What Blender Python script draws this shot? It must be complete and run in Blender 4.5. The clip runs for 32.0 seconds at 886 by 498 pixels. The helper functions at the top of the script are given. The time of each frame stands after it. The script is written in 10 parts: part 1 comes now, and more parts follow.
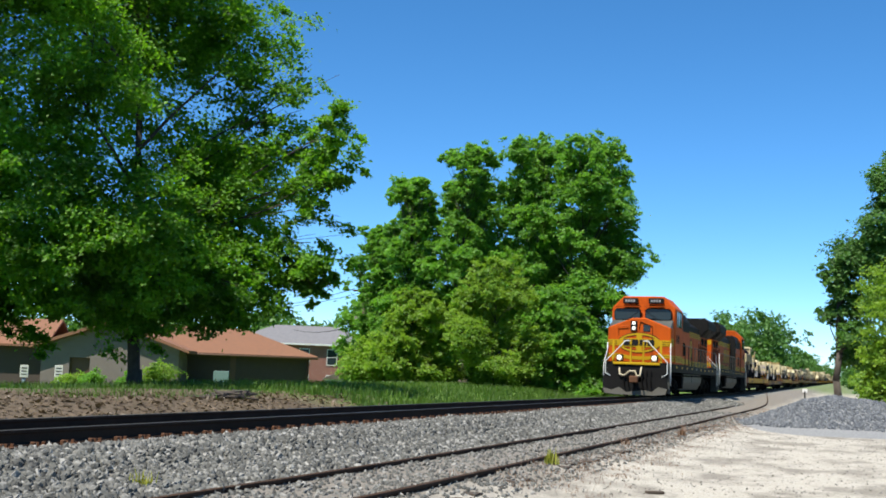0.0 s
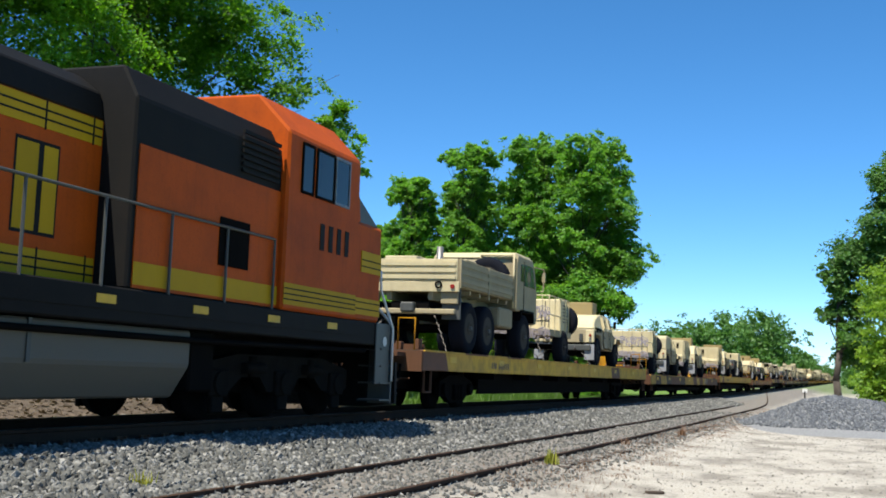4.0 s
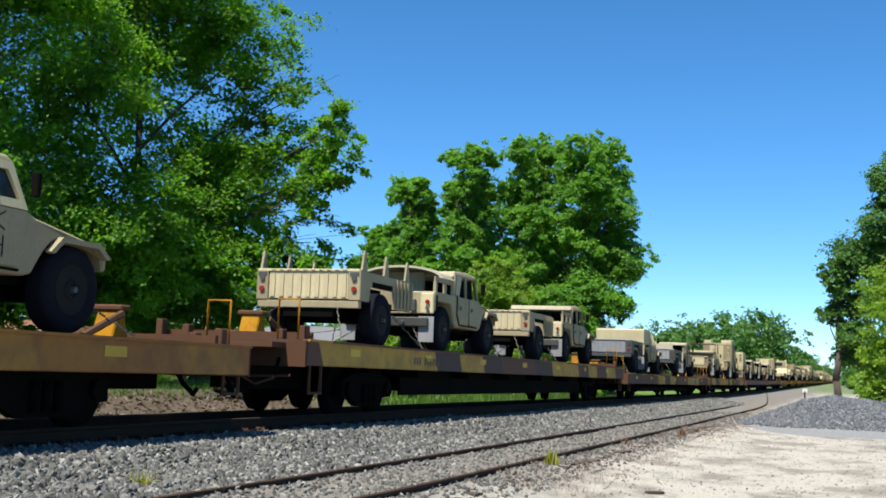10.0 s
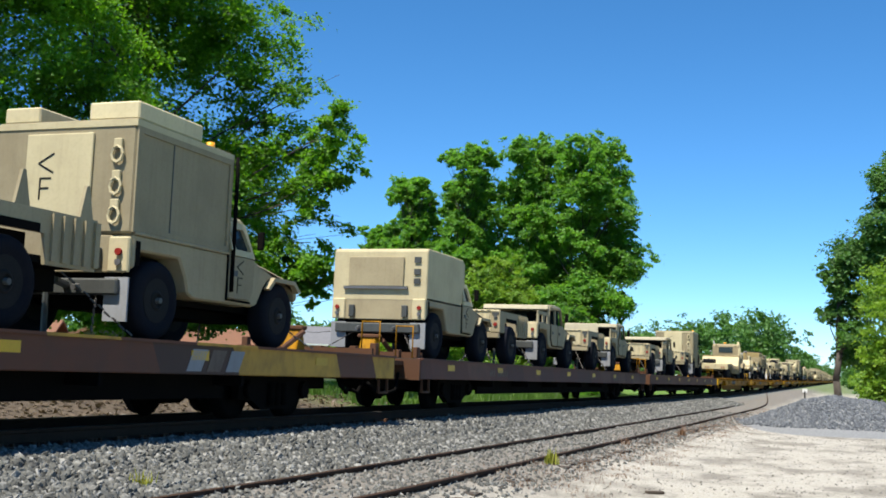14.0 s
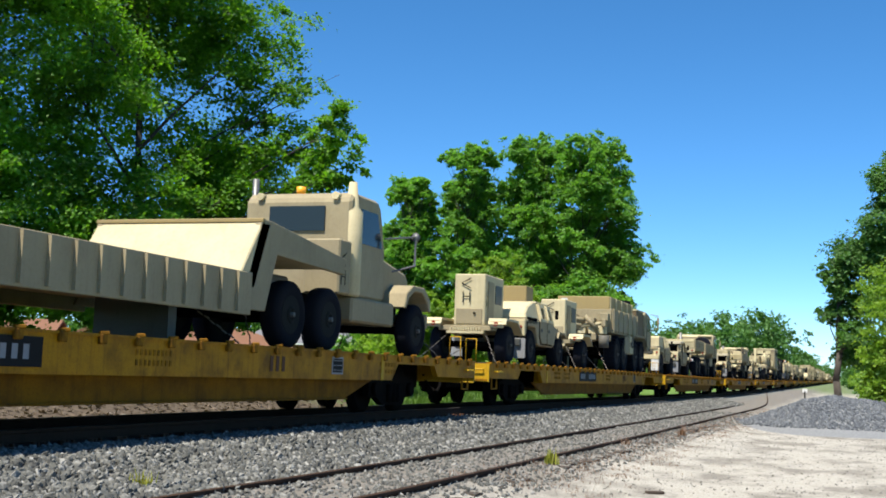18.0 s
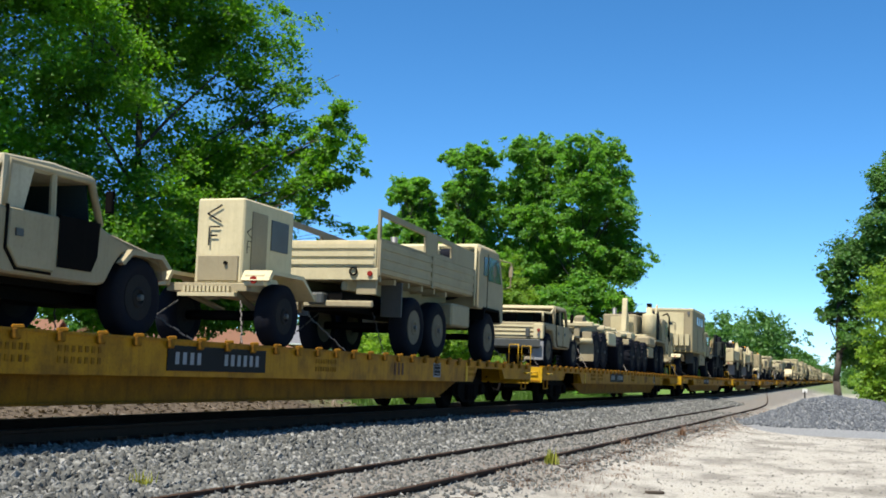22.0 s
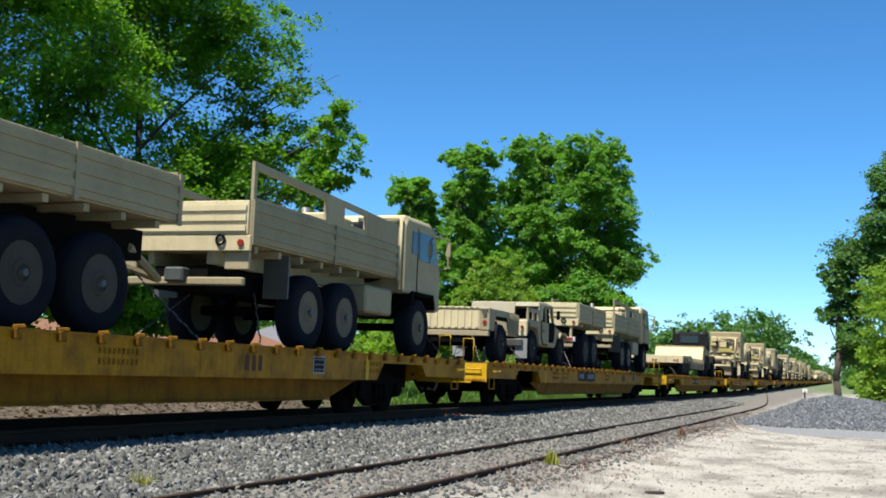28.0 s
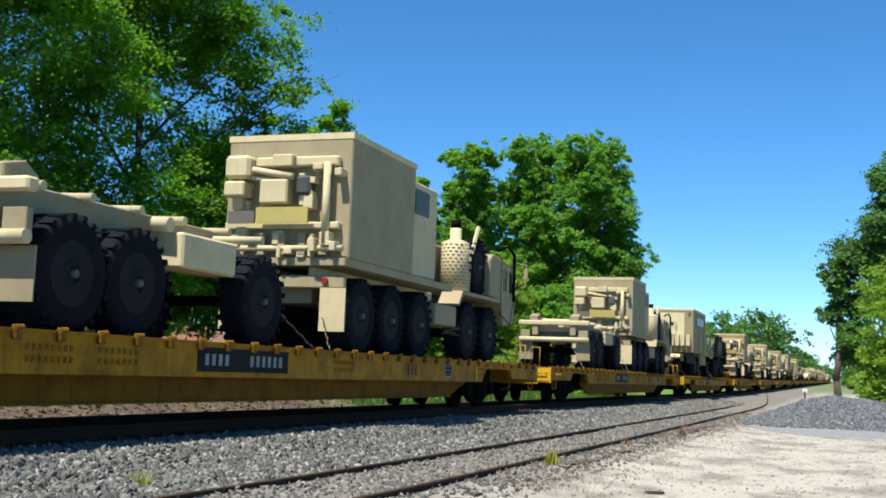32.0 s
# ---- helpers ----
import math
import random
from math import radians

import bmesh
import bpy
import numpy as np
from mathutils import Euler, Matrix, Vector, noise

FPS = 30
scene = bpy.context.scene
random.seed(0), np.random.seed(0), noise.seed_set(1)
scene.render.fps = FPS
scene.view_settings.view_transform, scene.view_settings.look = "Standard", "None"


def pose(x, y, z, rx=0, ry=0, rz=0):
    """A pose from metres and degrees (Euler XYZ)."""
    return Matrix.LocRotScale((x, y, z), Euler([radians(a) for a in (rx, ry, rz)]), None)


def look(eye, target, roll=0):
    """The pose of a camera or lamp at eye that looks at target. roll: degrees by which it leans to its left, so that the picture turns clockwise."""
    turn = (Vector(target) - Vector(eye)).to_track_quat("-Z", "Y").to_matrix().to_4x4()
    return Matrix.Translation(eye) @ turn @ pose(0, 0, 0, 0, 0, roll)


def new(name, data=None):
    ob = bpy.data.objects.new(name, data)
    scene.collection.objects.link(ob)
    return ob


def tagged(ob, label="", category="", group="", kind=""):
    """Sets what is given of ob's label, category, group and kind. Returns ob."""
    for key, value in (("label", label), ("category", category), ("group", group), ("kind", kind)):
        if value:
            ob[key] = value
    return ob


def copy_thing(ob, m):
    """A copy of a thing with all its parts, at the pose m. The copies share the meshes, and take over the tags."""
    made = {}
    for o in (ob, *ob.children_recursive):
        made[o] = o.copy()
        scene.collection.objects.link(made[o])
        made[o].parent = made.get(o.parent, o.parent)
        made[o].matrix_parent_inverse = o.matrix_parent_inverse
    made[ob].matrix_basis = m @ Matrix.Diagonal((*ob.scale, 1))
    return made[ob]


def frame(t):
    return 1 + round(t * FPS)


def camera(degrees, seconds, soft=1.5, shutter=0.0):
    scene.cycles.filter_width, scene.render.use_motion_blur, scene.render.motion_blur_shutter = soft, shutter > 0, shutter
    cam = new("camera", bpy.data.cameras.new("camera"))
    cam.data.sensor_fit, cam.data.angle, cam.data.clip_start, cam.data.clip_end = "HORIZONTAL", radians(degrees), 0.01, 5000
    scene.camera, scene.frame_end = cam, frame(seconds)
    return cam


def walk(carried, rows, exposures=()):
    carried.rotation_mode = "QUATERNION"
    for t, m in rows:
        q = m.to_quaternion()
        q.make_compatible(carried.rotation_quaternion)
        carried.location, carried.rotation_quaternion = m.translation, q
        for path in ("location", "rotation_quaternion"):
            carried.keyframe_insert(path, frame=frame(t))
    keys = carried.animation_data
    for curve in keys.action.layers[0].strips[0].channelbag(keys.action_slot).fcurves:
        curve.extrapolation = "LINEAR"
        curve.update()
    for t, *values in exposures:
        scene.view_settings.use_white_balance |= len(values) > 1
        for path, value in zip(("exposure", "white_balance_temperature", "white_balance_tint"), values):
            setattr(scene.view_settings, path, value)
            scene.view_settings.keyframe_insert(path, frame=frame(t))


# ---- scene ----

# camera: it stands still beside the yard track, leaning a little
EYE = (0.0, 0.0, 1.55)
cam = camera(42.23, 32.0, soft=1.8)
STAND = look(EYE, (-3.3138, 9.3734, 2.6259), 2.11)
walk(cam, [(0.0, STAND), (32.0, STAND)])

# daylight: clear sky, high sun behind the camera, a little to the far side of the track
SUN_TO = Vector((-0.16, -0.50, 1.0)).normalized()
world = bpy.data.worlds.new("sky")
scene.world = world
world.use_nodes = True
wn = world.node_tree.nodes
sky = wn.new("ShaderNodeTexSky")
sky.sky_type = 'NISHITA'
sky.sun_disc = False
sky.sun_elevation = math.asin(SUN_TO.z)
sky.sun_rotation = math.atan2(SUN_TO.x, SUN_TO.y)
sky.air_density = 1.0
sky.dust_density = 0.0
sky.altitude = 4000
sky.ozone_density = 5.0
tint = wn.new("ShaderNodeHueSaturation")
tint.inputs["Saturation"].default_value = 1.2
tint.inputs["Hue"].default_value = 0.4945
world.node_tree.links.new(sky.outputs[0], tint.inputs["Color"])
world.node_tree.links.new(tint.outputs[0], wn["Background"].inputs[0])
wn["Background"].inputs[1].default_value = 0.112
sun = new("sun", bpy.data.lights.new("sun", 'SUN'))
sun.data.energy = 5.0
sun.data.angle = radians(0.5)
sun.data.color = (1.0, 0.94, 0.82)
sun.matrix_world = look(SUN_TO * 100, (0, 0, 0))
scene.view_settings.exposure = 0.88

# plan: the main track runs along +y at x = TX; rail head, tie top and yard levels
TX, RAIL, TIE, YARD = -9.3, 0.77, 0.60, 0.0
SPEED = 19.55


def rise(y):
    """The line climbs gently beyond the turnout."""
    if y < 40:
        return 0.0
    if y < 140:
        return 0.0052 * (y - 40) ** 2 / 200
    return 0.26 + 0.0052 * (y - 140)


# ------------------------------------------------------------------ materials
def rgb(c):
    return (c[0], c[1], c[2], 1.0)


class Nodes:
    def __init__(self, name):
        self.mat = bpy.data.materials.new(name)
        self.mat.use_nodes = True
        self.tree = self.mat.node_tree
        self.bsdf = self.tree.nodes["Principled BSDF"]

    def add(self, kind):
        return self.tree.nodes.new(kind)

    def link(self, a, b):
        self.tree.links.new(a, b)

    def coords(self, scale=(1, 1, 1), obj=True):
        tc, mp = self.add("ShaderNodeTexCoord"), self.add("ShaderNodeMapping")
        mp.inputs["Scale"].default_value = scale
        self.link(tc.outputs["Object" if obj else "Generated"], mp.inputs[0])
        return mp.outputs[0]

    def noise(self, scale, detail=4, vec=None, rough=0.6):
        n = self.add("ShaderNodeTexNoise")
        n.inputs["Scale"].default_value, n.inputs["Detail"].default_value, n.inputs["Roughness"].default_value = scale, detail, rough
        if vec:
            self.link(vec, n.inputs["Vector"])
        return n.outputs["Fac"]

    def ramp(self, fac, stops):
        n = self.add("ShaderNodeValToRGB")
        el = n.color_ramp.elements
        while len(el) < len(stops):
            el.new(0.5)
        for e, (p, c) in zip(el, stops):
            e.position, e.color = p, rgb(c)
        self.link(fac, n.inputs[0])
        return n.outputs[0]

    def mix(self, fac, a, b, mode='MIX'):
        n = self.add("ShaderNodeMix")
        n.data_type, n.blend_type = 'RGBA', mode
        for sock, v in ((n.inputs[0], fac), (n.inputs[6], a), (n.inputs[7], b)):
            if isinstance(v, (int, float)):
                sock.default_value = v
            elif isinstance(v, tuple):
                sock.default_value = rgb(v)
            else:
                self.link(v, sock)
        return n.outputs[2]

    def bump(self, height, strength=0.3, dist=0.02):
        n = self.add("ShaderNodeBump")
        n.inputs["Strength"].default_value, n.inputs["Distance"].default_value = strength, dist
        self.link(height, n.inputs["Height"])
        self.link(n.outputs[0], self.bsdf.inputs["Normal"])

    def done(self, color, rough=0.6, metal=0.0):
        if isinstance(color, tuple):
            self.bsdf.inputs["Base Color"].default_value = rgb(color)
        else:
            self.link(color, self.bsdf.inputs["Base Color"])
        if isinstance(rough, (int, float)):
            self.bsdf.inputs["Roughness"].default_value = rough
        else:
            self.link(rough, self.bsdf.inputs["Roughness"])
        self.bsdf.inputs["Metallic"].default_value = metal
        return self.mat


def painted(name, color, dirt=(0.10, 0.08, 0.06), amount=0.45, rough=0.55, metal=0.0, scale=1.6, streak=True, vary=0.12, gloss=0.35):
    """Paint with blotchy dirt, vertical streaks and a slight shade of its own for every object."""
    m = Nodes(name)
    v = m.coords()
    big = m.ramp(m.noise(scale, 5, v), [(0.42, (0, 0, 0)), (0.75, (1, 1, 1))])
    fine = m.ramp(m.noise(scale * 14, 3, v), [(0.5, (0, 0, 0)), (0.72, (1, 1, 1))])
    info = m.add("ShaderNodeObjectInfo")
    light = tuple(min(1, c * (1 + vary)) for c in color)
    dark = tuple(c * (1 - vary) for c in color)
    base = m.mix(info.outputs["Random"], light, dark)
    f1 = m.add("ShaderNodeMath")
    f1.operation = 'MULTIPLY'
    f1.inputs[1].default_value = amount
    m.link(big, f1.inputs[0])
    c = m.mix(f1.outputs[0], base, dirt)
    f2 = m.add("ShaderNodeMath")
    f2.operation = 'MULTIPLY'
    f2.inputs[1].default_value = amount * 0.5
    m.link(fine, f2.inputs[0])
    c = m.mix(f2.outputs[0], c, dirt)
    if streak:
        sv = m.coords((9, 9, 0.6))
        s = m.ramp(m.noise(1.5, 3, sv), [(0.52, (0, 0, 0)), (0.8, (1, 1, 1))])
        f3 = m.add("ShaderNodeMath")
        f3.operation = 'MULTIPLY'
        f3.inputs[1].default_value = amount * 0.7
        m.link(s, f3.inputs[0])
        c = m.mix(f3.outputs[0], c, dirt)
    m.bump(m.noise(30, 3, v), 0.08, 0.01)
    m.bsdf.inputs["Specular IOR Level"].default_value = gloss
    return m.done(c, rough, metal)


def plain(name, color, rough=0.5, metal=0.0, glow=0.0):
    m = Nodes(name)
    v = m.coords()
    c = m.mix(m.noise(7, 4, v), tuple(x * 0.8 for x in color), tuple(min(1, x * 1.15) for x in color))
    m.bsdf.inputs["Specular IOR Level"].default_value = 0.12 if rough > 0.45 else 0.4
    if glow:
        m.bsdf.inputs["Emission Color"].default_value = rgb(color)
        m.bsdf.inputs["Emission Strength"].default_value = glow
    return m.done(c, rough, metal)


def glassy(name, color=(0.02, 0.03, 0.035)):
    m = Nodes(name)
    m.bsdf.inputs["Specular IOR Level"].default_value = 0.22
    return m.done(color, 0.08)


def leafy(name, dark, light, trans=0.35):
    m = Nodes(name)
    geo = m.add("ShaderNodeNewGeometry")
    v = m.coords()
    # light and shade of boughs are put into the colour as clumps; single leaves differ a little
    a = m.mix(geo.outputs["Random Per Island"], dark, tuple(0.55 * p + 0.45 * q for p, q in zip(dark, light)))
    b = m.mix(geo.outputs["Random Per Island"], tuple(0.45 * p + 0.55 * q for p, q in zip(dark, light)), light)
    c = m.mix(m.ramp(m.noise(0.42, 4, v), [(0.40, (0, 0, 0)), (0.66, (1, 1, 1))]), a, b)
    tr = m.add("ShaderNodeBsdfTranslucent")
    mx = m.add("ShaderNodeMixShader")
    mx.inputs[0].default_value = trans
    bright = m.mix(0.55, c, (light[0] * 1.6, light[1] * 1.7, light[2] * 0.8))
    m.link(bright, tr.inputs[0])
    m.done(c, 0.55)
    m.link(m.bsdf.outputs[0], mx.inputs[1])
    m.link(tr.outputs[0], mx.inputs[2])
    m.link(mx.outputs[0], m.tree.nodes["Material Output"].inputs[0])
    return m.mat


def stony(name, stops, scale=20, rough=0.9):
    m = Nodes(name)
    geo = m.add("ShaderNodeNewGeometry")
    v = m.coords()
    c = m.ramp(geo.outputs["Random Per Island"], stops)
    c = m.mix(m.noise(scale, 4, v), c, tuple(x * 0.6 for x in stops[0][1]))
    m.bump(m.noise(scale * 3, 3, v), 0.4, 0.01)
    return m.done(c, rough)


# sunlight and shade are put into two tans; the paler also serves pale parts
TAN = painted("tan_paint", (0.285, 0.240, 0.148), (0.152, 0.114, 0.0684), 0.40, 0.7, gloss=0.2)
TAN_PALE_SUNLIT = painted("pale_tan_paint", (0.50, 0.43, 0.262), (0.2052, 0.1596, 0.0988), 0.3, 0.7, gloss=0.2)
TAN_CRATE = painted("sand_brown_board", (0.275, 0.205, 0.085), (0.19, 0.1368, 0.076), 0.25, 0.7)
BROWN_CRATE = painted("weathered_brown_board", (0.1292, 0.0912, 0.0494), (0.0684, 0.0494, 0.0304), 0.3, 0.7)
CANVAS = painted("tan_canvas", (0.40, 0.355, 0.25), (0.152, 0.1216, 0.0836), 0.4, 0.9)
OLIVE = painted("dark_olive_paint", (0.0122, 0.0144, 0.0144), (0.0228, 0.022, 0.0198), 0.4, 0.75, gloss=0.06)
OLIVE_GREY = painted("olive_grey_paint", (0.028, 0.034, 0.03), (0.015, 0.015, 0.014), 0.4, 0.7, gloss=0.12)
GREYDARK = painted("dark_grey_green_paint", (0.057, 0.0608, 0.057), (0.0228, 0.0228, 0.0228), 0.4, 0.5)
TYRE = painted("tyre_rubber", (0.0084, 0.0099, 0.0152), (0.0228, 0.0205, 0.0182), 0.4, 0.9, streak=False, gloss=0.05)
RIM_DARK = painted("dark_rim_paint", (0.0122, 0.0129, 0.0137), (0.0304, 0.0266, 0.0213), 0.4, 0.8, streak=False, gloss=0.12)
FLAP = painted("pale_grey_rubber_flap", (0.228, 0.2356, 0.2508), (0.152, 0.1368, 0.114), 0.35, 0.7)
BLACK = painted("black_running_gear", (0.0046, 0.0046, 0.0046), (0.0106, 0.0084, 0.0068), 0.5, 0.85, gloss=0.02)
STEEL = painted("worn_grey_steel", (0.1672, 0.1672, 0.1672), (0.076, 0.0608, 0.0456), 0.4, 0.45, 0.5)
CHAIN = painted("dull_chain_steel", (0.0988, 0.0912, 0.0836), (0.0456, 0.0342, 0.0228), 0.5, 0.6, 0.4)
GLASS = glassy("dark_window_glass")
TEAL_GLASS = glassy("greenish_window_glass", (0.015, 0.06, 0.06))
YELLOW = painted("yellow_car_paint", (0.3496, 0.1634, 0.0023), (0.076, 0.0304, 0.0046), 0.8, 0.65, scale=2.4, gloss=0.15)
# darker copy of the car yellow: shade of the recessed sill in its colour
YELLOW_SHADED = painted("grimy_yellow_paint", (0.19, 0.088, 0.004), (0.05, 0.022, 0.006), 0.8, 0.75, scale=2.4, gloss=0.1)
YELLOW_CLEAN = painted("bright_yellow_paint", (0.4864, 0.2812, 0.0076), (0.1672, 0.0836, 0.0152), 0.45, 0.6, gloss=0.2)
WHITE = painted("white_paint", (0.5928, 0.5928, 0.5776), (0.304, 0.2888, 0.266), 0.25, 0.5)
BLACK_SIGN = plain("black_panel_paint", (0.010, 0.010, 0.010), 0.7)
RED_LAMP = plain("red_lamp_plastic", (0.22, 0.02, 0.015), 0.5)
AMBER = plain("amber_lamp_plastic", (0.9, 0.36, 0.02), 0.3)
LAMP_ON = plain("lit_headlight", (1.0, 0.95, 0.8), 0.2, 0.0, 0.4)
ORANGE = painted("orange_loco_paint", (0.40, 0.066, 0.0035), (0.0912, 0.019, 0.0061), 0.4, 0.6, gloss=0.12)
LOCO_YELLOW = painted("yellow_stripe_paint", (0.3952, 0.2432, 0.0061), (0.228, 0.1292, 0.0152), 0.2, 0.6, gloss=0.12)
LOCO_BLACK = painted("black_loco_paint", (0.0061, 0.0061, 0.0061), (0.0152, 0.0129, 0.0106), 0.4, 0.7, gloss=0.12)
TANK_GREY = painted("grey_tank_paint", (0.105, 0.10, 0.084), (0.114, 0.0988, 0.076), 0.45, 0.65, gloss=0.2)
RAIL_RUST = painted("rusty_rail_steel", (0.0456, 0.0274, 0.0182), (0.0152, 0.0106, 0.0084), 0.6, 0.85, gloss=0.1)
RAIL_BRIGHT = painted("worn_rail_head", (0.0684, 0.0646, 0.0608), (0.0228, 0.019, 0.0152), 0.4, 0.5, 0.4)
RUST = painted("orange_rust", (0.085, 0.036, 0.016), (0.0608, 0.0266, 0.0114), 0.5, 0.85)
TIE_WOOD = painted("weathered_tie_wood", (0.0646, 0.0471, 0.0342), (0.0266, 0.0213, 0.0167), 0.6, 0.9)
BARK = painted("tree_bark", (0.0646, 0.0532, 0.0441), (0.0228, 0.019, 0.0152), 0.6, 0.95, scale=4)
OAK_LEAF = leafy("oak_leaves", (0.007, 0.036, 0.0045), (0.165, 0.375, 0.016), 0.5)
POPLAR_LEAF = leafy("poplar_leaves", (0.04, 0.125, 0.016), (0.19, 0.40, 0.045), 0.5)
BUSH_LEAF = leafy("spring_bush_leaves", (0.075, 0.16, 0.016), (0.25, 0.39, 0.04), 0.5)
FAR_LEAF = leafy("far_tree_leaves", (0.034, 0.105, 0.024), (0.11, 0.235, 0.045), 0.4)
GRASS_BLADE = leafy("grass_blades", (0.035, 0.085, 0.008), (0.10, 0.185, 0.016), 0.4)
DRY_GRASS = leafy("dry_weeds", (0.1292, 0.0646, 0.038), (0.2508, 0.1444, 0.0836), 0.2)
WEED_YELLOW = leafy("yellow_green_weed", (0.1672, 0.1824, 0.0152), (0.342, 0.342, 0.0304), 0.3)


# ------------------------------------------------------------------ mesh helpers
def mesh_of(name, bm, mats):
    me = bpy.data.meshes.new(name)
    bm.normal_update()
    bm.to_mesh(me)
    bm.free()
    for m in (mats if isinstance(mats, (list, tuple)) else [mats]):
        me.materials.append(m)
    return me


def part(name, bm, material, parent, label=""):
    """One mesh object under a thing or a part."""
    ob = new(name, mesh_of(name, bm, material) if isinstance(bm, bmesh.types.BMesh) else bm)
    ob.parent = parent
    if label:
        ob["label"] = label
    return ob


def thing(name, label, category, group="", kind="", at=None):
    ob = new(name)
    ob.empty_display_size = 0.3
    if at is not None:
        ob.matrix_basis = at
    return tagged(ob, label, category, group, kind)


def box(bm, x0, x1, y0, y1, z0, z1, bevel=0.0, mat=0, taper=None):
    """A box; taper shrinks its top by (dx, dy) on every side."""
    tx, ty = taper or (0, 0)
    vs = [bm.verts.new(p) for p in ((x0, y0, z0), (x1, y0, z0), (x1, y1, z0), (x0, y1, z0),
                                    (x0 + tx, y0 + ty, z1), (x1 - tx, y0 + ty, z1), (x1 - tx, y1 - ty, z1), (x0 + tx, y1 - ty, z1))]
    fs = [bm.faces.new([vs[i] for i in q]) for q in ((3, 2, 1, 0), (4, 5, 6, 7), (0, 1, 5, 4), (1, 2, 6, 5), (2, 3, 7, 6), (3, 0, 4, 7))]
    for f in fs:
        f.material_index = mat
    if bevel:
        es = list({e for f in fs for e in f.edges})
        out = bmesh.ops.bevel(bm, geom=es, offset=bevel, segments=1, affect='EDGES', profile=0.5)
        for f in out["faces"]:
            f.material_index = mat
    return bm


def bx(*a, **k):
    return box(bmesh.new(), *a, **k)


def prism(bm, pts, a, b, axis='x', mat=0, bevel=0.0):
    """A polygon pushed from a to b along an axis. Points are (y, z) for x, (x, z) for y, (x, y) for z."""
    def put(p, s):
        return {'x': (s, p[0], p[1]), 'y': (p[0], s, p[1]), 'z': (p[0], p[1], s)}[axis]
    va = [bm.verts.new(put(p, a)) for p in pts]
    vb = [bm.verts.new(put(p, b)) for p in pts]
    n = len(pts)
    fs = [bm.faces.new(va), bm.faces.new(vb[::-1])]
    for i in range(n):
        fs.append(bm.faces.new((va[i], vb[i], vb[(i + 1) % n], va[(i + 1) % n])))
    bmesh.ops.recalc_face_normals(bm, faces=fs)
    for f in fs:
        f.material_index = mat
    if bevel:
        es = list({e for f in fs for e in f.edges})
        out = bmesh.ops.bevel(bm, geom=es, offset=bevel, segments=1, affect='EDGES', profile=0.5)
        for f in out["faces"]:
            f.material_index = mat
    return bm


def pr(*a, **k):
    return prism(bmesh.new(), *a, **k)


def tube(bm, p0, p1, r, n=8, mat=0, r1=None):
    """A round bar from p0 to p1."""
    p0, p1 = Vector(p0), Vector(p1)
    r1 = r if r1 is None else r1
    d = (p1 - p0).normalized()
    s = d.orthogonal().normalized()
    t = d.cross(s)
    ra, rb = [], []
    for i in range(n):
        a = 2 * math.pi * i / n
        o = s * math.cos(a) + t * math.sin(a)
        ra.append(bm.verts.new(p0 + o * r))
        rb.append(bm.verts.new(p1 + o * r1))
    fs = [bm.faces.new(ra[::-1]), bm.faces.new(rb)]
    for i in range(n):
        f = bm.faces.new((ra[i], ra[(i + 1) % n], rb[(i + 1) % n], rb[i]))
        f.smooth = n > 6
        fs.append(f)
    for f in fs:
        f.material_index = mat
    return bm


def tb(*a, **k):
    return tube(bmesh.new(), *a, **k)


def pipe(bm, pts, r, n=6, mat=0):
    """A round bar bent along a line of points."""
    pts = [Vector(p) for p in pts]
    dirs = [(b - a).normalized() for a, b in zip(pts, pts[1:])]
    side = dirs[0].orthogonal().normalized()
    rings = []
    for k, p in enumerate(pts):
        d0, d1 = dirs[max(0, k - 1)], dirs[min(k, len(dirs) - 1)]
        d = d0 + d1
        d = d.normalized() if d.length > 1e-4 else d1
        side = side - d * side.dot(d)
        side = side.normalized() if side.length > 1e-4 else d.orthogonal().normalized()
        other = d.cross(side)
        wide = r / max(0.5, d.dot(d1))
        rings.append([bm.verts.new(p + (side * math.cos(2 * math.pi * i / n) + other * math.sin(2 * math.pi * i / n)) * wide) for i in range(n)])
    fs = [bm.faces.new(rings[0][::-1]), bm.faces.new(rings[-1])]
    for u, w in zip(rings, rings[1:]):
        for i in range(n):
            f = bm.faces.new((u[i], u[(i + 1) % n], w[(i + 1) % n], w[i]))
            f.smooth = n > 5
            fs.append(f)
    for f in fs:
        f.material_index = mat
    return bm


def lathe(bm, prof, n=20, axis='x', at=(0, 0, 0), mat=0, closed=True):
    """Turn a profile of (along, radius) round an axis."""
    rings = []
    for a, r in prof:
        ring = []
        for i in range(n):
            w = 2 * math.pi * i / n
            c, s = r * math.cos(w), r * math.sin(w)
            p = {'x': (a, c, s), 'y': (s, a, c), 'z': (c, s, a)}[axis]
            ring.append(bm.verts.new((p[0] + at[0], p[1] + at[1], p[2] + at[2])))
        rings.append(ring)
    fs = []
    for q, w in zip(rings, rings[1:]):
        for i in range(n):
            f = bm.faces.new((q[i], q[(i + 1) % n], w[(i + 1) % n], w[i]))
            f.smooth, f.material_index = True, mat
            fs.append(f)
    if closed:
        fs += [bm.faces.new(rings[0][::-1]), bm.faces.new(rings[-1])]
        for f in fs[-2:]:
            f.material_index = mat
    bmesh.ops.recalc_face_normals(bm, faces=fs)
    return bm


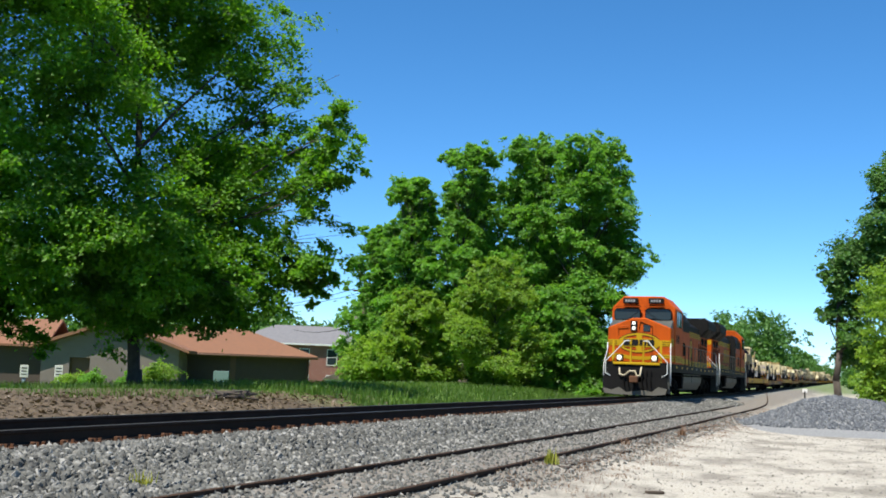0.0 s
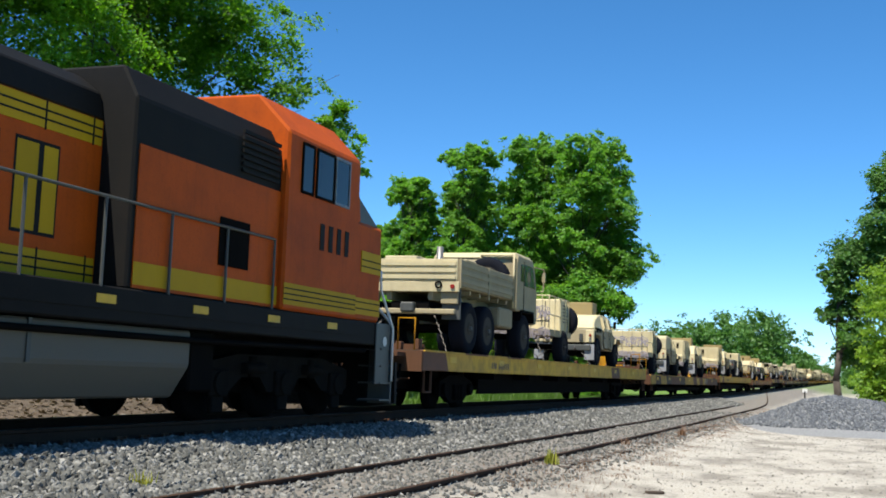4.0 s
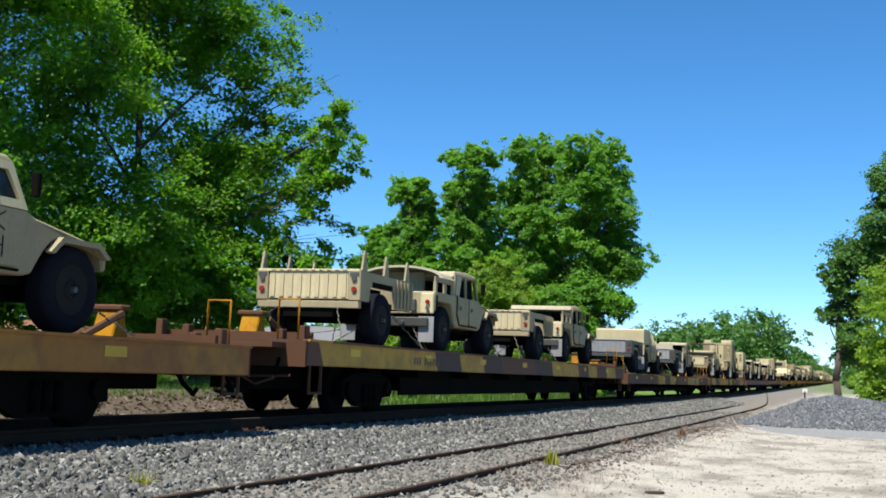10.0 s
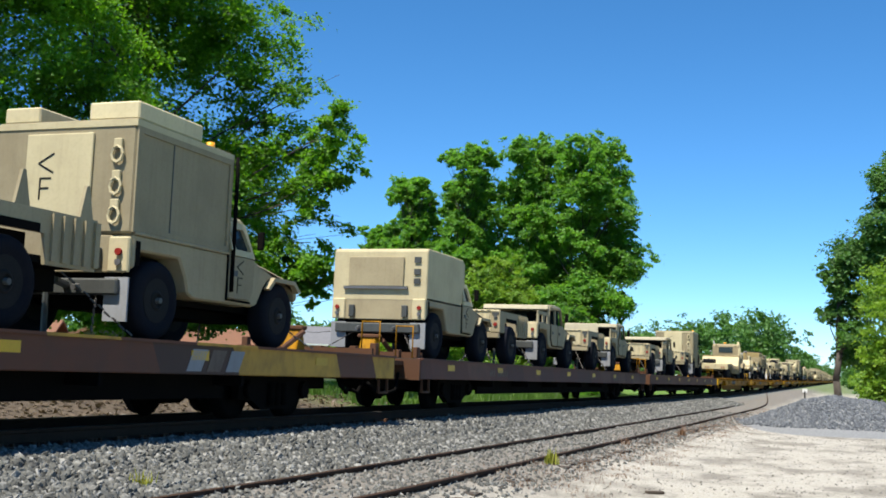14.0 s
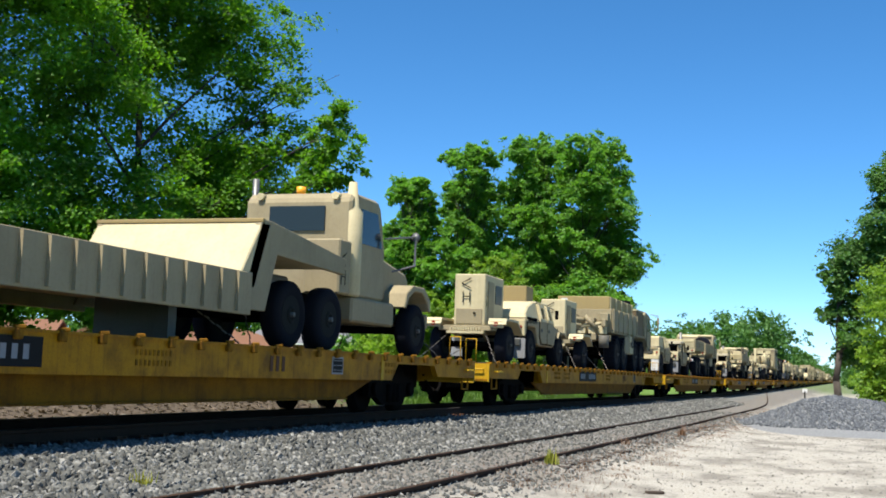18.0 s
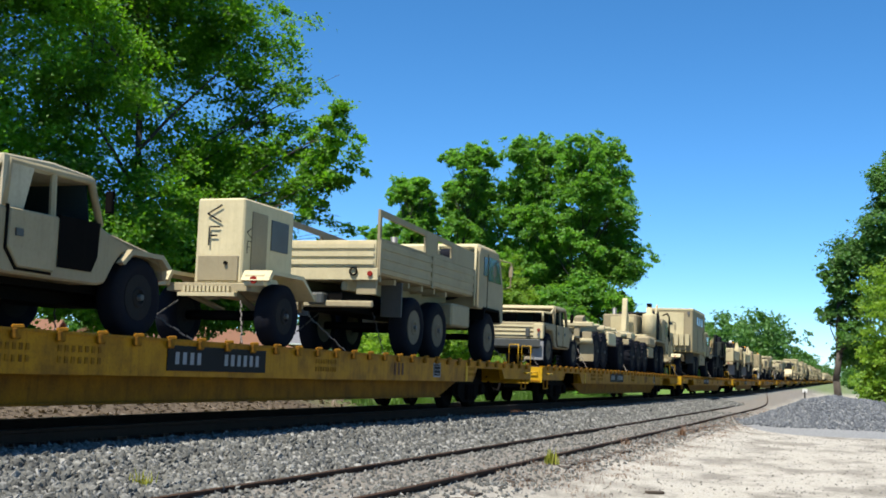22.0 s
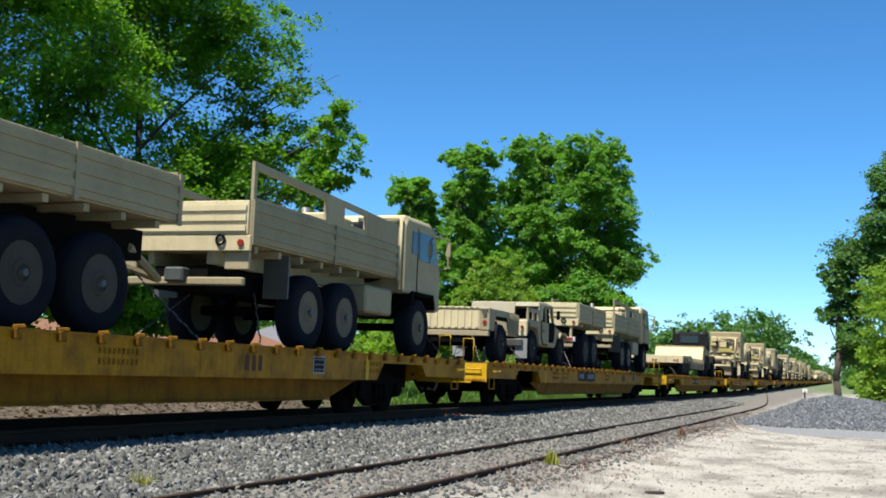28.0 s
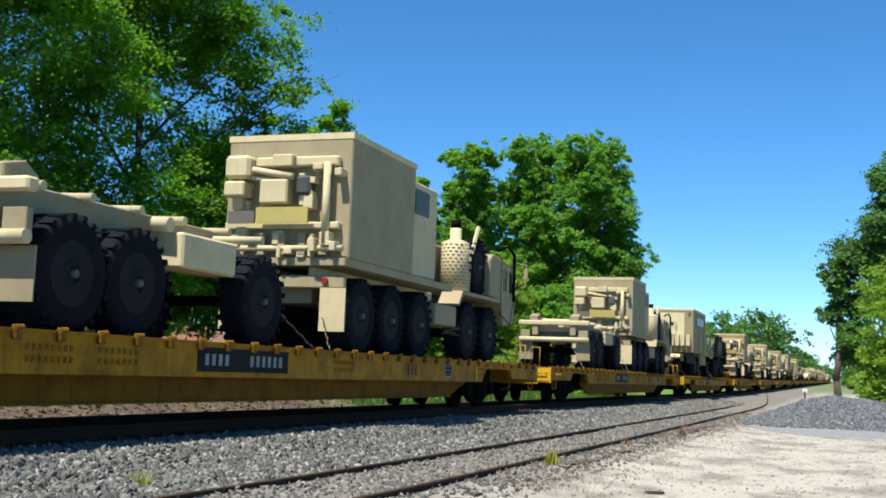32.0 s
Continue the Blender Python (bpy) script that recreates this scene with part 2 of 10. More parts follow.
def bars(parent, name, mat, chars, x, y0, z0, w, h, face='x', label=""):
    """Writing that stays unread: one upright bar for each character."""
    bm = bmesh.new()
    step = w / len(chars)
    for i, ch in enumerate(chars):
        if ch == ' ':
            continue
        a = y0 + i * step
        if face == 'x':
            box(bm, x, x + 0.006, a, a + step * 0.5, z0, z0 + h)
        else:
            box(bm, a, a + step * 0.68, x - 0.006, x, z0, z0 + h)
    return tagged(part(name, bm, mat, parent, label), label, kind="stuff")


# ------------------------------------------------------------------ ground
def smooth(a, b, x):
    t = min(1.0, max(0.0, (x - a) / (b - a)))
    return t * t * (3 - 2 * t)


def ground_z(x, y):
    """Yard, yard-track bed, ballasted main line, ditch and the lawns beyond."""
    pts = ((-400, -2.0), (-75, -1.2), (-48, -0.25), (-36, 0.05), (-26, 0.55), (-20, 0.72), (-17.5, 0.62), (-14.5, 0.25), (-13.0, 0.22), (-11.4, 0.50), (-10.9, 0.56), (-7.55, 0.565),
           (-6.7, 0.34), (-6.1, 0.225), (-4.3, 0.225), (-3.4, 0.08), (-2.0, 0.0), (8, 0.0), (15, 0.1), (400, 0.6))
    for (xa, za), (xb, zb) in zip(pts, pts[1:]):
        if x <= xb:
            z = za + (zb - za) * smooth(0, 1, (x - xa) / (xb - xa))
            break
    else:
        z = 0.6
    if -8.5 < x < -3.5 and y > 75:
        # the bed widens to one level where the yard track joins
        z += (0.60 - z) * smooth(75, 145, y) * smooth(-3.5, -5.5, x)
    near_track = -12 < x < -3.3
    amp = 0.018 if near_track else 0.05 if x < -13 else 0.015
    z += (noise.noise((x * 0.9, y * 0.9, 0.3)) * amp + noise.noise((x * 0.2, y * 0.2, 4.0)) * amp * 1.2)
    return z + rise(y)


def steps(lo, hi, fine_lo, fine_hi, fine, grow=1.25):
    out = [fine_lo]
    while out[-1] < fine_hi:
        out.append(out[-1] + fine)
    s = fine
    while out[-1] < hi:
        s = min(s * grow, 400)
        out.append(out[-1] + s)
    s = fine
    low = [fine_lo]
    while low[-1] > lo:
        s = min(s * grow, 400)
        low.append(low[-1] - s)
    return low[:0:-1] + out


def ground_material():
    m = Nodes("yard_gravel_and_lawn")
    v = m.coords()
    sep = m.add("ShaderNodeSeparateXYZ")
    m.link(v, sep.inputs[0])
    n1 = m.noise(0.5, 5, v)
    n2 = m.noise(6, 5, v)
    n3 = m.noise(60, 3, v)
    # the way across the track, made uneven
    off = m.add("ShaderNodeMath")
    off.operation = 'MULTIPLY_ADD'
    m.link(n1, off.inputs[0])
    off.inputs[1].default_value = 2.2
    m.link(sep.outputs[0], off.inputs[2])

    def band(a, b, src):
        n = m.add("ShaderNodeMapRange")
        n.interpolation_type = 'SMOOTHSTEP'
        n.inputs[1].default_value, n.inputs[2].default_value = a, b
        m.link(src, n.inputs[0])
        return n.outputs[0]

    grass = m.ramp(n2, [(0.3, (0.04, 0.09, 0.009)), (0.7, (0.10, 0.19, 0.017))])
    grass = m.mix(n1, grass, (0.1064, 0.19, 0.019))
    leaf = m.ramp(m.noise(14, 5, v), [(0.35, (0.04, 0.028, 0.017)), (0.6, (0.095, 0.07, 0.045)), (0.75, (0.14, 0.105, 0.07))])
    grey = m.ramp(m.noise(25, 4, v), [(0.3, (0.057, 0.057, 0.0517)), (0.55, (0.152, 0.152, 0.1383)), (0.75, (0.2736, 0.2698, 0.247))])
    earth = m.ramp(m.noise(9, 5, v), [(0.3, (0.0912, 0.0798, 0.0654)), (0.7, (0.2052, 0.1885, 0.1642))])
    fine = m.ramp(m.noise(38, 4, v), [(0.3, (0.19, 0.1748, 0.1444)), (0.5, (0.3496, 0.3268, 0.2812)), (0.7, (0.456, 0.4294, 0.3724))])
    worn = m.ramp(m.noise(30, 4, v), [(0.3, (0.0912, 0.0813, 0.0669)), (0.7, (0.2204, 0.1991, 0.1642))])
    patch = m.ramp(m.noise(0.55, 7, m.coords((1.3, 0.75, 1)), 0.7), [(0.47, (0, 0, 0)), (0.60, (0.85, 0.85, 0.85))])
    lime = m.mix(patch, fine, worn)
    c = m.mix(band(-24.0, -19.0, off.outputs[0]), grass, leaf)
    # brown leaf litter is only on the bank near the bend of the ditch; further along grass comes down to it
    c = m.mix(band(32, 40, sep.outputs[1]), c, m.mix(band(-14.5, -12.6, off.outputs[0]), grass, leaf))
    c = m.mix(band(-12.4, -11.6, sep.outputs[0]), c, grey)
    # ballast between and beside the rails, darkened to hold the train's shade
    track_shade = m.ramp(m.noise(22, 4, v), [(0.3, (0.0137, 0.0122, 0.0106)), (0.75, (0.0532, 0.0471, 0.041))])
    c = m.mix(band(-11.3, -10.8, sep.outputs[0]), c, track_shade)
    c = m.mix(band(-8.25, -8.05, sep.outputs[0]), c, grey)
    c = m.mix(band(-6.2, -5.4, off.outputs[0]), c, earth)
    c = m.mix(band(-3.6, -2.3, off.outputs[0]), c, lime)
    c = m.mix(band(6.0, 11.0, off.outputs[0]), c, grass)
    # rough grass along the line far ahead
    c = m.mix(band(150, 230, sep.outputs[1]), c, m.mix(0.55, earth, grass))
    m.bump(n3, 0.35, 0.02)
    return m.done(c, 0.95)


def build_ground():
    xs = steps(-2500, 2500, -14, 8, 0.32)
    ys = steps(-2500, 3500, 4, 60, 0.5)
    bm = bmesh.new()
    rows = [[bm.verts.new((x, y, ground_z(x, y))) for x in xs] for y in ys]
    for a, b in zip(rows, rows[1:]):
        for i in range(len(xs) - 1):
            f = bm.faces.new((a[i], a[i + 1], b[i + 1], b[i]))
            f.smooth = True
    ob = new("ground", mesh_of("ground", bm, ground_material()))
    tagged(ob, "pale limestone yard with grey ballast, leaf litter and lawn", "ground", kind="structure")
    return ob


ground = build_ground()


# ------------------------------------------------------------------ tracks
RAIL_PROFILE = ((-0.075, 0.0), (0.075, 0.0), (0.07, 0.018), (0.012, 0.04), (0.012, 0.135), (0.036, 0.15), (0.036, 0.182), (0.026, 0.187), (-0.026, 0.187), (-0.036, 0.182),
                (-0.036, 0.15), (-0.012, 0.135), (-0.012, 0.04), (-0.07, 0.018))


def sweep_rail(name, centre, z_top, ys, parent, mat_head, label):
    bm = bmesh.new()
    rings = []
    for y in ys:
        x, z = centre(y), z_top(y) - 0.187
        rings.append([bm.verts.new((x + a, y, z + b)) for a, b in RAIL_PROFILE])
    n = len(RAIL_PROFILE)
    for a, b in zip(rings, rings[1:]):
        for i in range(n):
            f = bm.faces.new((a[i], a[(i + 1) % n], b[(i + 1) % n], b[i]))
            f.material_index = 1 if i in (7, 6, 8) else 0
    bmesh.ops.recalc_face_normals(bm, faces=bm.faces[:])
    return part(name, bm, [RAIL_RUST, mat_head], parent, label)


main_track = thing("main_track", "straight main line with dark worn rails on wooden ties", "railway track", kind="structure")
far_ys = [-300, -100, -40, 0, 20, 40, 50, 60, 70, 80, 90, 100, 110, 120, 130, 140, 200, 300, 500, 900, 1500, 2500]
for side in (-1, 1):
    sweep_rail("rail", lambda y, s=side: TX + s * 0.755, lambda y: RAIL + rise(y), far_ys, main_track, RAIL_BRIGHT, "dark rail with a worn bright head")

yard_track = thing("yard_track", "rusty disused yard track half sunk in gravel", "railway track", kind="structure")


def yard_x(y):
    if y < 16:
        return -5.25 - 0.012 * (16 - y)
    if y < 60:
        return -5.25
    return -5.25 - 4.05 * smooth(60, 150, y)


def yard_top(y):
    return 0.30 + rise(y) + 0.012 * noise.noise((0, y * 0.35, 2)) + 0.44 * smooth(75, 145, y)


yard_ys = [-60 + 2 * i for i in range(104)]
for side in (-1, 1):
    sweep_rail("rail", lambda y, s=side: yard_x(y) + s * 0.75 + 0.02 * noise.noise((s, y * 0.2, 7)), yard_top, yard_ys, yard_track, RAIL_RUST, "rusty brown rail")


# ------------------------------------------------------------------ trees
def leaf_cloud(name, blobs, count, size, mat, seed, parent=None, gap=0.42, label="", flat=0.85, tuft=0.2, per=60, spray=0.45, airy=0.6):
    """Small bent leaves in flat uneven sprays that fill the given rounded masses, with gaps between the sprays."""
    rng = np.random.RandomState(seed)
    B = np.array(blobs, float)
    weight = B[:, 3] ** 2.2
    tufts = max(30, count // per * 2)
    pick = rng.choice(len(B), tufts, p=weight / weight.sum())
    d = rng.normal(size=(tufts, 3))
    d /= np.linalg.norm(d, axis=1)[:, None]
    # lumps: the outline of each mass swells and shrinks with direction
    ph = rng.rand(len(B), 3)[pick] * 6.283
    lump = 1 + 0.17 * np.sin(d[:, 0] * 5 + ph[:, 0]) + 0.17 * np.sin(d[:, 1] * 5 + ph[:, 1]) + 0.14 * np.sin(d[:, 2] * 6 + ph[:, 2])
    rad = (0.2 + 0.8 * rng.rand(tufts) ** 0.45) * lump
    q = B[pick, :3] + d * (B[pick, 3] * rad)[:, None] * np.array([1, 1, flat])
    f = 2.1 / np.mean(B[:, 3])
    hole = np.sin(q[:, 0] * f + 1.3 * seed) + np.sin(q[:, 1] * f * 1.1 + 2) + np.sin(q[:, 2] * f * 1.4 + 0.7 * seed) + rng.normal(size=tufts) * 0.6
    g = f * 3.1
    hole += airy * (np.sin(q[:, 0] * g + seed + 2 * np.sin(q[:, 2] * f)) + np.sin(q[:, 1] * g * 0.9) + np.sin(q[:, 2] * g * 1.3 + 2 * np.sin(q[:, 0] * f)))
    keep = hole > -2.6 + 2.6 * gap
    q, d = q[keep], d[keep]
    reach = np.minimum(B[pick, 3][keep] * tuft, 0.75 + size) * (0.5 + rng.rand(len(q)))
    tilt = d[:, :2] * -0.5 + rng.normal(size=(len(q), 2)) * 0.25
    pick = rng.choice(len(q), count)
    off = rng.normal(size=(count, 3)) * 0.6
    off[:, 2] *= spray
    off[:, 2] += (off[:, :2] * tilt[pick]).sum(1)
    p = q[pick] + off * reach[pick][:, None]
    d = d[pick]
    n = len(p)
    # blades lie more flat than upright and tip away from the middle of the crown
    up = rng.normal(size=(n, 3)) * 0.6 + d * 0.45 + np.array([0, 0, 0.8])
    up /= np.linalg.norm(up, axis=1)[:, None]
    u = np.cross(up, rng.normal(size=(n, 3)))
    u /= np.linalg.norm(u, axis=1)[:, None]
    w = np.cross(up, u)
    s = size * (0.6 + 0.9 * rng.rand(n))[:, None]
    tip, mid = u * s, u * s * 0.5
    verts = np.stack([p, p + mid + w * s * 0.36 + up * s * 0.12, p + tip, p + mid - w * s * 0.36 + up * s * 0.12], 1).reshape(-1, 3)
    i = np.arange(n) * 4
    faces = np.concatenate([np.stack([i, i + 1, i + 2], 1), np.stack([i, i + 2, i + 3], 1)])
    me = bpy.data.meshes.new(name)
    me.from_pydata(verts.tolist(), [], faces.tolist())
    me.materials.append(mat)
    return part(name, me, mat, parent, label)


def crown(x, y, z0, z1, w, seed, slim=0.55):
    """Upright boughs of a tall crown between two heights, widest low down, with a ragged top."""
    rng = random.Random(seed)
    out, z, k = [], z0 + w * 0.45, 0
    while z < z1 - w * slim * 0.45:
        f = (z - z0) / (z1 - z0)
        r = w * (1 - (1 - slim) * f ** 1.6)
        a = k * 2.4 + rng.uniform(-.5, .5)
        out.append((x + 0.2 * r * math.cos(a), y + 0.2 * r * math.sin(a), z, r * 0.55))
        for j in range(5):
            b = a + j * 1.257 + rng.uniform(-.4, .4)
            q = rng.uniform(.5, .86)
            out.append((x + q * r * math.cos(b), y + q * r * math.sin(b), z + rng.uniform(-.35, .45) * r, r * rng.uniform(.22, .42)))
        z += r * 0.62
        k += 1
    for j in range(5):
        b = j * 1.257 + rng.uniform(-.5, .5)
        r = w * slim
        out.append((x + 0.55 * r * math.cos(b), y + 0.55 * r * math.sin(b), z1 - r * rng.uniform(0.35, 0.75), r * rng.uniform(0.26, 0.4)))
    out.append((x + rng.uniform(-.2, .2), y, z1 - w * slim * 0.35, w * slim * 0.34))
    return tuple(out)


def limb_mesh(base, blobs, r0, seed, fork=0.35, twigs=3, lean=0.5):
    rng = random.Random(seed)
    bm = bmesh.new()
    base = Vector(base)
    cx = sum(b[0] for b in blobs) / len(blobs)
    cy = sum(b[1] for b in blobs) / len(blobs)
    top = max(b[2] for b in blobs)
    head = Vector((cx * lean + base.x * (1 - lean), cy * lean + base.y * (1 - lean), base.z + (top - base.z) * 0.72))
    spine = [base]
    for k in range(1, 7):
        q = base.lerp(head, k / 6)
        spine.append(q + Vector((rng.uniform(-1, 1), rng.uniform(-1, 1), 0)) * r0 * 0.9)
    for k, (a, b) in enumerate(zip(spine, spine[1:])):
        tube(bm, a - (b - a) * 0.04, b, r0 * (1 - k * 0.14), 9, r1=r0 * (1 - (k + 1) * 0.14))
    tube(bm, base - Vector((0, 0, 0.3)), base + Vector((0, 0, 0.7)), r0 * 1.55, 9, r1=r0)
    for b in blobs:
        goal = Vector(b[:3])
        f = min(0.95, max(fork, (goal.z - base.z) / (head.z - base.z) - 0.3))
        k = min(5, int(f * 6))
        start = spine[k].lerp(spine[k + 1], f * 6 - k)
        midp = start.lerp(goal, 0.5) + Vector((rng.uniform(-.4, .4), rng.uniform(-.4, .4), 0.12 * b[3]))
        r = r0 * (0.28 + 0.07 * min(4.0, b[3])) * (1 - f * 0.5)
        pipe_pts = [start, start.lerp(midp, 0.5) + Vector((0, 0, 0.1)), midp, goal]
        for j, (a, c) in enumerate(zip(pipe_pts, pipe_pts[1:])):
            tube(bm, a, c, r * (1 - 0.27 * j), 6, r1=r * (1 - 0.27 * (j + 1)))
        for _ in range(twigs):
            e = goal + Vector((rng.uniform(-1, 1), rng.uniform(-1, 1), rng.uniform(-0.6, 0.8))) * b[3] * 0.85
            a = midp.lerp(goal, rng.random())
            tube(bm, a, e, r * 0.22, 4, r1=0.008)
    return bm


def tree(name, label, base, r0, blobs, count, size, mat, seed, group="", gap=0.42, category="tree", twigs=3, lean=0.5, per=110, airy=0.6):
    t = thing(name, label, category, group)
    base = (base[0], base[1], ground_z(base[0], base[1]))
    part("trunk", limb_mesh(base, blobs, r0, seed, twigs=twigs, lean=lean), BARK, t, "grey-brown trunk and limbs")
    leaf_cloud("crown", blobs, count, size, mat, seed, t, gap, per=per, airy=airy)
    return t


# high masses at y 27 to 29: unseen, added to shade the lower crown
OAK = ((-22.7, 39.3, 14.0, 2.5), (-20.5, 41.9, 10.8, 2.0), (-19.3, 38.8, 8.0, 1.5), (-20.4, 40.2, 5.5, 1.5), (-24.4, 41.5, 9.0, 3.1), (-27.5, 39.6, 12.9, 3.7), (-26.3, 32.7, 12.2, 3.2),
       (-26.8, 33.2, 7.6, 3.4), (-23.3, 34.2, 5.9, 2.8), (-28.0, 34.6, 3.9, 2.2), (-22.3, 34.7, 4.0, 1.5), (-21.6, 39.1, 4.5, 1.5), (-31.5, 33.8, 9.5, 4.2), (-25.8, 34.7, 4.0, 1.8),
       (-25.2, 39.0, 16.0, 3.2), (-21.7, 40.2, 11.7, 1.8), (-28.1, 30.1, 4.9, 2.6), (-18.4, 39.0, 10.6, 1.1), (-26.7, 35.4, 17.3, 3.9), (-28.8, 32.3, 16.0, 3.7),
       (-24.6, 37.2, 6.8, 3.2), (-30.0, 37.0, 6.5, 3.4), (-22.4, 39.0, 8.2, 2.6), (-31.5, 29.5, 18.0, 3.6), (-33.5, 32.0, 16.0, 4.0), (-20.9, 36.9, 4.4, 1.1), (-29.5, 34.0, 3.5, 1.5), (-31.8, 34.6, 3.3, 1.6), (-26.6, 35.4, 3.4, 1.2), (-24.2, 34.2, 3.6, 1.2), (-27.0, 36.5, 4.6, 2.6), (-23.4, 37.4, 4.4, 2.2), (-31.5, 32.5, 5.2, 2.8), (-25.0, 32.4, 5.0, 2.0), (-26.8, 28.6, 16.6, 3.3), (-30.8, 28.2, 16.2, 3.6), (-32.0, 27.0, 21.0, 4.4), (-36.0, 28.0, 19.0, 4.0), (-24.5, 36.5, 3.4, 1.6), (-22.6, 37.6, 3.8, 1.7), (-26.6, 36.4, 3.6, 1.8), (-28.8, 35.6, 3.5, 1.8), (-21.2, 38.6, 5.0, 1.6), (-31.0, 34.8, 3.6, 1.9), (-23.6, 38.4, 5.4, 2.0), (-19.6, 40.0, 6.4, 1.5), (-19.2, 39.6, 4.8, 1.1), (-18.6, 39.2, 9.0, 1.3), (-20.2, 40.6, 12.6, 1.5))
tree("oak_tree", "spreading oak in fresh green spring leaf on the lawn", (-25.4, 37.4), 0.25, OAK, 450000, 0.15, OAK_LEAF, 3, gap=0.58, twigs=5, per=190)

POP = "tall trees in the grove by the line"
for grove in (("tall leafy tree with a rounded crown in the grove", (-17.3, 77.5), 0.34, (-16.7, 77.6, 1.2, 18.7, 3.7, 3, 0.8), 96000, 0.2),
              ("broad tall tree in fresh leaf in the grove", (-21.3, 79.0), 0.32, (-21.2, 79.2, 4.0, 19.3, 3.4, 4, 0.72), 64000, 0.26),
              ("tall tree with a gappy crown and dark limbs", (-25.4, 77.0), 0.30, (-25.4, 77.4, 4.0, 18.3, 2.9, 5, 0.68), 48000, 0.34),
              ("middle-sized leafy tree at the edge of the grove", (-29.3, 76.0), 0.26, (-29.4, 76.4, 2.0, 15.6, 3.0, 6, 0.6), 52000, 0.24),
              ("smaller leafy tree behind the utility pole", (-37.4, 88.5), 0.22, (-37.4, 88.8, 0.6, 13.8, 3.2, 7, 0.55), 44000, 0.2),
              ("slender leafy tree beside the utility pole", (-33.2, 80.0), 0.18, (-33.2, 80.2, 0.8, 12.6, 2.3, 10, 0.5), 36000, 0.24),
              ("shaded tree at the back of the grove", (-23.0, 86.0), 0.26, (-23.0, 86.0, 1.5, 17.6, 4.6, 8, 0.7), 40000, 0.12),
              ("shaded leafy tree behind the grove's edge", (-31.5, 86.0), 0.24, (-31.5, 86.0, 1.5, 14.6, 4.2, 9, 0.65), 34000, 0.12),
              ("leafy tree at the back of the grove", (-27.2, 84.0), 0.24, (-27.2, 84.0, 2.0, 16.6, 3.6, 12, 0.65), 34000, 0.12)):
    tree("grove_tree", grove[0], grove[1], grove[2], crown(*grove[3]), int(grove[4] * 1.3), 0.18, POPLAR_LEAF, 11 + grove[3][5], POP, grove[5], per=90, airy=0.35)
BUSHES = "bushes before the grove"
tree("bush", "big yellow-green spring bush below the grove", (-25.6, 66.8), 0.14, crown(-25.4, 67.2, 0.1, 7.0, 3.0, 21, 0.6) + ((-27.6, 66.5, 2.0, 1.8),), 52000, 0.17, BUSH_LEAF, 21, BUSHES, 0.3, "bush", 10)
tree("bush", "broad yellow-green bush with bare twigs showing", (-20.3, 67.3), 0.15, crown(-20.4, 67.6, 0.1, 9.0, 3.9, 22, 0.6), 60000, 0.15, BUSH_LEAF, 22, BUSHES, 0.45, "bush", 16)
tree("bush", "dark green bush near the track", (-16.4, 70.2), 0.13, crown(-16.3, 70.4, 0.1, 6.2, 2.5, 23, 0.6), 34000, 0.18, POPLAR_LEAF, 23, BUSHES, 0.3, "bush", 6)
RIGHT = "trees on the yard side of the line"
tree("line_tree", "dark-trunked tree beside the line with a tall crown", (-0.45, 90.5), 0.30,
     ((-0.3, 90.4, 9.6, 1.5), (0.9, 90.9, 11.0, 2.2), (0.1, 91.2, 7.4, 1.6), (-1.3, 90.6, 7.0, 0.8), (0.9, 92.0, 4.4, 1.8), (2.9, 90.5, 13.6, 2.2), (3.9, 90.4, 17.0, 2.6), (3.4, 91.0, 8.6, 3.2), (4.6, 91.8, 12.0, 3.2), (0.8, 89.6, 5.4, 1.4)),
     70000, 0.23, FAR_LEAF, 31, RIGHT, 0.3, lean=0.08)
tree("line_tree", "bushy young tree at the edge of the yard", (3.2, 74.0), 0.16, ((2.2, 74.6, 3.2, 1.6), (3.4, 72.1, 4.9, 2.3), (4.8, 75.2, 7.4, 3.1), (1.9, 73.5, 1.5, 1.3), (4.2, 73.0, 2.0, 2.2)), 38000, 0.2, BUSH_LEAF, 32, RIGHT, 0.3)


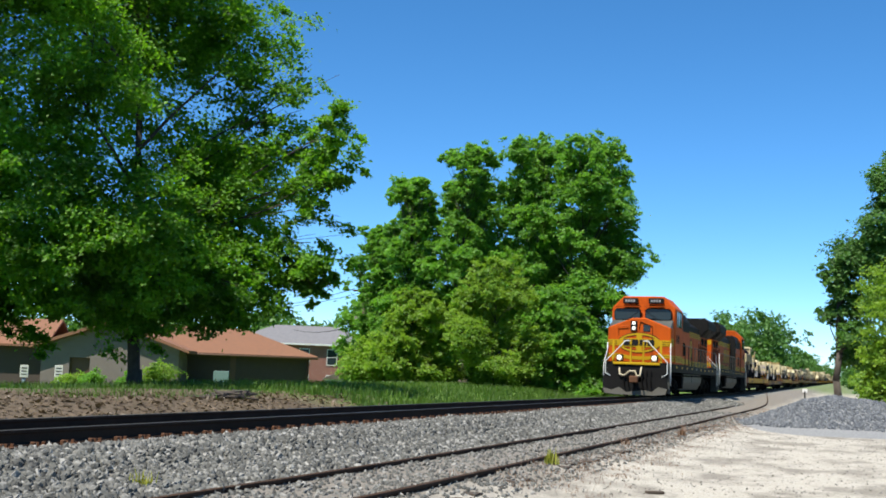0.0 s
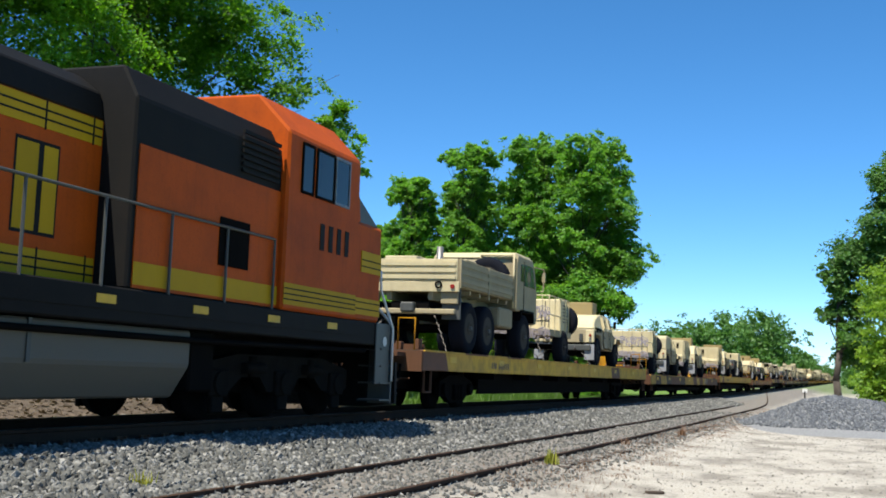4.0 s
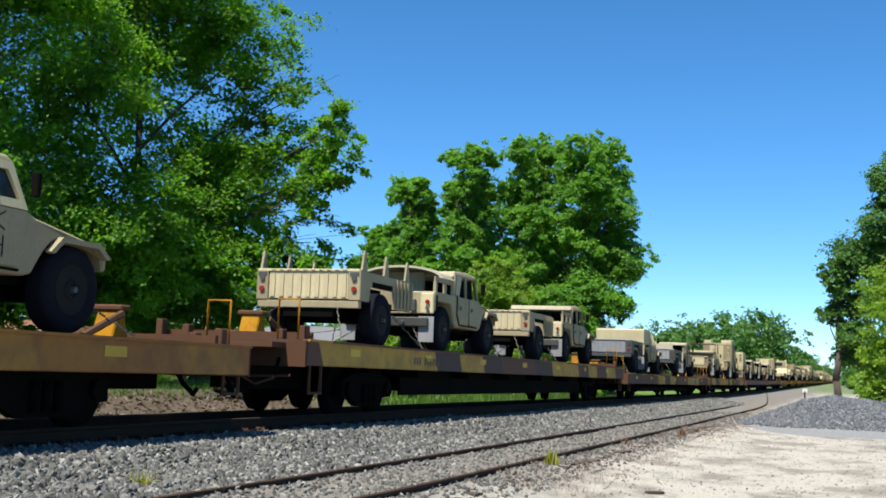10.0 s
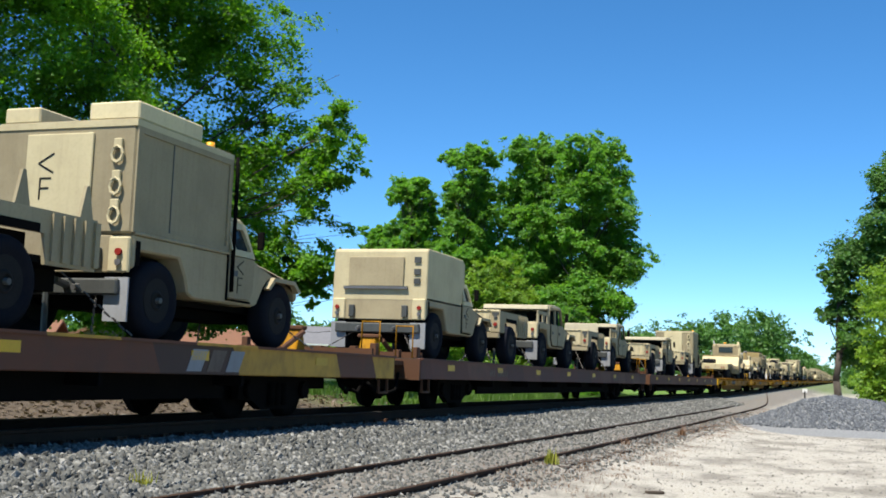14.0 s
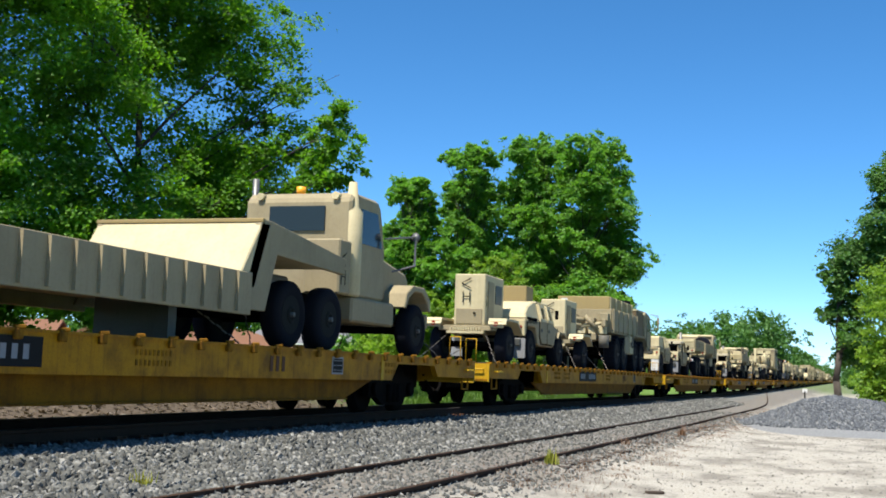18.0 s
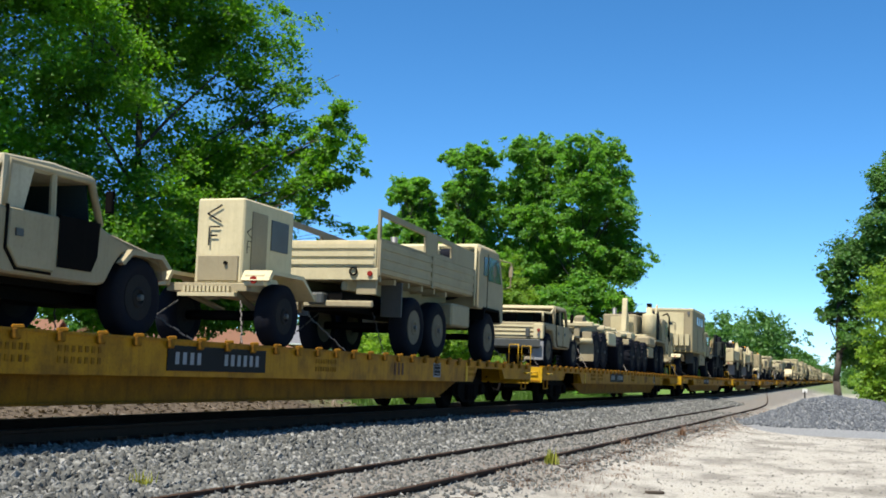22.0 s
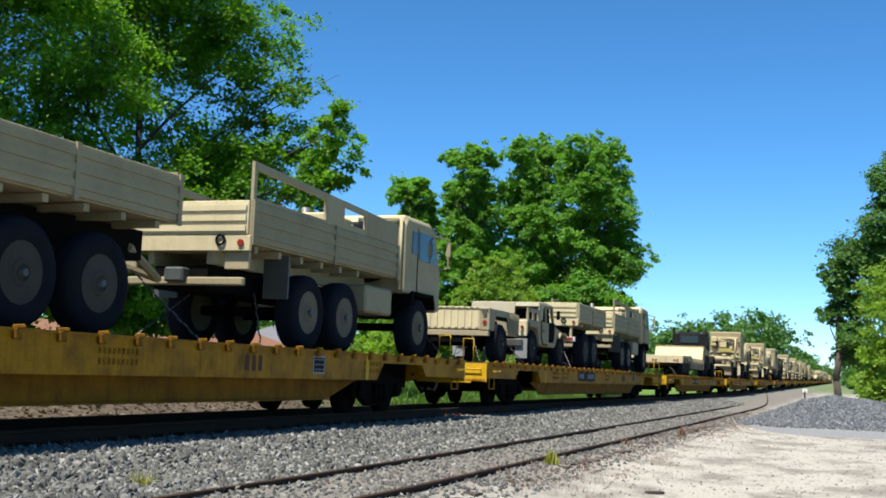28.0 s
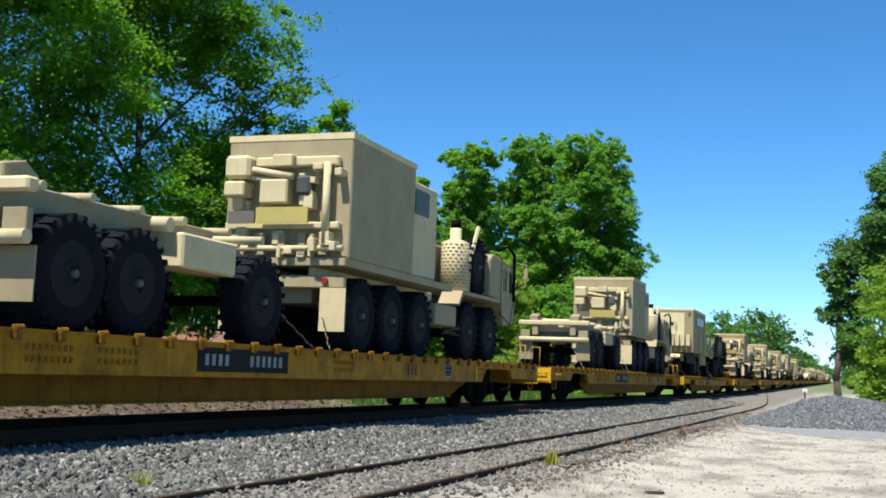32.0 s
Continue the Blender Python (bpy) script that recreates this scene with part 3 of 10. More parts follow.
def far_woods():
    """Woods along the line far ahead, and round the place where no view reaches."""
    rng = random.Random(5)
    blobs = [(-18.3, 259.4, 12.7, 5.6), (-23.3, 248.9, 9.2, 4.8), (-14.0, 279.7, 11.8, 4.8), (-29.0, 238.2, 8.1, 4.6), (-34.2, 227.4, 7.6, 3.9), (-38.5, 226.8, 5.3, 4.4), (-19.4, 259.3, 6.6, 6.2),
             (-14.2, 329.7, 8.2, 5.4), (-12.5 - 4, 419.8, 8.3, 4.9), (-17, 559.9, 8.1, 4.7), (-17, 799.9, 9.6, 4.5), (-27.9, 248.4, 4.9, 4.8), (-40.5, 297.3, 12.5, 3.2), (-34.9, 298.0, 11.9, 2.9), (-46, 230, 5.5, 6), (-52, 215, 5, 6), (-58, 205, 5.5, 6), (-64, 200, 5, 6), (-42, 250, 6, 6), (-36, 262, 6.5, 6), (-17.0, 420, 9.5, 5.0), (-22.0, 700, 14.0, 7.0), (-15.5, 700, 9.5, 6.0), (-13.5, 900, 12.0, 7.0), (-11.5, 1100, 12.0, 7.0), (-19, 600, 12, 6), (-16, 600, 8, 5), (-15.5, 800, 10, 5.5), (-18, 500, 9, 6), (5, 140, 3, 3), (4.5, 170, 4, 4), (5, 210, 5, 4.5), (6, 260, 5, 5), (4, 330, 5, 5.5), (3, 420, 6, 6), (3, 560, 7, 7), (4, 800, 8, 8)]
    for x, top in ((-16, 15.5), (-20, 19), (-24.5, 20), (-29, 18.5), (-34, 17), (-39, 17.5), (-44.5, 16.5), (-50, 16.5), (-56, 15), (-62, 15), (-68, 15)):
        blobs += [(x, 300 + rng.uniform(-6, 6), z, 4.6) for z in (4.0, top - 8.5, top - 4.4)]
    for k in range(46):
        y = 210 + k * 22
        blobs.append((-19 - rng.uniform(0, 8) - (10 if y < 250 else 0), y, rise(y) + rng.uniform(2.5, 5), rng.uniform(4, 5.5)))
        blobs.append((8 + rng.uniform(0, 8), 110 + k * 20, rise(y) + rng.uniform(3, 8), rng.uniform(4, 6)))
    for k in range(34):
        blobs.append((-60 + rng.uniform(-10, 24) - k * 2, 150 + rng.uniform(-20, 30) - k, rng.uniform(2, 5), rng.uniform(4, 6)))
    woods = leaf_cloud("far_woods", blobs, 230000, 0.75, FAR_LEAF, 8, None, 0.05, flat=1.0)
    tagged(woods, "mixed green woods along the railway in the distance", "woods", kind="stuff")


far_woods()


# ------------------------------------------------------------------ houses and lawn things
def brick_material(name, a, b, mortar, scale=1.0):
    m = Nodes(name)
    v = m.coords((1, 1, 1))
    sep = m.add("ShaderNodeSeparateXYZ")
    m.link(v, sep.inputs[0])
    add = m.add("ShaderNodeMath")
    m.link(sep.outputs[0], add.inputs[0])
    m.link(sep.outputs[1], add.inputs[1])
    comb = m.add("ShaderNodeCombineXYZ")
    m.link(add.outputs[0], comb.inputs[0])
    m.link(sep.outputs[2], comb.inputs[1])
    br = m.add("ShaderNodeTexBrick")
    br.inputs["Color1"].default_value, br.inputs["Color2"].default_value, br.inputs["Mortar"].default_value = rgb(a), rgb(b), rgb(mortar)
    br.inputs["Scale"].default_value = 4.3 * scale
    br.inputs["Mortar Size"].default_value = 0.012
    m.link(comb.outputs[0], br.inputs["Vector"])
    c = m.mix(m.noise(1.5, 4, v), br.outputs["Color"], tuple(x * 0.75 for x in a))
    m.bump(br.outputs["Fac"], 0.3, 0.01)
    return m.done(c, 0.9)


BRICK_BROWN = brick_material("brown_brick", (0.0646, 0.0471, 0.038), (0.0494, 0.0365, 0.0304), (0.0836, 0.0722, 0.0608))
BRICK_PALE = brick_material("pale_brick", (0.1672, 0.1406, 0.1254), (0.1368, 0.1178, 0.1064), (0.19, 0.1748, 0.1596))
BRICK_RED = brick_material("red_brick", (0.228, 0.0988, 0.076), (0.1824, 0.076, 0.0608), (0.266, 0.2128, 0.19))
SHINGLE_BROWN = painted("brown_roof_shingles", (0.1976, 0.095, 0.0547), (0.1216, 0.0684, 0.0456), 0.5, 0.9, scale=3)
SHINGLE_GREY = painted("grey_roof_shingles", (0.152, 0.152, 0.1634), (0.0912, 0.0912, 0.0988), 0.5, 0.9, scale=3)
TRIM_BROWN = painted("brown_fascia", (0.1064, 0.0608, 0.038), (0.0608, 0.038, 0.0228), 0.4, 0.6)


def hip_roof(L, W, z, h, over):
    """A hipped roof over a house L long (x) and W deep (y)."""
    bm = bmesh.new()
    a, b = L / 2 + over, W / 2 + over
    lo = [bm.verts.new(p) for p in ((-a, -b, z), (a, -b, z), (a, b, z), (-a, b, z))]
    lo2 = [bm.verts.new((p.co.x, p.co.y, z - 0.16)) for p in lo]
    r0, r1 = bm.verts.new((-a + b, 0, z + h)), bm.verts.new((a - b, 0, z + h))
    for f in ((lo[0], lo[1], r1, r0), (lo[1], lo[2], r1), (lo[2], lo[3], r0, r1), (lo[3], lo[0], r0), tuple(lo2[::-1])):
        bm.faces.new(f)
    for i in range(4):
        f = bm.faces.new((lo2[i], lo2[(i + 1) % 4], lo[(i + 1) % 4], lo[i]))
        f.material_index = 1
    return bm


def window(parent, x, y, z, w, h, wall_y=True):
    fr = bmesh.new()
    for a in ((x - w / 2, x + w / 2, z - 0.08, z), (x - w / 2, x + w / 2, z + h, z + h + 0.08), (x - w / 2 - 0.07, x - w / 2, z - 0.08, z + h + 0.08), (x + w / 2, x + w / 2 + 0.07, z - 0.08, z + h + 0.08), (x - w / 2, x + w / 2, z + h / 2 - 0.03, z + h / 2 + 0.03)):
        box(fr, a[0], a[1], y - 0.05, y + 0.02, a[2], a[3])
    ob = part("window", fr, WHITE, parent, "white-framed sash window")
    for k in (0, 1):
        part("pane", bx(x - w / 2, x + w / 2, y - 0.02, y, z + k * (h / 2 + 0.03), z + k * (h / 2 + 0.03) + h / 2 - 0.03), GLASS, ob)


def shell_wall(L, W, z0, z1, t=0.25, door=None):
    bm = bmesh.new()
    a, b = L / 2, W / 2
    if door:
        box(bm, -a, door[0], -b, -b + t, z0, z1)
        box(bm, door[1], a, -b, -b + t, z0, z1)
        box(bm, door[0], door[1], -b, -b + t, door[2], z1)
    else:
        box(bm, -a, a, -b, -b + t, z0, z1)
    box(bm, -a, a, b - t, b, z0, z1)
    box(bm, -a, -a + t, -b + t, b - t, z0, z1)
    box(bm, a - t, a, -b + t, b - t, z0, z1)
    return bm


def build_houses():
    # long brown-roofed brick house: a wing with a dark side and a gabled pale front
    h = thing("brick_house", "low brown brick house with a brown hipped roof", "house", at=pose(-45.2, 74.4, 0, 0, 0, 32))
    part("wall", shell_wall(15.5, 9, -0.6, 2.35), BRICK_BROWN, h)
    part("roof", hip_roof(15.5, 9, 2.36, 1.95, 0.6), [SHINGLE_BROWN, TRIM_BROWN], h, "brown shingled hip roof")
    part("downpipe", tb((7.6, -4.58, -0.4), (7.6, -4.58, 2.2), 0.05), TRIM_BROWN, h)
    part("gutter", tb((-8.3, -5.16, 2.24), (8.3, -5.16, 2.24), 0.07), TRIM_BROWN, h)
    part("side_panel", bx(2.2, 2.6, -4.6, -4.5, -0.2, 2.2), TRIM_BROWN, h)
    g = thing("gabled_house", "pale brick house front with a low gable and brown roof", "house", at=pose(-47.4, 68.2, 0, 0, 0, 25))
    part("wall", shell_wall(8.8, 9, -0.6, 2.4, door=(-2.6, -1.3, 1.7)), BRICK_PALE, g)
    part("wing_wall", bx(-14, -4.45, -3.6, 4.0, -0.6, 2.36), BRICK_BROWN, g)
    bm = bmesh.new()
    prism(bm, ((-4.5, 2.4), (4.5, 2.4), (0, 3.98)), -4.5, 4.5, 'y')
    part("gable", bm, BRICK_PALE, g)
    bm = bmesh.new()
    prism(bm, ((-5.1, 2.22), (0, 4.02), (5.1, 2.22), (5.1, 2.42), (0, 4.24), (-5.1, 2.42)), -5.1, 5.0, 'y')
    part("roof", bm, SHINGLE_BROWN, g, "brown shingled gable roof")
    bm = bmesh.new()
    prism(bm, ((-4.3, 2.3), (0.2, 4.1), (4.6, 2.3), (4.6, 2.44), (0.2, 4.28), (-4.3, 2.44)), -14.6, -4.2, 'x')
    part("wing_roof", bm, SHINGLE_BROWN, g, "brown shingled roof")
    part("front_door", bx(-2.6, -1.3, -4.2, -4.1, -0.3, 1.7), TRIM_BROWN, g, "dark recessed front door")
    part("garage_door", bx(-13.5, -12.2, -3.66, -3.61, -0.3, 1.9), WHITE, g, "white garage door")
    # two-storey red brick block with a grey roof
    b = thing("brick_block", "two-storey red brick house with a grey roof", "house", at=pose(-57.5, 117.5, 0, 0, 0, 27))
    part("wall", shell_wall(16, 9, -1.6, 4.2), BRICK_RED, b)
    part("roof", hip_roof(16, 9, 4.2, 2.1, 0.5), [SHINGLE_GREY, WHITE], b, "grey shingled hip roof")
    for x in (-6.2, -3.2, -0.2, 2.8, 5.8):
        window(b, x, -4.52, 2.0, 1.0, 1.6)
        window(b, x, -4.52, -0.8, 1.0, 1.6)
    # small white shed, transformer box and the lawn's small things
    s = thing("garden_shed", "small white shed with a pitched roof on the lawn", "shed", at=pose(-41.6, 90.8, ground_z(-41.6, 90.8), 0, 0, 25))
    part("wall", bx(-0.9, 0.9, -0.8, 0.8, -0.1, 0.75), WHITE, s)
    part("roof", pr(((-1.05, 0.74), (1.05, 0.74), (0, 1.2)), -0.95, 0.95, 'y'), TANK_GREY, s)
    x, y = -38.4, 67.6
    u = thing("utility_cabinet", "grey-green utility cabinets by the house wall", "cabinet", at=pose(x, y, ground_z(x, y), 0, 0, 30))
    GREEN_BOX = painted("grey_green_cabinet_paint", (0.1216, 0.19, 0.1748), (0.076, 0.0912, 0.076), 0.3, 0.5)
    part("tall_cabinet", bx(-1.2, -0.2, -0.35, 0.35, 0, 1.1, 0.02), GREEN_BOX, u)
    part("low_cabinet", bx(-0.18, 1.6, -0.4, 0.4, 0, 0.42, 0.02), GREEN_BOX, u)
    for x, y in ((-37.9, 46.5), (-36.65, 47.5)):
        p = thing("sign_post", "white notice board on a blue-grey post", "sign", "sign posts", at=pose(x, y, ground_z(x, y), 0, 0, 35))
        part("post", tb((0, 0, -0.2), (0, 0, 0.57), 0.09, 10), painted("blue_grey_post", (0.0912, 0.1368, 0.1824), (0.0456, 0.0608, 0.076), 0.3, 0.5), p)
        board = part("board", bx(-0.19, 0.19, -0.12, -0.1, 0.6, 1.2, 0.01), WHITE, p)
        bm = bmesh.new()
        for k in range(3):
            box(bm, -0.13, 0.13, -0.127, -0.121, 0.72 + k * 0.15, 0.78 + k * 0.15)
        part("writing", bm, GREYDARK, board)
    # utility pole with two transformers and wires
    x, y = -35.65, 82.6
    z = ground_z(x, y)
    p = thing("utility_pole", "dark wooden utility pole with two grey transformers", "utility pole", at=pose(x, y, z))
    part("pole", tb((0, 0, -0.3), (0.05, 0, 8.4), 0.17, 10, r1=0.11), TIE_WOOD, p)
    part("crossarm", bx(-0.9, 0.9, -0.06, 0.06, 7.6, 7.74), TIE_WOOD, p)
    for k in (-0.42, 0.42):
        t = part("transformer", lathe(bmesh.new(), ((4.9, 0.01), (4.92, 0.22), (5.6, 0.22), (5.66, 0.12), (5.7, 0.01)), 12, 'z', (k, -0.1, 0)), TANK_GREY, p, "pale grey transformer can")
        part("bushing", tb((k, -0.1, 5.68), (k, -0.1, 5.95), 0.04), TANK_GREY, t)
    bm = bmesh.new()
    for k in (-0.8, 0.8):
        pipe(bm, [(k + 24 * f * -1, 16 * f, 7.8 - 3.2 * f * (1 - f) - 0.6 * f) for f in (0, .15, .3, .45, .6, .75, .9, 1)], 0.02, 4)
    pipe(bm, [(-16 * f, 20 * f, 5.2 - 2.0 * f * (1 - f)) for f in (0, .2, .4, .6, .8, 1)], 0.025, 4)
    part("wire", bm, BLACK, p)
    x, y = -44.5, 98
    q = thing("street_lamp", "slim dark lamp post with a round white globe", "lamp post", at=pose(x, y, ground_z(x, y)))
    part("post", tb((0, 0, -0.2), (0, 0, 4.3), 0.06), BLACK, q)
    bm = bmesh.new()
    bmesh.ops.create_icosphere(bm, subdivisions=2, radius=0.19, matrix=Matrix.Translation((0, 0, 4.45)))
    part("globe", bm, WHITE, q)


build_houses()


# ------------------------------------------------------------------ road wheels, shared by all vehicles
TAN_DUSTY = painted("dusty_wheel_paint", (0.05, 0.045, 0.036), (0.0228, 0.0205, 0.0167), 0.5, 0.8, gloss=0.15)

TAN_DIRTY = painted("dirty_tan_rim_paint", (0.13, 0.11, 0.075), (0.0608, 0.0532, 0.038), 0.5, 0.8, gloss=0.15)


def tyre_mesh(name, r, w, lugs):
    bm = bmesh.new()
    k = 0.035
    lathe(bm, ((-w / 2 + 0.03, r * 0.56), (-w / 2, r * 0.68), (-w / 2, r * 0.86), (-w / 2 + k, r * 0.97), (-w / 4, r), (w / 4, r), (w / 2 - k, r * 0.97), (w / 2, r * 0.86), (w / 2, r * 0.68), (w / 2 - 0.03, r * 0.56)), 26, 'x')
    for i in range(lugs):
        a = 2 * math.pi * i / lugs
        for s in (-1, 1):
            m = Matrix.Rotation(a + (0.5 * math.pi / lugs if s > 0 else 0), 4, 'X')
            vs = len(bm.verts)
            box(bm, min(s * 0.02, s * w * 0.51), max(s * 0.02, s * w * 0.51), -r * 0.055, r * 0.055, r * 0.93, r * 1.025)
            bm.verts.ensure_lookup_table()
            for v in bm.verts[vs:]:
                v.co = m @ v.co
    return mesh_of(name, bm, TYRE)


def rim_mesh(name, r, w, mat):
    bm = bmesh.new()
    lathe(bm, ((-w / 2 + 0.02, r * 0.57), (-w / 2 + 0.06, r * 0.50), (-w / 2 + 0.13, r * 0.34), (-w / 2 + 0.02, r * 0.26), (-w / 2 - 0.01, r * 0.16), (w / 2 + 0.01, r * 0.16), (w / 2 - 0.02, r * 0.26), (w / 2 - 0.13, r * 0.34), (w / 2 - 0.06, r * 0.50), (w / 2 - 0.02, r * 0.57)), 20, 'x')
    for i in range(8):
        a = 2 * math.pi * i / 8
        for s in (-1, 1):
            tube(bm, (s * (w / 2 - 0.07), r * 0.4 * math.cos(a), r * 0.4 * math.sin(a)), (s * (w / 2 - 0.03), r * 0.4 * math.cos(a), r * 0.4 * math.sin(a)), r * 0.045, 5)
    tube(bm, (-w / 2 - 0.04, 0, 0), (w / 2 + 0.04, 0, 0), r * 0.075, 8, mat=1)
    return mesh_of(name, bm, [mat, GREYDARK])


WHEELS = {
    "hum": (tyre_mesh("tyre", 0.50, 0.32, 0), rim_mesh("rim", 0.50, 0.32, RIM_DARK)),
    "hum_tan": (tyre_mesh("tyre", 0.50, 0.32, 0), rim_mesh("rim", 0.50, 0.32, TAN_DIRTY)),
    "truck": (tyre_mesh("tyre", 0.60, 0.36, 0), rim_mesh("rim", 0.60, 0.36, TAN_DUSTY)),
    "truck_dark": (tyre_mesh("tyre", 0.53, 0.32, 0), rim_mesh("rim", 0.53, 0.32, OLIVE)),
    "lug": (tyre_mesh("tyre", 0.66, 0.42, 22), rim_mesh("rim", 0.66, 0.42, RIM_DARK)),
    "lug_tan": (tyre_mesh("tyre", 0.66, 0.42, 22), rim_mesh("rim", 0.66, 0.42, TAN)),
    "truck_tan": (tyre_mesh("tyre", 0.60, 0.36, 0), rim_mesh("rim", 0.60, 0.36, TAN_DIRTY)),
    "low": (tyre_mesh("tyre", 0.46, 0.30, 0), rim_mesh("rim", 0.46, 0.30, TAN_DUSTY)),
}
RADIUS = {"hum": 0.50, "hum_tan": 0.50, "truck": 0.60, "truck_tan": 0.60, "truck_dark": 0.53, "lug": 0.66, "lug_tan": 0.66, "low": 0.46}


def wheel(parent, kind, x, y, z=None, spin=None, turn=None, name="wheel"):
    t, r = WHEELS[kind]
    w = part(name, t, None, parent)
    w.matrix_basis = pose(x, y, RADIUS[kind] if z is None else z, *(turn or (0, 0, 0)))
    part("rim", r, None, w)
    return w


def axle_pair(parent, kind, y, half):
    for s in (-1, 1):
        wheel(parent, kind, s * half, y)
    part("axle", tb((-half, y, RADIUS[kind]), (half, y, RADIUS[kind]), 0.08), BLACK, parent)


def chain(bm, a, b, r=0.014):
    """A lashing chain: short links turned in turn."""
    a, b = Vector(a), Vector(b)
    n = max(4, int((b - a).length / 0.11))
    for i in range(n):
        p, q = a.lerp(b, i / n), a.lerp(b, (i + 0.82) / n)
        o = Vector((0.006, 0, 0.004)) * (1 if i % 2 else -1)
        tube(bm, p + o, q + o, r, 4)


def lashings(parent, y0, y1, half=0.75, lift=0.55, mat=None):
    bm = bmesh.new()
    for s in (-1, 1):
        chain(bm, (s * 0.55, y0 + 0.05, lift), (s * (half + 0.35), y0 - 0.75, 0.02))
        chain(bm, (s * 0.55, y1 - 0.05, lift), (s * (half + 0.35), y1 + 0.75, 0.02))
    part("lashing_chain", bm, mat or CHAIN, parent, "steel lashing chains to the deck")


def mark(parent, x, y, z, s, letter, face='x', mat=None):
    """The stencilled chevron and letter of the unit."""
    bm = bmesh.new()

    def bar(a, b, w=0.11):
        (ya, za), (yb, zb) = a, b
        d = Vector((yb - ya, zb - za)).normalized() * w * s * 0.5
        n = Vector((-d.y, d.x))
        pts = [(ya + n.x, za + n.y), (yb + n.x, zb + n.y), (yb - n.x, zb - n.y), (ya - n.x, za - n.y)]
        pts = [(y + p * s, z + q * s) for p, q in pts]
        if face == 'x':
            prism(bm, pts, x, x + 0.006, 'x')
        else:
            prism(bm, pts, x - 0.006, x, 'y')
    n = s
    for a, b in (((0.55, 1.3), (0.0, 1.0)), ((0.0, 1.0), (0.55, 0.72))):
        bar(a, b, 0.12)
    if letter == 'F':
        strokes = (((0.1, -0.1), (0.1, 0.55)), ((0.1, 0.55), (0.5, 0.55)), ((0.1, 0.25), (0.42, 0.25)))
    else:
        strokes = (((0.1, -0.1), (0.1, 0.55)), ((0.5, -0.1), (0.5, 0.55)), ((0.1, 0.25), (0.5, 0.25)))
    for a, b in strokes:
        bar(a, b, 0.12)
    part("stencil_mark", bm, mat or BLACK_SIGN, parent, "black stencilled unit mark")


def lamp_disc(parent, x, y, z, r, mat, name="tail_lamp"):
    part(name, tb((x, y + 0.01, z), (x, y - 0.03, z), r, 10), mat, parent)


# ------------------------------------------------------------------ light four-wheeled trucks
HUM_SIDE = ((0.0, 0.85), (0.0, 1.28), (3.05, 1.28), (3.2, 1.22), (4.42, 1.03), (4.5, 0.97), (4.5, 0.78), (4.42, 0.74), (4.40, 0.88), (4.28, 1.0), (3.5, 1.0), (3.36, 0.86), (3.20, 0.62), (3.05, 0.58), (1.45, 0.58), (1.3, 0.64), (1.22, 0.85), (1.06, 1.08), (0.18, 1.08), (0.06, 0.85))


def tuck(bm, z0=1.28, lean=0.24):
    """Lean the upper sides of a cab inward."""
    for v in bm.verts:
        if v.co.z > z0:
            v.co.x *= 1 - lean * (v.co.z - z0)
    return bm


def ring_prism(outer, inner, a, b):
    """A frame round an opening, pushed from a to b along x."""
    bm = bmesh.new()
    n = len(outer)
    va, vb, wa, wb = [[bm.verts.new((x, p[0], p[1])) for p in pts] for pts, x in ((outer, a), (outer, b), (inner, a), (inner, b))]
    for i in range(n):
        j = (i + 1) % n
        for q in ((va[i], va[j], vb[j], vb[i]), (wa[j], wa[i], wb[i], wb[j]), (vb[i], vb[j], wb[j], wb[i]), (va[j], va[i], wa[i], wa[j])):
            bm.faces.new(q)
    bmesh.ops.recalc_face_normals(bm, faces=bm.faces[:])
    return bm


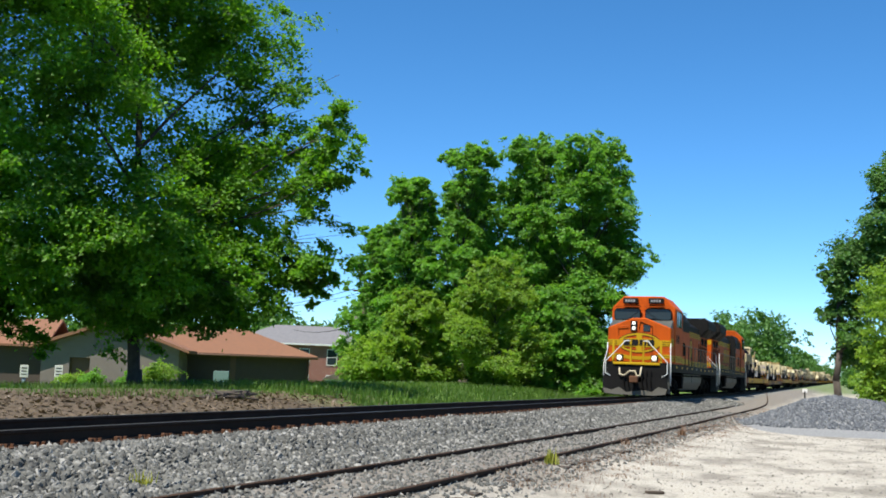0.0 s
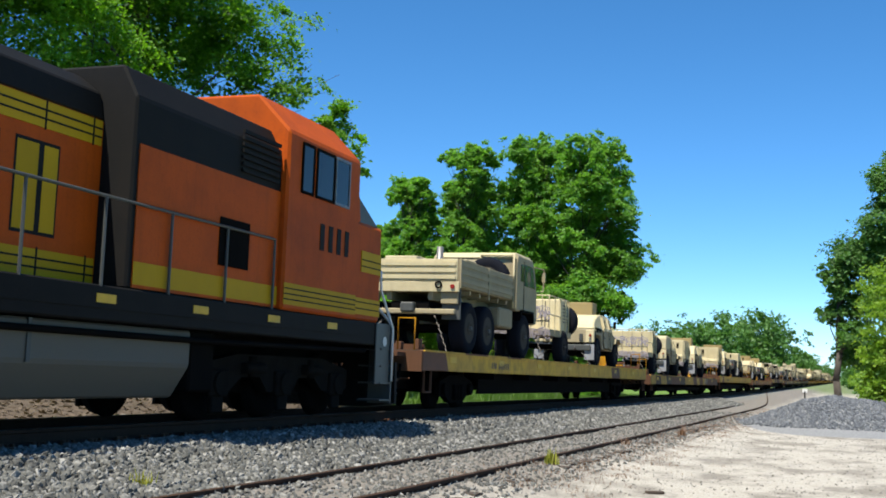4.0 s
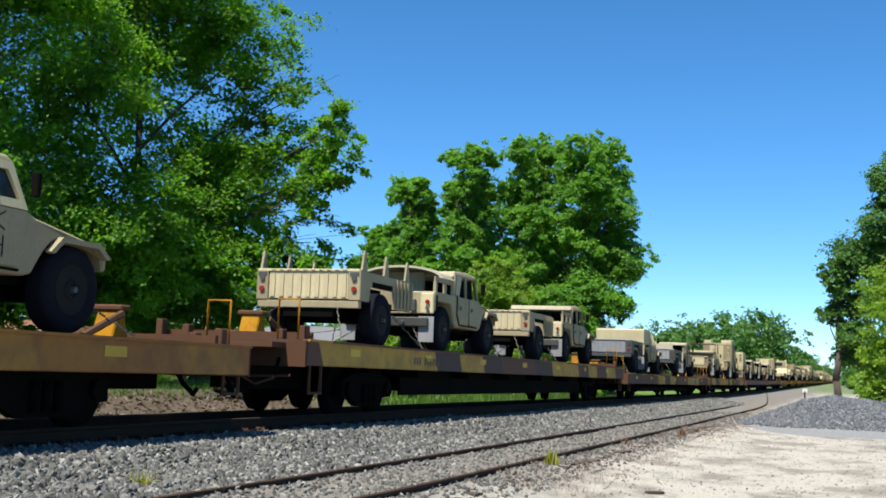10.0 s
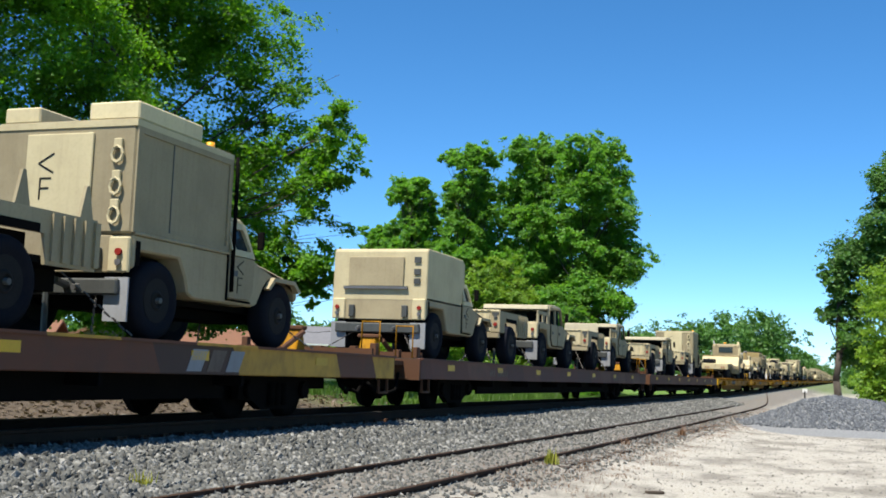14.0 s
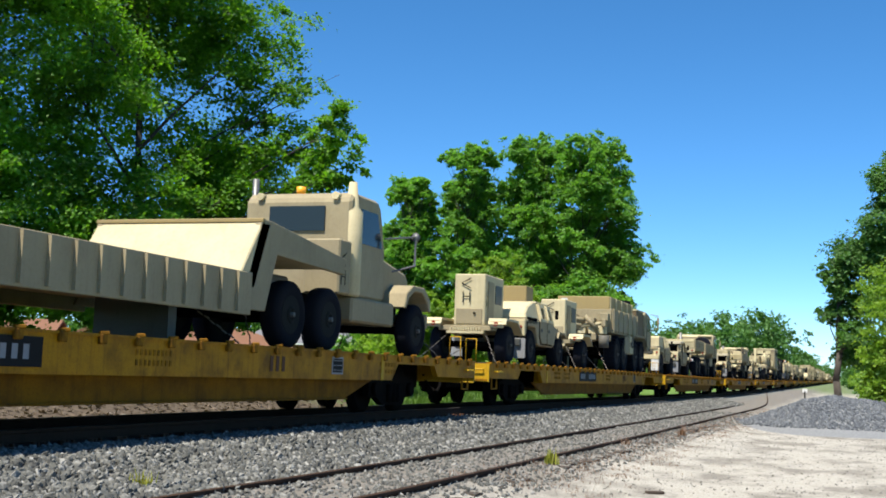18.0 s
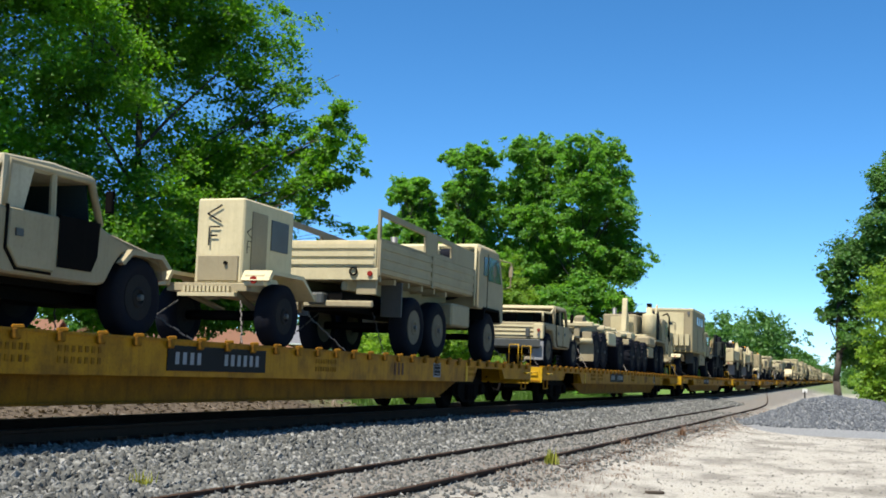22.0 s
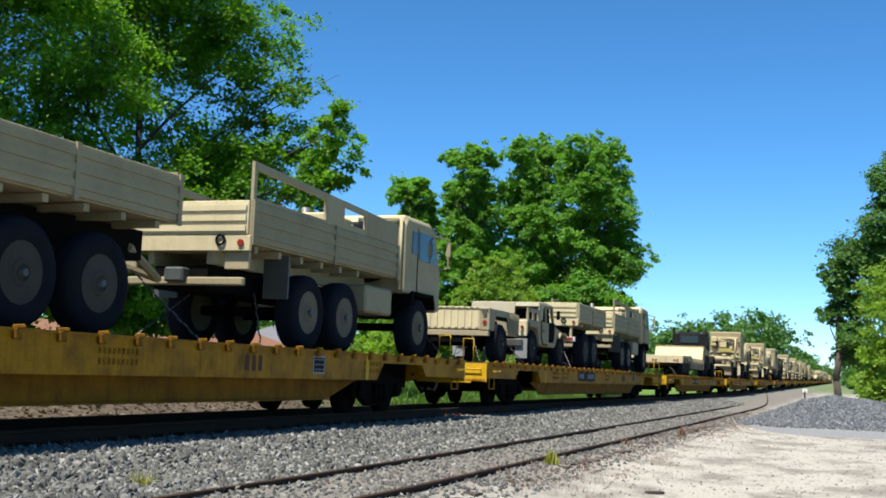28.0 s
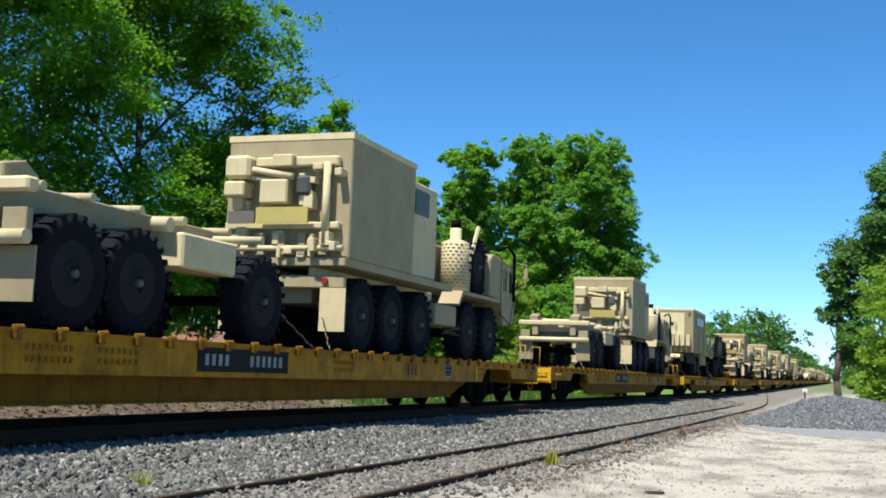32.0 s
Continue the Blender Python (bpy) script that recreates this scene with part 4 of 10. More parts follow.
def humvee(style, letter="", rim="hum", at=None):
    words = {
        "turret": "tan armoured utility truck with a boxed roof turret",
        "slant": "tan utility truck with a sloping hard cargo cover",
        "box": "tan utility truck with a flat-topped hard cargo box",
        "soft": "tan utility truck with a canvas cab roof and open bed",
        "open": "open tan utility truck with roof bows over its bed",
        "rack": "tan utility truck with a tubular rack over the cab",
        "shelter": "tan utility truck carrying a tall equipment shelter",
        "ambulance": "tan utility truck with a wide ribbed shelter body",
        "stripped": "open-backed tan utility truck with a tubular roll frame",
        "crane": "tan utility truck with a spare wheel and boom on its tail",
    }
    low, arched, doorless = style == "shelter_low", style == "soft_arched", style == "soft_doorless"
    style = "shelter" if low else "soft" if arched or doorless else style
    t = thing("utility_truck", words[style], "military truck", "utility trucks on the train")
    part("body", pr(HUM_SIDE, -1.07, 1.07, 'x', bevel=0.025), TAN, t)
    # its black also stands in for the shade inside the wheel arches
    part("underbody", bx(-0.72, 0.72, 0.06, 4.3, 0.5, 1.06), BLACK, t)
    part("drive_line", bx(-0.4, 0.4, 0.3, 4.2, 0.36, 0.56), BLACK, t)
    for y in (0.6, 3.9):
        axle_pair(t, rim, y, 0.92)
    part("rear_bumper", bx(-0.95, 0.95, -0.12, 0.04, 0.52, 0.72, 0.02), GREYDARK, t)
    for s in (-1, 1):
        part("mud_flap", bx(s * 0.9 - 0.17, s * 0.9 + 0.17, -0.05, -0.025, 0.2, 0.74), FLAP, t, "pale grey mud flap")
        h = part("tail_housing", bx(s * 0.91 - 0.15, s * 0.91 + 0.15, -0.07, 0.0, 0.80, 1.24, 0.02), TAN_PALE_SUNLIT, t)
        part("side_recess", bx(s * 1.062 - 0.012, s * 1.062 + 0.012, 0.06, 0.16, 0.9, 1.2), BLACK, h)
        part("tail_bracket", bx(s * 0.6 - 0.06, s * 0.6 + 0.06, -0.1, -0.03, 0.85, 1.1, 0.01), GREYDARK, h)
        lamp_disc(t, s * 0.93, -0.08, 1.05, 0.045, RED_LAMP)
        lamp_disc(t, s * 0.93, -0.08, 0.92, 0.04, STEEL, "reflector")
        part("front_mirror", bx(s * 1.18 - 0.05, s * 1.18 + 0.05, 3.0, 3.06, 1.42, 1.68, 0.01), BLACK, t)
        part("wheel_lip", pr([(4.46, 0.9), (4.25, 1.06), (3.58, 1.06), (3.38, 0.88), (3.44, 0.86), (3.6, 1.0), (4.22, 1.0), (4.38, 0.88)], s * 1.07, s * 1.16, 'x'), TAN, t)
    part("hood_louvre", bx(-0.55, 0.55, 3.4, 4.1, 1.10, 1.19, 0.02), TAN, t)
    part("tailgate", bx(-0.8, 0.8, -0.035, -0.002, 0.8, 1.26, 0.01), TAN, t)
    for x in (-0.4, 0.4):
        part("tow_shackle", tb((x, -0.1, 0.62), (x, -0.22, 0.60), 0.04, 6), STEEL, t)
    cabbed = style not in ("soft", "open", "stripped")
    roof = 1.82
    if style in ("shelter", "ambulance"):
        y0, y1 = (2.25, 3.1)
    else:
        y0, y1 = (1.42, 3.1)
    pillars = ((y0, 1.27), (y0 + 0.05, 1.77), (y0 + 0.15, roof), (2.9, roof), (y1 + 0.04, 1.27))
    doors = [(1.46, 2.24), (2.29, 3.02)] if y0 < 2 else [(2.3, 3.02)]
    if cabbed:
        part("cab", tuck(pr(pillars, -1.05, 1.05, 'x', bevel=0.035)), TAN, t)
        part("roof_skin", tuck(pr([(y0 + 0.02, 1.80), (y0 + 0.12, 1.85), (2.86, 1.85), (2.96, 1.79)], -1.06, 1.06, 'x', bevel=0.015)), TAN_PALE_SUNLIT, t)
        part("windscreen", tuck(pr([(y1 + 0.0, 1.40), (2.94, 1.75), (2.955, 1.75), (y1 + 0.02, 1.40)], -0.9, 0.9, 'x')), GLASS, t)
    else:
        bm = bmesh.new()
        for s in (-1, 1):
            pipe(bm, [(s * 1.0, 1.45, 1.28), (s * 0.98, 1.5, roof - 0.04), (s * 0.98, 2.92, roof - 0.04), (s * 1.0, 3.12, 1.28)], 0.045, 6)
            tube(bm, (s * 1.0, 2.25, 1.28), (s * 0.98, 2.25, roof - 0.04), 0.04, 6)
        for y in (1.5, 2.25, 2.92):
            tube(bm, (-0.98, y, roof - 0.04), (0.98, y, roof - 0.04), 0.04, 6)
        part("roll_frame", bm, TAN, t)
        part("windscreen", pr([(3.0, 1.3), (2.9, 1.74), (2.92, 1.74), (3.02, 1.3)], -0.92, 0.92, 'x'), GLASS, t)
        for s in (-0.5, 0.5):
            part("seat", pr([(1.75, 1.0), (1.7, 1.62), (1.82, 1.62), (1.9, 1.15), (2.3, 1.15), (2.3, 1.0)], s - 0.24, s + 0.24, 'x'), BLACK, t)
        # thin black sheet on the solid body, for the shade inside the open cab
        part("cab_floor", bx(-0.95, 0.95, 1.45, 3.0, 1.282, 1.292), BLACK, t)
    # proud doors, cut away over the wheel, with a framed window and a hinge line
    for s in (-1, 1):
        for k, (a, b) in enumerate(doors):
            first = k == 0 and len(doors) == 2
            if doorless and not first:
                # the missing door's opening is a black slab in place of shade
                part("door_opening", pr([(a, 1.30), (a, 0.72), (b - 0.12, 0.72), (b - 0.02, 0.9), (b, 1.30)], s * 1.04, s * 1.082, 'x'), BLACK, t, "black slab for the shade of an open doorway")
                continue
            lower = [(a, 1.27), (a, 0.86), (a + 0.17, 0.66), (b - 0.02, 0.66), (b - 0.02, 1.27)] if first else [(a, 1.27), (a, 0.66), (b - 0.1, 0.66), (b - 0.02, 0.8), (b, 1.27)]
            d = part("door", pr(lower, s * 1.06, s * 1.105, 'x', bevel=0.012), TAN, t)
            if cabbed:
                top = b - 0.03 if first else b - 0.14
                win = [(a + 0.15, 1.37), (a + 0.16, 1.68), (top - 0.09, 1.68), (b - 0.10, 1.37)]
                rim_pts = [(a + 0.02, 1.275), (a + 0.05, 1.775), (top, 1.775), (b - 0.01, 1.275)]
                part("window_frame", tuck(ring_prism(rim_pts, win, s * 1.05, s * 1.115)), TAN_PALE_SUNLIT if s > 0 else TAN, d)
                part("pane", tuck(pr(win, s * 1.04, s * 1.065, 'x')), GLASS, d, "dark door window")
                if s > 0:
                    part("frame_block", tuck(pr([(a - 0.01, 1.34), (a + 0.02, 1.76), (a + 0.12, 1.76), (a + 0.10, 1.34)], 1.11, 1.165, 'x', bevel=0.012)), TAN_PALE_SUNLIT, d)
            if s > 0:
                part("door_seam", pipe(bmesh.new(), [(1.072, a - 0.018, 1.3), (1.072, a - 0.018, 0.84 if first else 0.64), (1.072, a + 0.16, 0.64), (1.072, b - 0.05, 0.635)], 0.02, 4), BLACK, d)
                part("door_handle", bx(1.10, 1.125, a + 0.09, a + 0.2, 0.98, 1.06), GREYDARK, d)
    if letter:
        mark(t, 1.107, 2.5, 0.78, 0.34, letter)
    lashings(t, 0.0, 4.4, 0.75, 0.55)
    if style == "turret":
        part("slant_back", tuck(pr([(0.02, 1.28), (0.14, 1.47), (0.55, 1.66), (1.3, 1.83), (1.75, 1.835), (1.75, 1.28)], -1.05, 1.05, 'x', bevel=0.04)), TAN_PALE_SUNLIT, t)
        for s in (-1, 1):
            part("side_vent", bx(s * 1.04 - 0.03, s * 1.04 + 0.03, 0.22, 1.2, 1.16, 1.34, 0.01), BLACK, t)
            part("rear_strap", tb((s * 0.8, 0.1, 1.36), (s * 0.35, 0.75, 1.64), 0.012, 4), BLACK, t)
        tur = part("turret_box", pr([(-0.66, 1.45), (0.66, 1.45), (0.66, 2.2), (0.48, 2.52), (-0.48, 2.52), (-0.66, 2.2)], 1.84, 2.29, 'z', bevel=0.02), TAN_CRATE, t, "sand-brown boxed turret")
        part("turret_rim", bx(-0.7, 0.7, 1.42, 2.1, 1.825, 1.86), TAN, tur)
        part("gun_shield", pr([(2.54, 1.83), (2.74, 1.83), (2.6, 2.2), (2.54, 2.2)], -0.4, 0.4, 'x'), TAN_CRATE, tur)
        part("gun_mount", bx(-0.12, 0.12, 2.5, 2.72, 1.86, 2.02, 0.02), GREYDARK, tur)
    elif style == "slant":
        part("cargo_cover", pr([(0.0, 1.28), (0.03, 1.80), (0.14, 1.93), (1.35, 1.90), (1.6, 1.82), (1.6, 1.28)], -1.05, 1.05, 'x', bevel=0.03), TAN_PALE_SUNLIT, t)
        part("cover_strut", tb((1.03, 0.3, 1.45), (1.03, 0.7, 1.72), 0.02, 6), BLACK, t)
    elif style == "box":
        part("cargo_box", pr([(-0.02, 1.30), (-0.02, 1.90), (0.06, 1.94), (1.50, 1.96), (1.62, 1.84), (1.62, 1.30)], -1.05, 1.05, 'x', bevel=0.02), TAN_PALE_SUNLIT, t)
        part("box_lip", bx(-1.065, 1.065, 0.0, 1.6, 1.28, 1.33), TAN, t)
        part("side_vent", bx(1.045, 1.075, 0.3, 1.1, 1.18, 1.27), BLACK, t)
        for s in (-1, 1):
            lamp_disc(t, s * 0.8, -0.03, 1.15, 0.09, BLACK, "round_vent")
    elif style in ("soft", "open"):
        top = part("canvas_roof", pr([(1.35, 1.7), (1.42, 1.84), (2.2, 1.88), (2.95, 1.84), (3.0, 1.76)], -1.0, 1.0, 'x', bevel=0.02), CANVAS, t, "sagging tan canvas roof")
        if style == "soft":
            if arched:
                turns = [i * math.pi / 10 for i in range(11)]
                part("bed_canopy", pr([(1.0 * math.cos(a), 1.62 + 0.28 * math.sin(a)) for a in turns] + [(-0.95 * math.cos(a), 1.60 + 0.25 * math.sin(a)) for a in turns], 0.6, 1.5, 'y'), CANVAS, top, "arched canvas over the bed")
            part("rear_curtain", pr([(1.3, 1.28), (1.36, 1.82), (1.44, 1.82), (1.40, 1.28)], -0.98, 0.3, 'x'), CANVAS, top, "loose canvas curtain")
            for s in (-1, 1):
                part("side_curtain", pr([(1.4, 1.28), (1.4, 1.82), (1.9, 1.82), (1.75, 1.28)], s * 0.99, s * 1.02, 'x'), CANVAS, top)
        part("bed_liner", bx(-0.85, 0.85, 0.08, 1.3, 1.284, 1.292), BLACK, t)
        for s in (-1, 1):
            for y in (0.1, 0.7, 1.25):
                part("bed_stake", bx(s * 1.03 - 0.03, s * 1.03 + 0.03, y - 0.05, y + 0.05, 1.28, 1.50), TAN, t)
            part("bed_rail", bx(s * 1.03 - 0.02, s * 1.03 + 0.02, 0.05, 1.3, 1.50, 1.60), TAN, t)
    elif style == "rack":
        bm = bmesh.new()
        for s in (-1, 1):
            pipe(bm, [(s * 1.0, 1.2, 1.3), (s * 1.0, 1.2, 2.3), (s * 1.0, 3.0, 2.3), (s * 1.0, 3.0, 1.3)], 0.025, 6)
            tube(bm, (s * 1.0, 1.2, 2.05), (s * 1.0, 3.0, 2.05), 0.018, 6)
        for y in (1.2, 2.1, 3.0):
            tube(bm, (-1.0, y, 2.3), (1.0, y, 2.3), 0.022, 6)
        part("tube_rack", bm, GREYDARK, t, "dark tubular rack")
        part("bed_liner", bx(-0.85, 0.85, 0.08, 1.3, 1.284, 1.292), BLACK, t)
        for s in (-1, 1):
            for y in (0.1, 0.7, 1.25):
                part("bed_stake", bx(s * 1.03 - 0.03, s * 1.03 + 0.03, y - 0.05, y + 0.05, 1.28, 1.46), TAN, t)
            part("bed_rail", bx(s * 1.03 - 0.02, s * 1.03 + 0.02, 0.05, 1.3, 1.46, 1.56), TAN, t)
        part("canvas_roll", tb((-0.9, 1.35, 1.75), (0.9, 1.35, 1.72), 0.1, 10), CANVAS, t)
    elif style == "shelter":
        top = 2.60 if low else 2.72
        sh = part("shelter", bx(-1.06, 1.06, -0.05, 2.3, 1.28, top, 0.03), TAN, t, "tall boxy equipment shelter")
        if not low:
            part("roof_box", bx(-1.0, -0.45, 0.0, 0.9, 2.72, 2.93, 0.02), TAN_PALE_SUNLIT, sh)
            part("roof_box", bx(0.3, 1.04, 0.0, 1.5, 2.72, 2.95, 0.02), TAN_PALE_SUNLIT, sh)
        part("antenna_mount", tb((0.9, 2.5, 1.8), (0.9, 2.5, 2.1), 0.05, 8), TAN_PALE_SUNLIT, t)
        part("shelter_rail", bx(-1.075, 1.075, -0.065, 2.315, top - 0.1, top - 0.02), TAN_PALE_SUNLIT, sh)
        part("rear_door", bx(-0.55, 0.45, -0.085, -0.05, 1.40, 2.55, 0.01), TAN_PALE_SUNLIT, sh)
        for z in (1.5, 1.86, 2.26):
            bm = bmesh.new()
            pipe(bm, [(0.82 + 0.08 * math.cos(a), -0.09, z + 0.1 * math.sin(a)) for a in [i * math.pi / 4 for i in range(9)]], 0.022, 5)
            box(bm, 0.76, 0.88, -0.1, -0.05, z + 0.08, z + 0.2, 0.01)
            part("lifting_ring", bm, TAN_PALE_SUNLIT, sh)
        part("side_frame", ring_prism([(-0.04, 1.30), (-0.04, top - 0.1), (2.29, top - 0.1), (2.29, 1.30)], [(0.06, 1.38), (0.06, top - 0.18), (2.2, top - 0.18), (2.2, 1.38)], 1.06, 1.085), TAN, sh)
        part("panel_seam", bx(1.06, 1.07, 0.78, 0.795, 1.34, top - 0.14), GREYDARK, sh)
        part("intake_pipe", pipe(bmesh.new(), [(1.13, 2.33, 0.75), (1.13, 2.33, top - 0.25), (1.1, 2.36, top - 0.05)], 0.03, 6), BLACK, t)
        part("belt_rail", bx(1.06, 1.10, 0.0, 2.28, 1.27, 1.31, 0.008), TAN, sh)
        part("beacon_lamp", tb((0.8, 2.1, top), (0.8, 2.1, top + 0.13), 0.06, 8), AMBER, sh, "small amber roof lamp")
        mark(t, -0.085, -0.35, 1.75, 0.42, "F", 'y')
    elif style == "ambulance":
        sh = part("shelter", pr([(-0.04, 1.2), (-0.02, 2.25), (0.03, 2.3), (2.3, 2.3), (2.45, 2.2), (2.45, 1.2)], -1.07, 1.07, 'x', bevel=0.02), TAN_PALE_SUNLIT, t, "wide shelter body with a roll-up rear")
        part("rear_door", bx(-0.7, 0.55, -0.075, -0.03, 1.5, 2.12, 0.01), TAN, sh)
        part("door_rail", bx(-0.8, 0.65, -0.10, -0.03, 1.44, 1.50), STEEL, sh)
        for z in (1.55, 1.75, 2.0):
            part("side_vent", bx(0.78, 0.92, -0.06, -0.02, z, z + 0.12), GREYDARK, sh)
    elif style == "stripped":
        bm = bmesh.new()
        pipe(bm, [(-1.02, 0.0, 1.32), (-1.02, -0.02, 1.58), (1.02, -0.02, 1.58), (1.02, 0.0, 1.32)], 0.03, 6)
        for s in (-1, 1):
            pipe(bm, [(s * 1.0, 0.0, 1.58), (s * 1.0, 1.0, 1.6), (s * 0.98, 1.42, 1.75)], 0.03, 6)
        part("rear_frame", bm, TAN_PALE_SUNLIT, t, "pale tubular frame over the bed")
        part("roof", pr([(1.4, 1.76), (1.45, 1.86), (2.9, 1.86), (3.0, 1.76)], -1.0, 1.0, 'x', bevel=0.02), TAN_PALE_SUNLIT, t)
        bm = bmesh.new()
        for z in (0.9, 1.02, 1.14):
            box(bm, -0.85, 0.85, -0.06, -0.036, z, z + 0.06)
        part("tailgate_rib", bm, TAN_PALE_SUNLIT, t)
        part("bumper_beam", bx(-1.0, 1.0, -0.2, -0.13, 0.55, 0.78, 0.02), GREYDARK, t)
    elif style == "crane":
        part("cargo_cover", pr([(0.2, 1.28), (0.22, 1.76), (0.3, 1.82), (1.6, 1.825), (1.6, 1.28)], -0.99, 0.99, 'x', bevel=0.02), TAN_PALE_SUNLIT, t)
        part("tail_clutter", bx(0.25, 0.75, -0.14, -0.03, 0.98, 1.14, 0.02), GREYDARK, t)
        part("tail_rail", tb((-0.95, -0.12, 1.3), (0.95, -0.12, 1.3), 0.03, 6), TAN, t)
        sp = wheel(t, "hum", -0.25, -0.30, 1.30, turn=(0, 0, 84), name="spare_wheel")
        part("carrier", bx(-0.5, 0.1, -0.16, 0.0, 0.95, 1.4, 0.02), TAN, t)
        bm = bmesh.new()
        for y in (0.25, 0.42):
            tube(bm, (0.72, y, 1.28), (0.78, y + 0.1, 1.86), 0.045, 6)
        tube(bm, (0.75, 0.3, 1.6), (0.75, 0.5, 1.6), 0.05, 6)
        part("boom", bm, OLIVE, t, "dark folded boom")
        part("rack_tray", bx(0.5, 1.05, 0.02, 0.6, 1.285, 1.34), GREYDARK, t)
        part("rear_beam", bx(-1.08, 1.08, -0.42, -0.1, 0.72, 0.92, 0.02), TAN_PALE_SUNLIT, t, "pale rear bumper beam")
        for s in (-1, 1):
            part("white_flap", bx(s * 0.9 - 0.17, s * 0.9 + 0.17, -0.40, -0.37, 0.2, 0.72), WHITE, t, "white mud flap")
    return t


# ------------------------------------------------------------------ trailers
def cargo_trailer(mat=None, dark=False, bows=True, letter=""):
    m = mat or (GREYDARK if dark else TAN)
    t = thing("cargo_trailer", ("dark grey" if dark else "tan") + " two-wheeled cargo trailer with ribbed sides", "trailer", "cargo trailers on the train")
    for s in (-1, 1):
        part("side_panel", pr([(0, 0.8), (0, 1.34), (2.5, 1.34), (2.5, 0.74), (1.62, 0.74), (1.58, 1.08), (0.42, 1.08), (0.36, 0.8)], s * 1.0, s * 1.05, 'x'), m, t)
        bm = bmesh.new()
        for k in range(5):
            y = 1.68 + 0.19 * k
            box(bm, min(s * 1.05, s * 1.085), max(s * 1.05, s * 1.085), y, y + 0.09, 0.78, 1.31)
        part("side_rib", bm, m, t)
        part("tail_corner", bx(s * 0.93 - 0.12, s * 0.93 + 0.12, -0.05, 0.02, 0.8, 1.36, 0.01), m, t)
        lamp_disc(t, s * 0.93, -0.05, 1.2, 0.05, GREYDARK)
        lamp_disc(t, s * 0.93, -0.05, 1.0, 0.05, RED_LAMP, "reflector")
    # the tan rear takes the paler tan, with sunlight in its colour
    back = FLAP if dark else TAN_PALE_SUNLIT
    part("tailgate", bx(-0.8, 0.8, -0.03, 0.02, 0.82, 1.32, 0.01), back, t)
    bm = bmesh.new()
    for k in range(9):
        x = -0.72 + 0.18 * k
        box(bm, x - 0.045, x + 0.045, -0.05, -0.031, 0.86, 1.28)
    part("tailgate_rib", bm, back, t)
    part("tail_rail", bx(-1.03, 1.03, -0.055, 0.03, 1.32, 1.37, 0.01), back, t)
    bm = bmesh.new()
    for k in range(10):
        box(bm, -0.74 + k * 0.16, -0.66 + k * 0.16, -0.058, -0.054, 1.335, 1.352)
    part("stake_slot", bm, GREYDARK, t)
    if letter:
        mark(t, -0.052, -0.12, 0.92, 0.32, letter, 'y')
    for s in (-1, 1):
        part("lamp_recess", bx(s * 0.93 - 0.09, s * 0.93 + 0.09, -0.058, -0.048, 1.24, 1.31), GREYDARK, t)
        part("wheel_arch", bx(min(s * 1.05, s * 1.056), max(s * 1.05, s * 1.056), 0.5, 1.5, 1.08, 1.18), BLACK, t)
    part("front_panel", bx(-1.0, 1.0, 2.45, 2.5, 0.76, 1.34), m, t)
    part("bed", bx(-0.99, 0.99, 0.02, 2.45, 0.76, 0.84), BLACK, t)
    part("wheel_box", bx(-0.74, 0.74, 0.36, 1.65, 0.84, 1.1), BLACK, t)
    part("rear_bumper", bx(-1.02, 1.02, -0.04, 0.1, 0.66, 0.79, 0.01), m, t)
    part("chassis", bx(-0.5, 0.5, 0.0, 2.5, 0.5, 0.76), BLACK, t)
    axle_pair(t, "hum", 1.0, 0.92)
    bm = bmesh.new()
    for s in (-1, 1):
        tube(bm, (s * 0.5, 2.5, 0.65), (0, 3.55, 0.62), 0.05, 6)
    tube(bm, (0, 3.0, 0.62), (0, 3.0, 0.05), 0.04, 6)
    part("drawbar", bm, GREYDARK, t)
    if bows and not dark:
        for s in (-1, 1):
            for y in (0.15, 1.2, 2.3):
                part("corner_post", pr([(y - 0.12, 1.32), (y - 0.02, 1.72), (y + 0.03, 1.72), (y + 0.13, 1.32)], s * 1.02 - 0.02, s * 1.02 + 0.02, 'x'), m, t, "pointed tan stake")
    if dark:
        wheel(t, "hum", 0.2, 1.9, 1.24, turn=(0, 90, 0), name="spare_wheel")
    lashings(t, 0.0, 2.6, 0.7, 0.75)
    return t


NET = painted("pale_camouflage_net", (0.2888, 0.2584, 0.2736), (0.1064, 0.0912, 0.0912), 0.7, 0.9, scale=9)


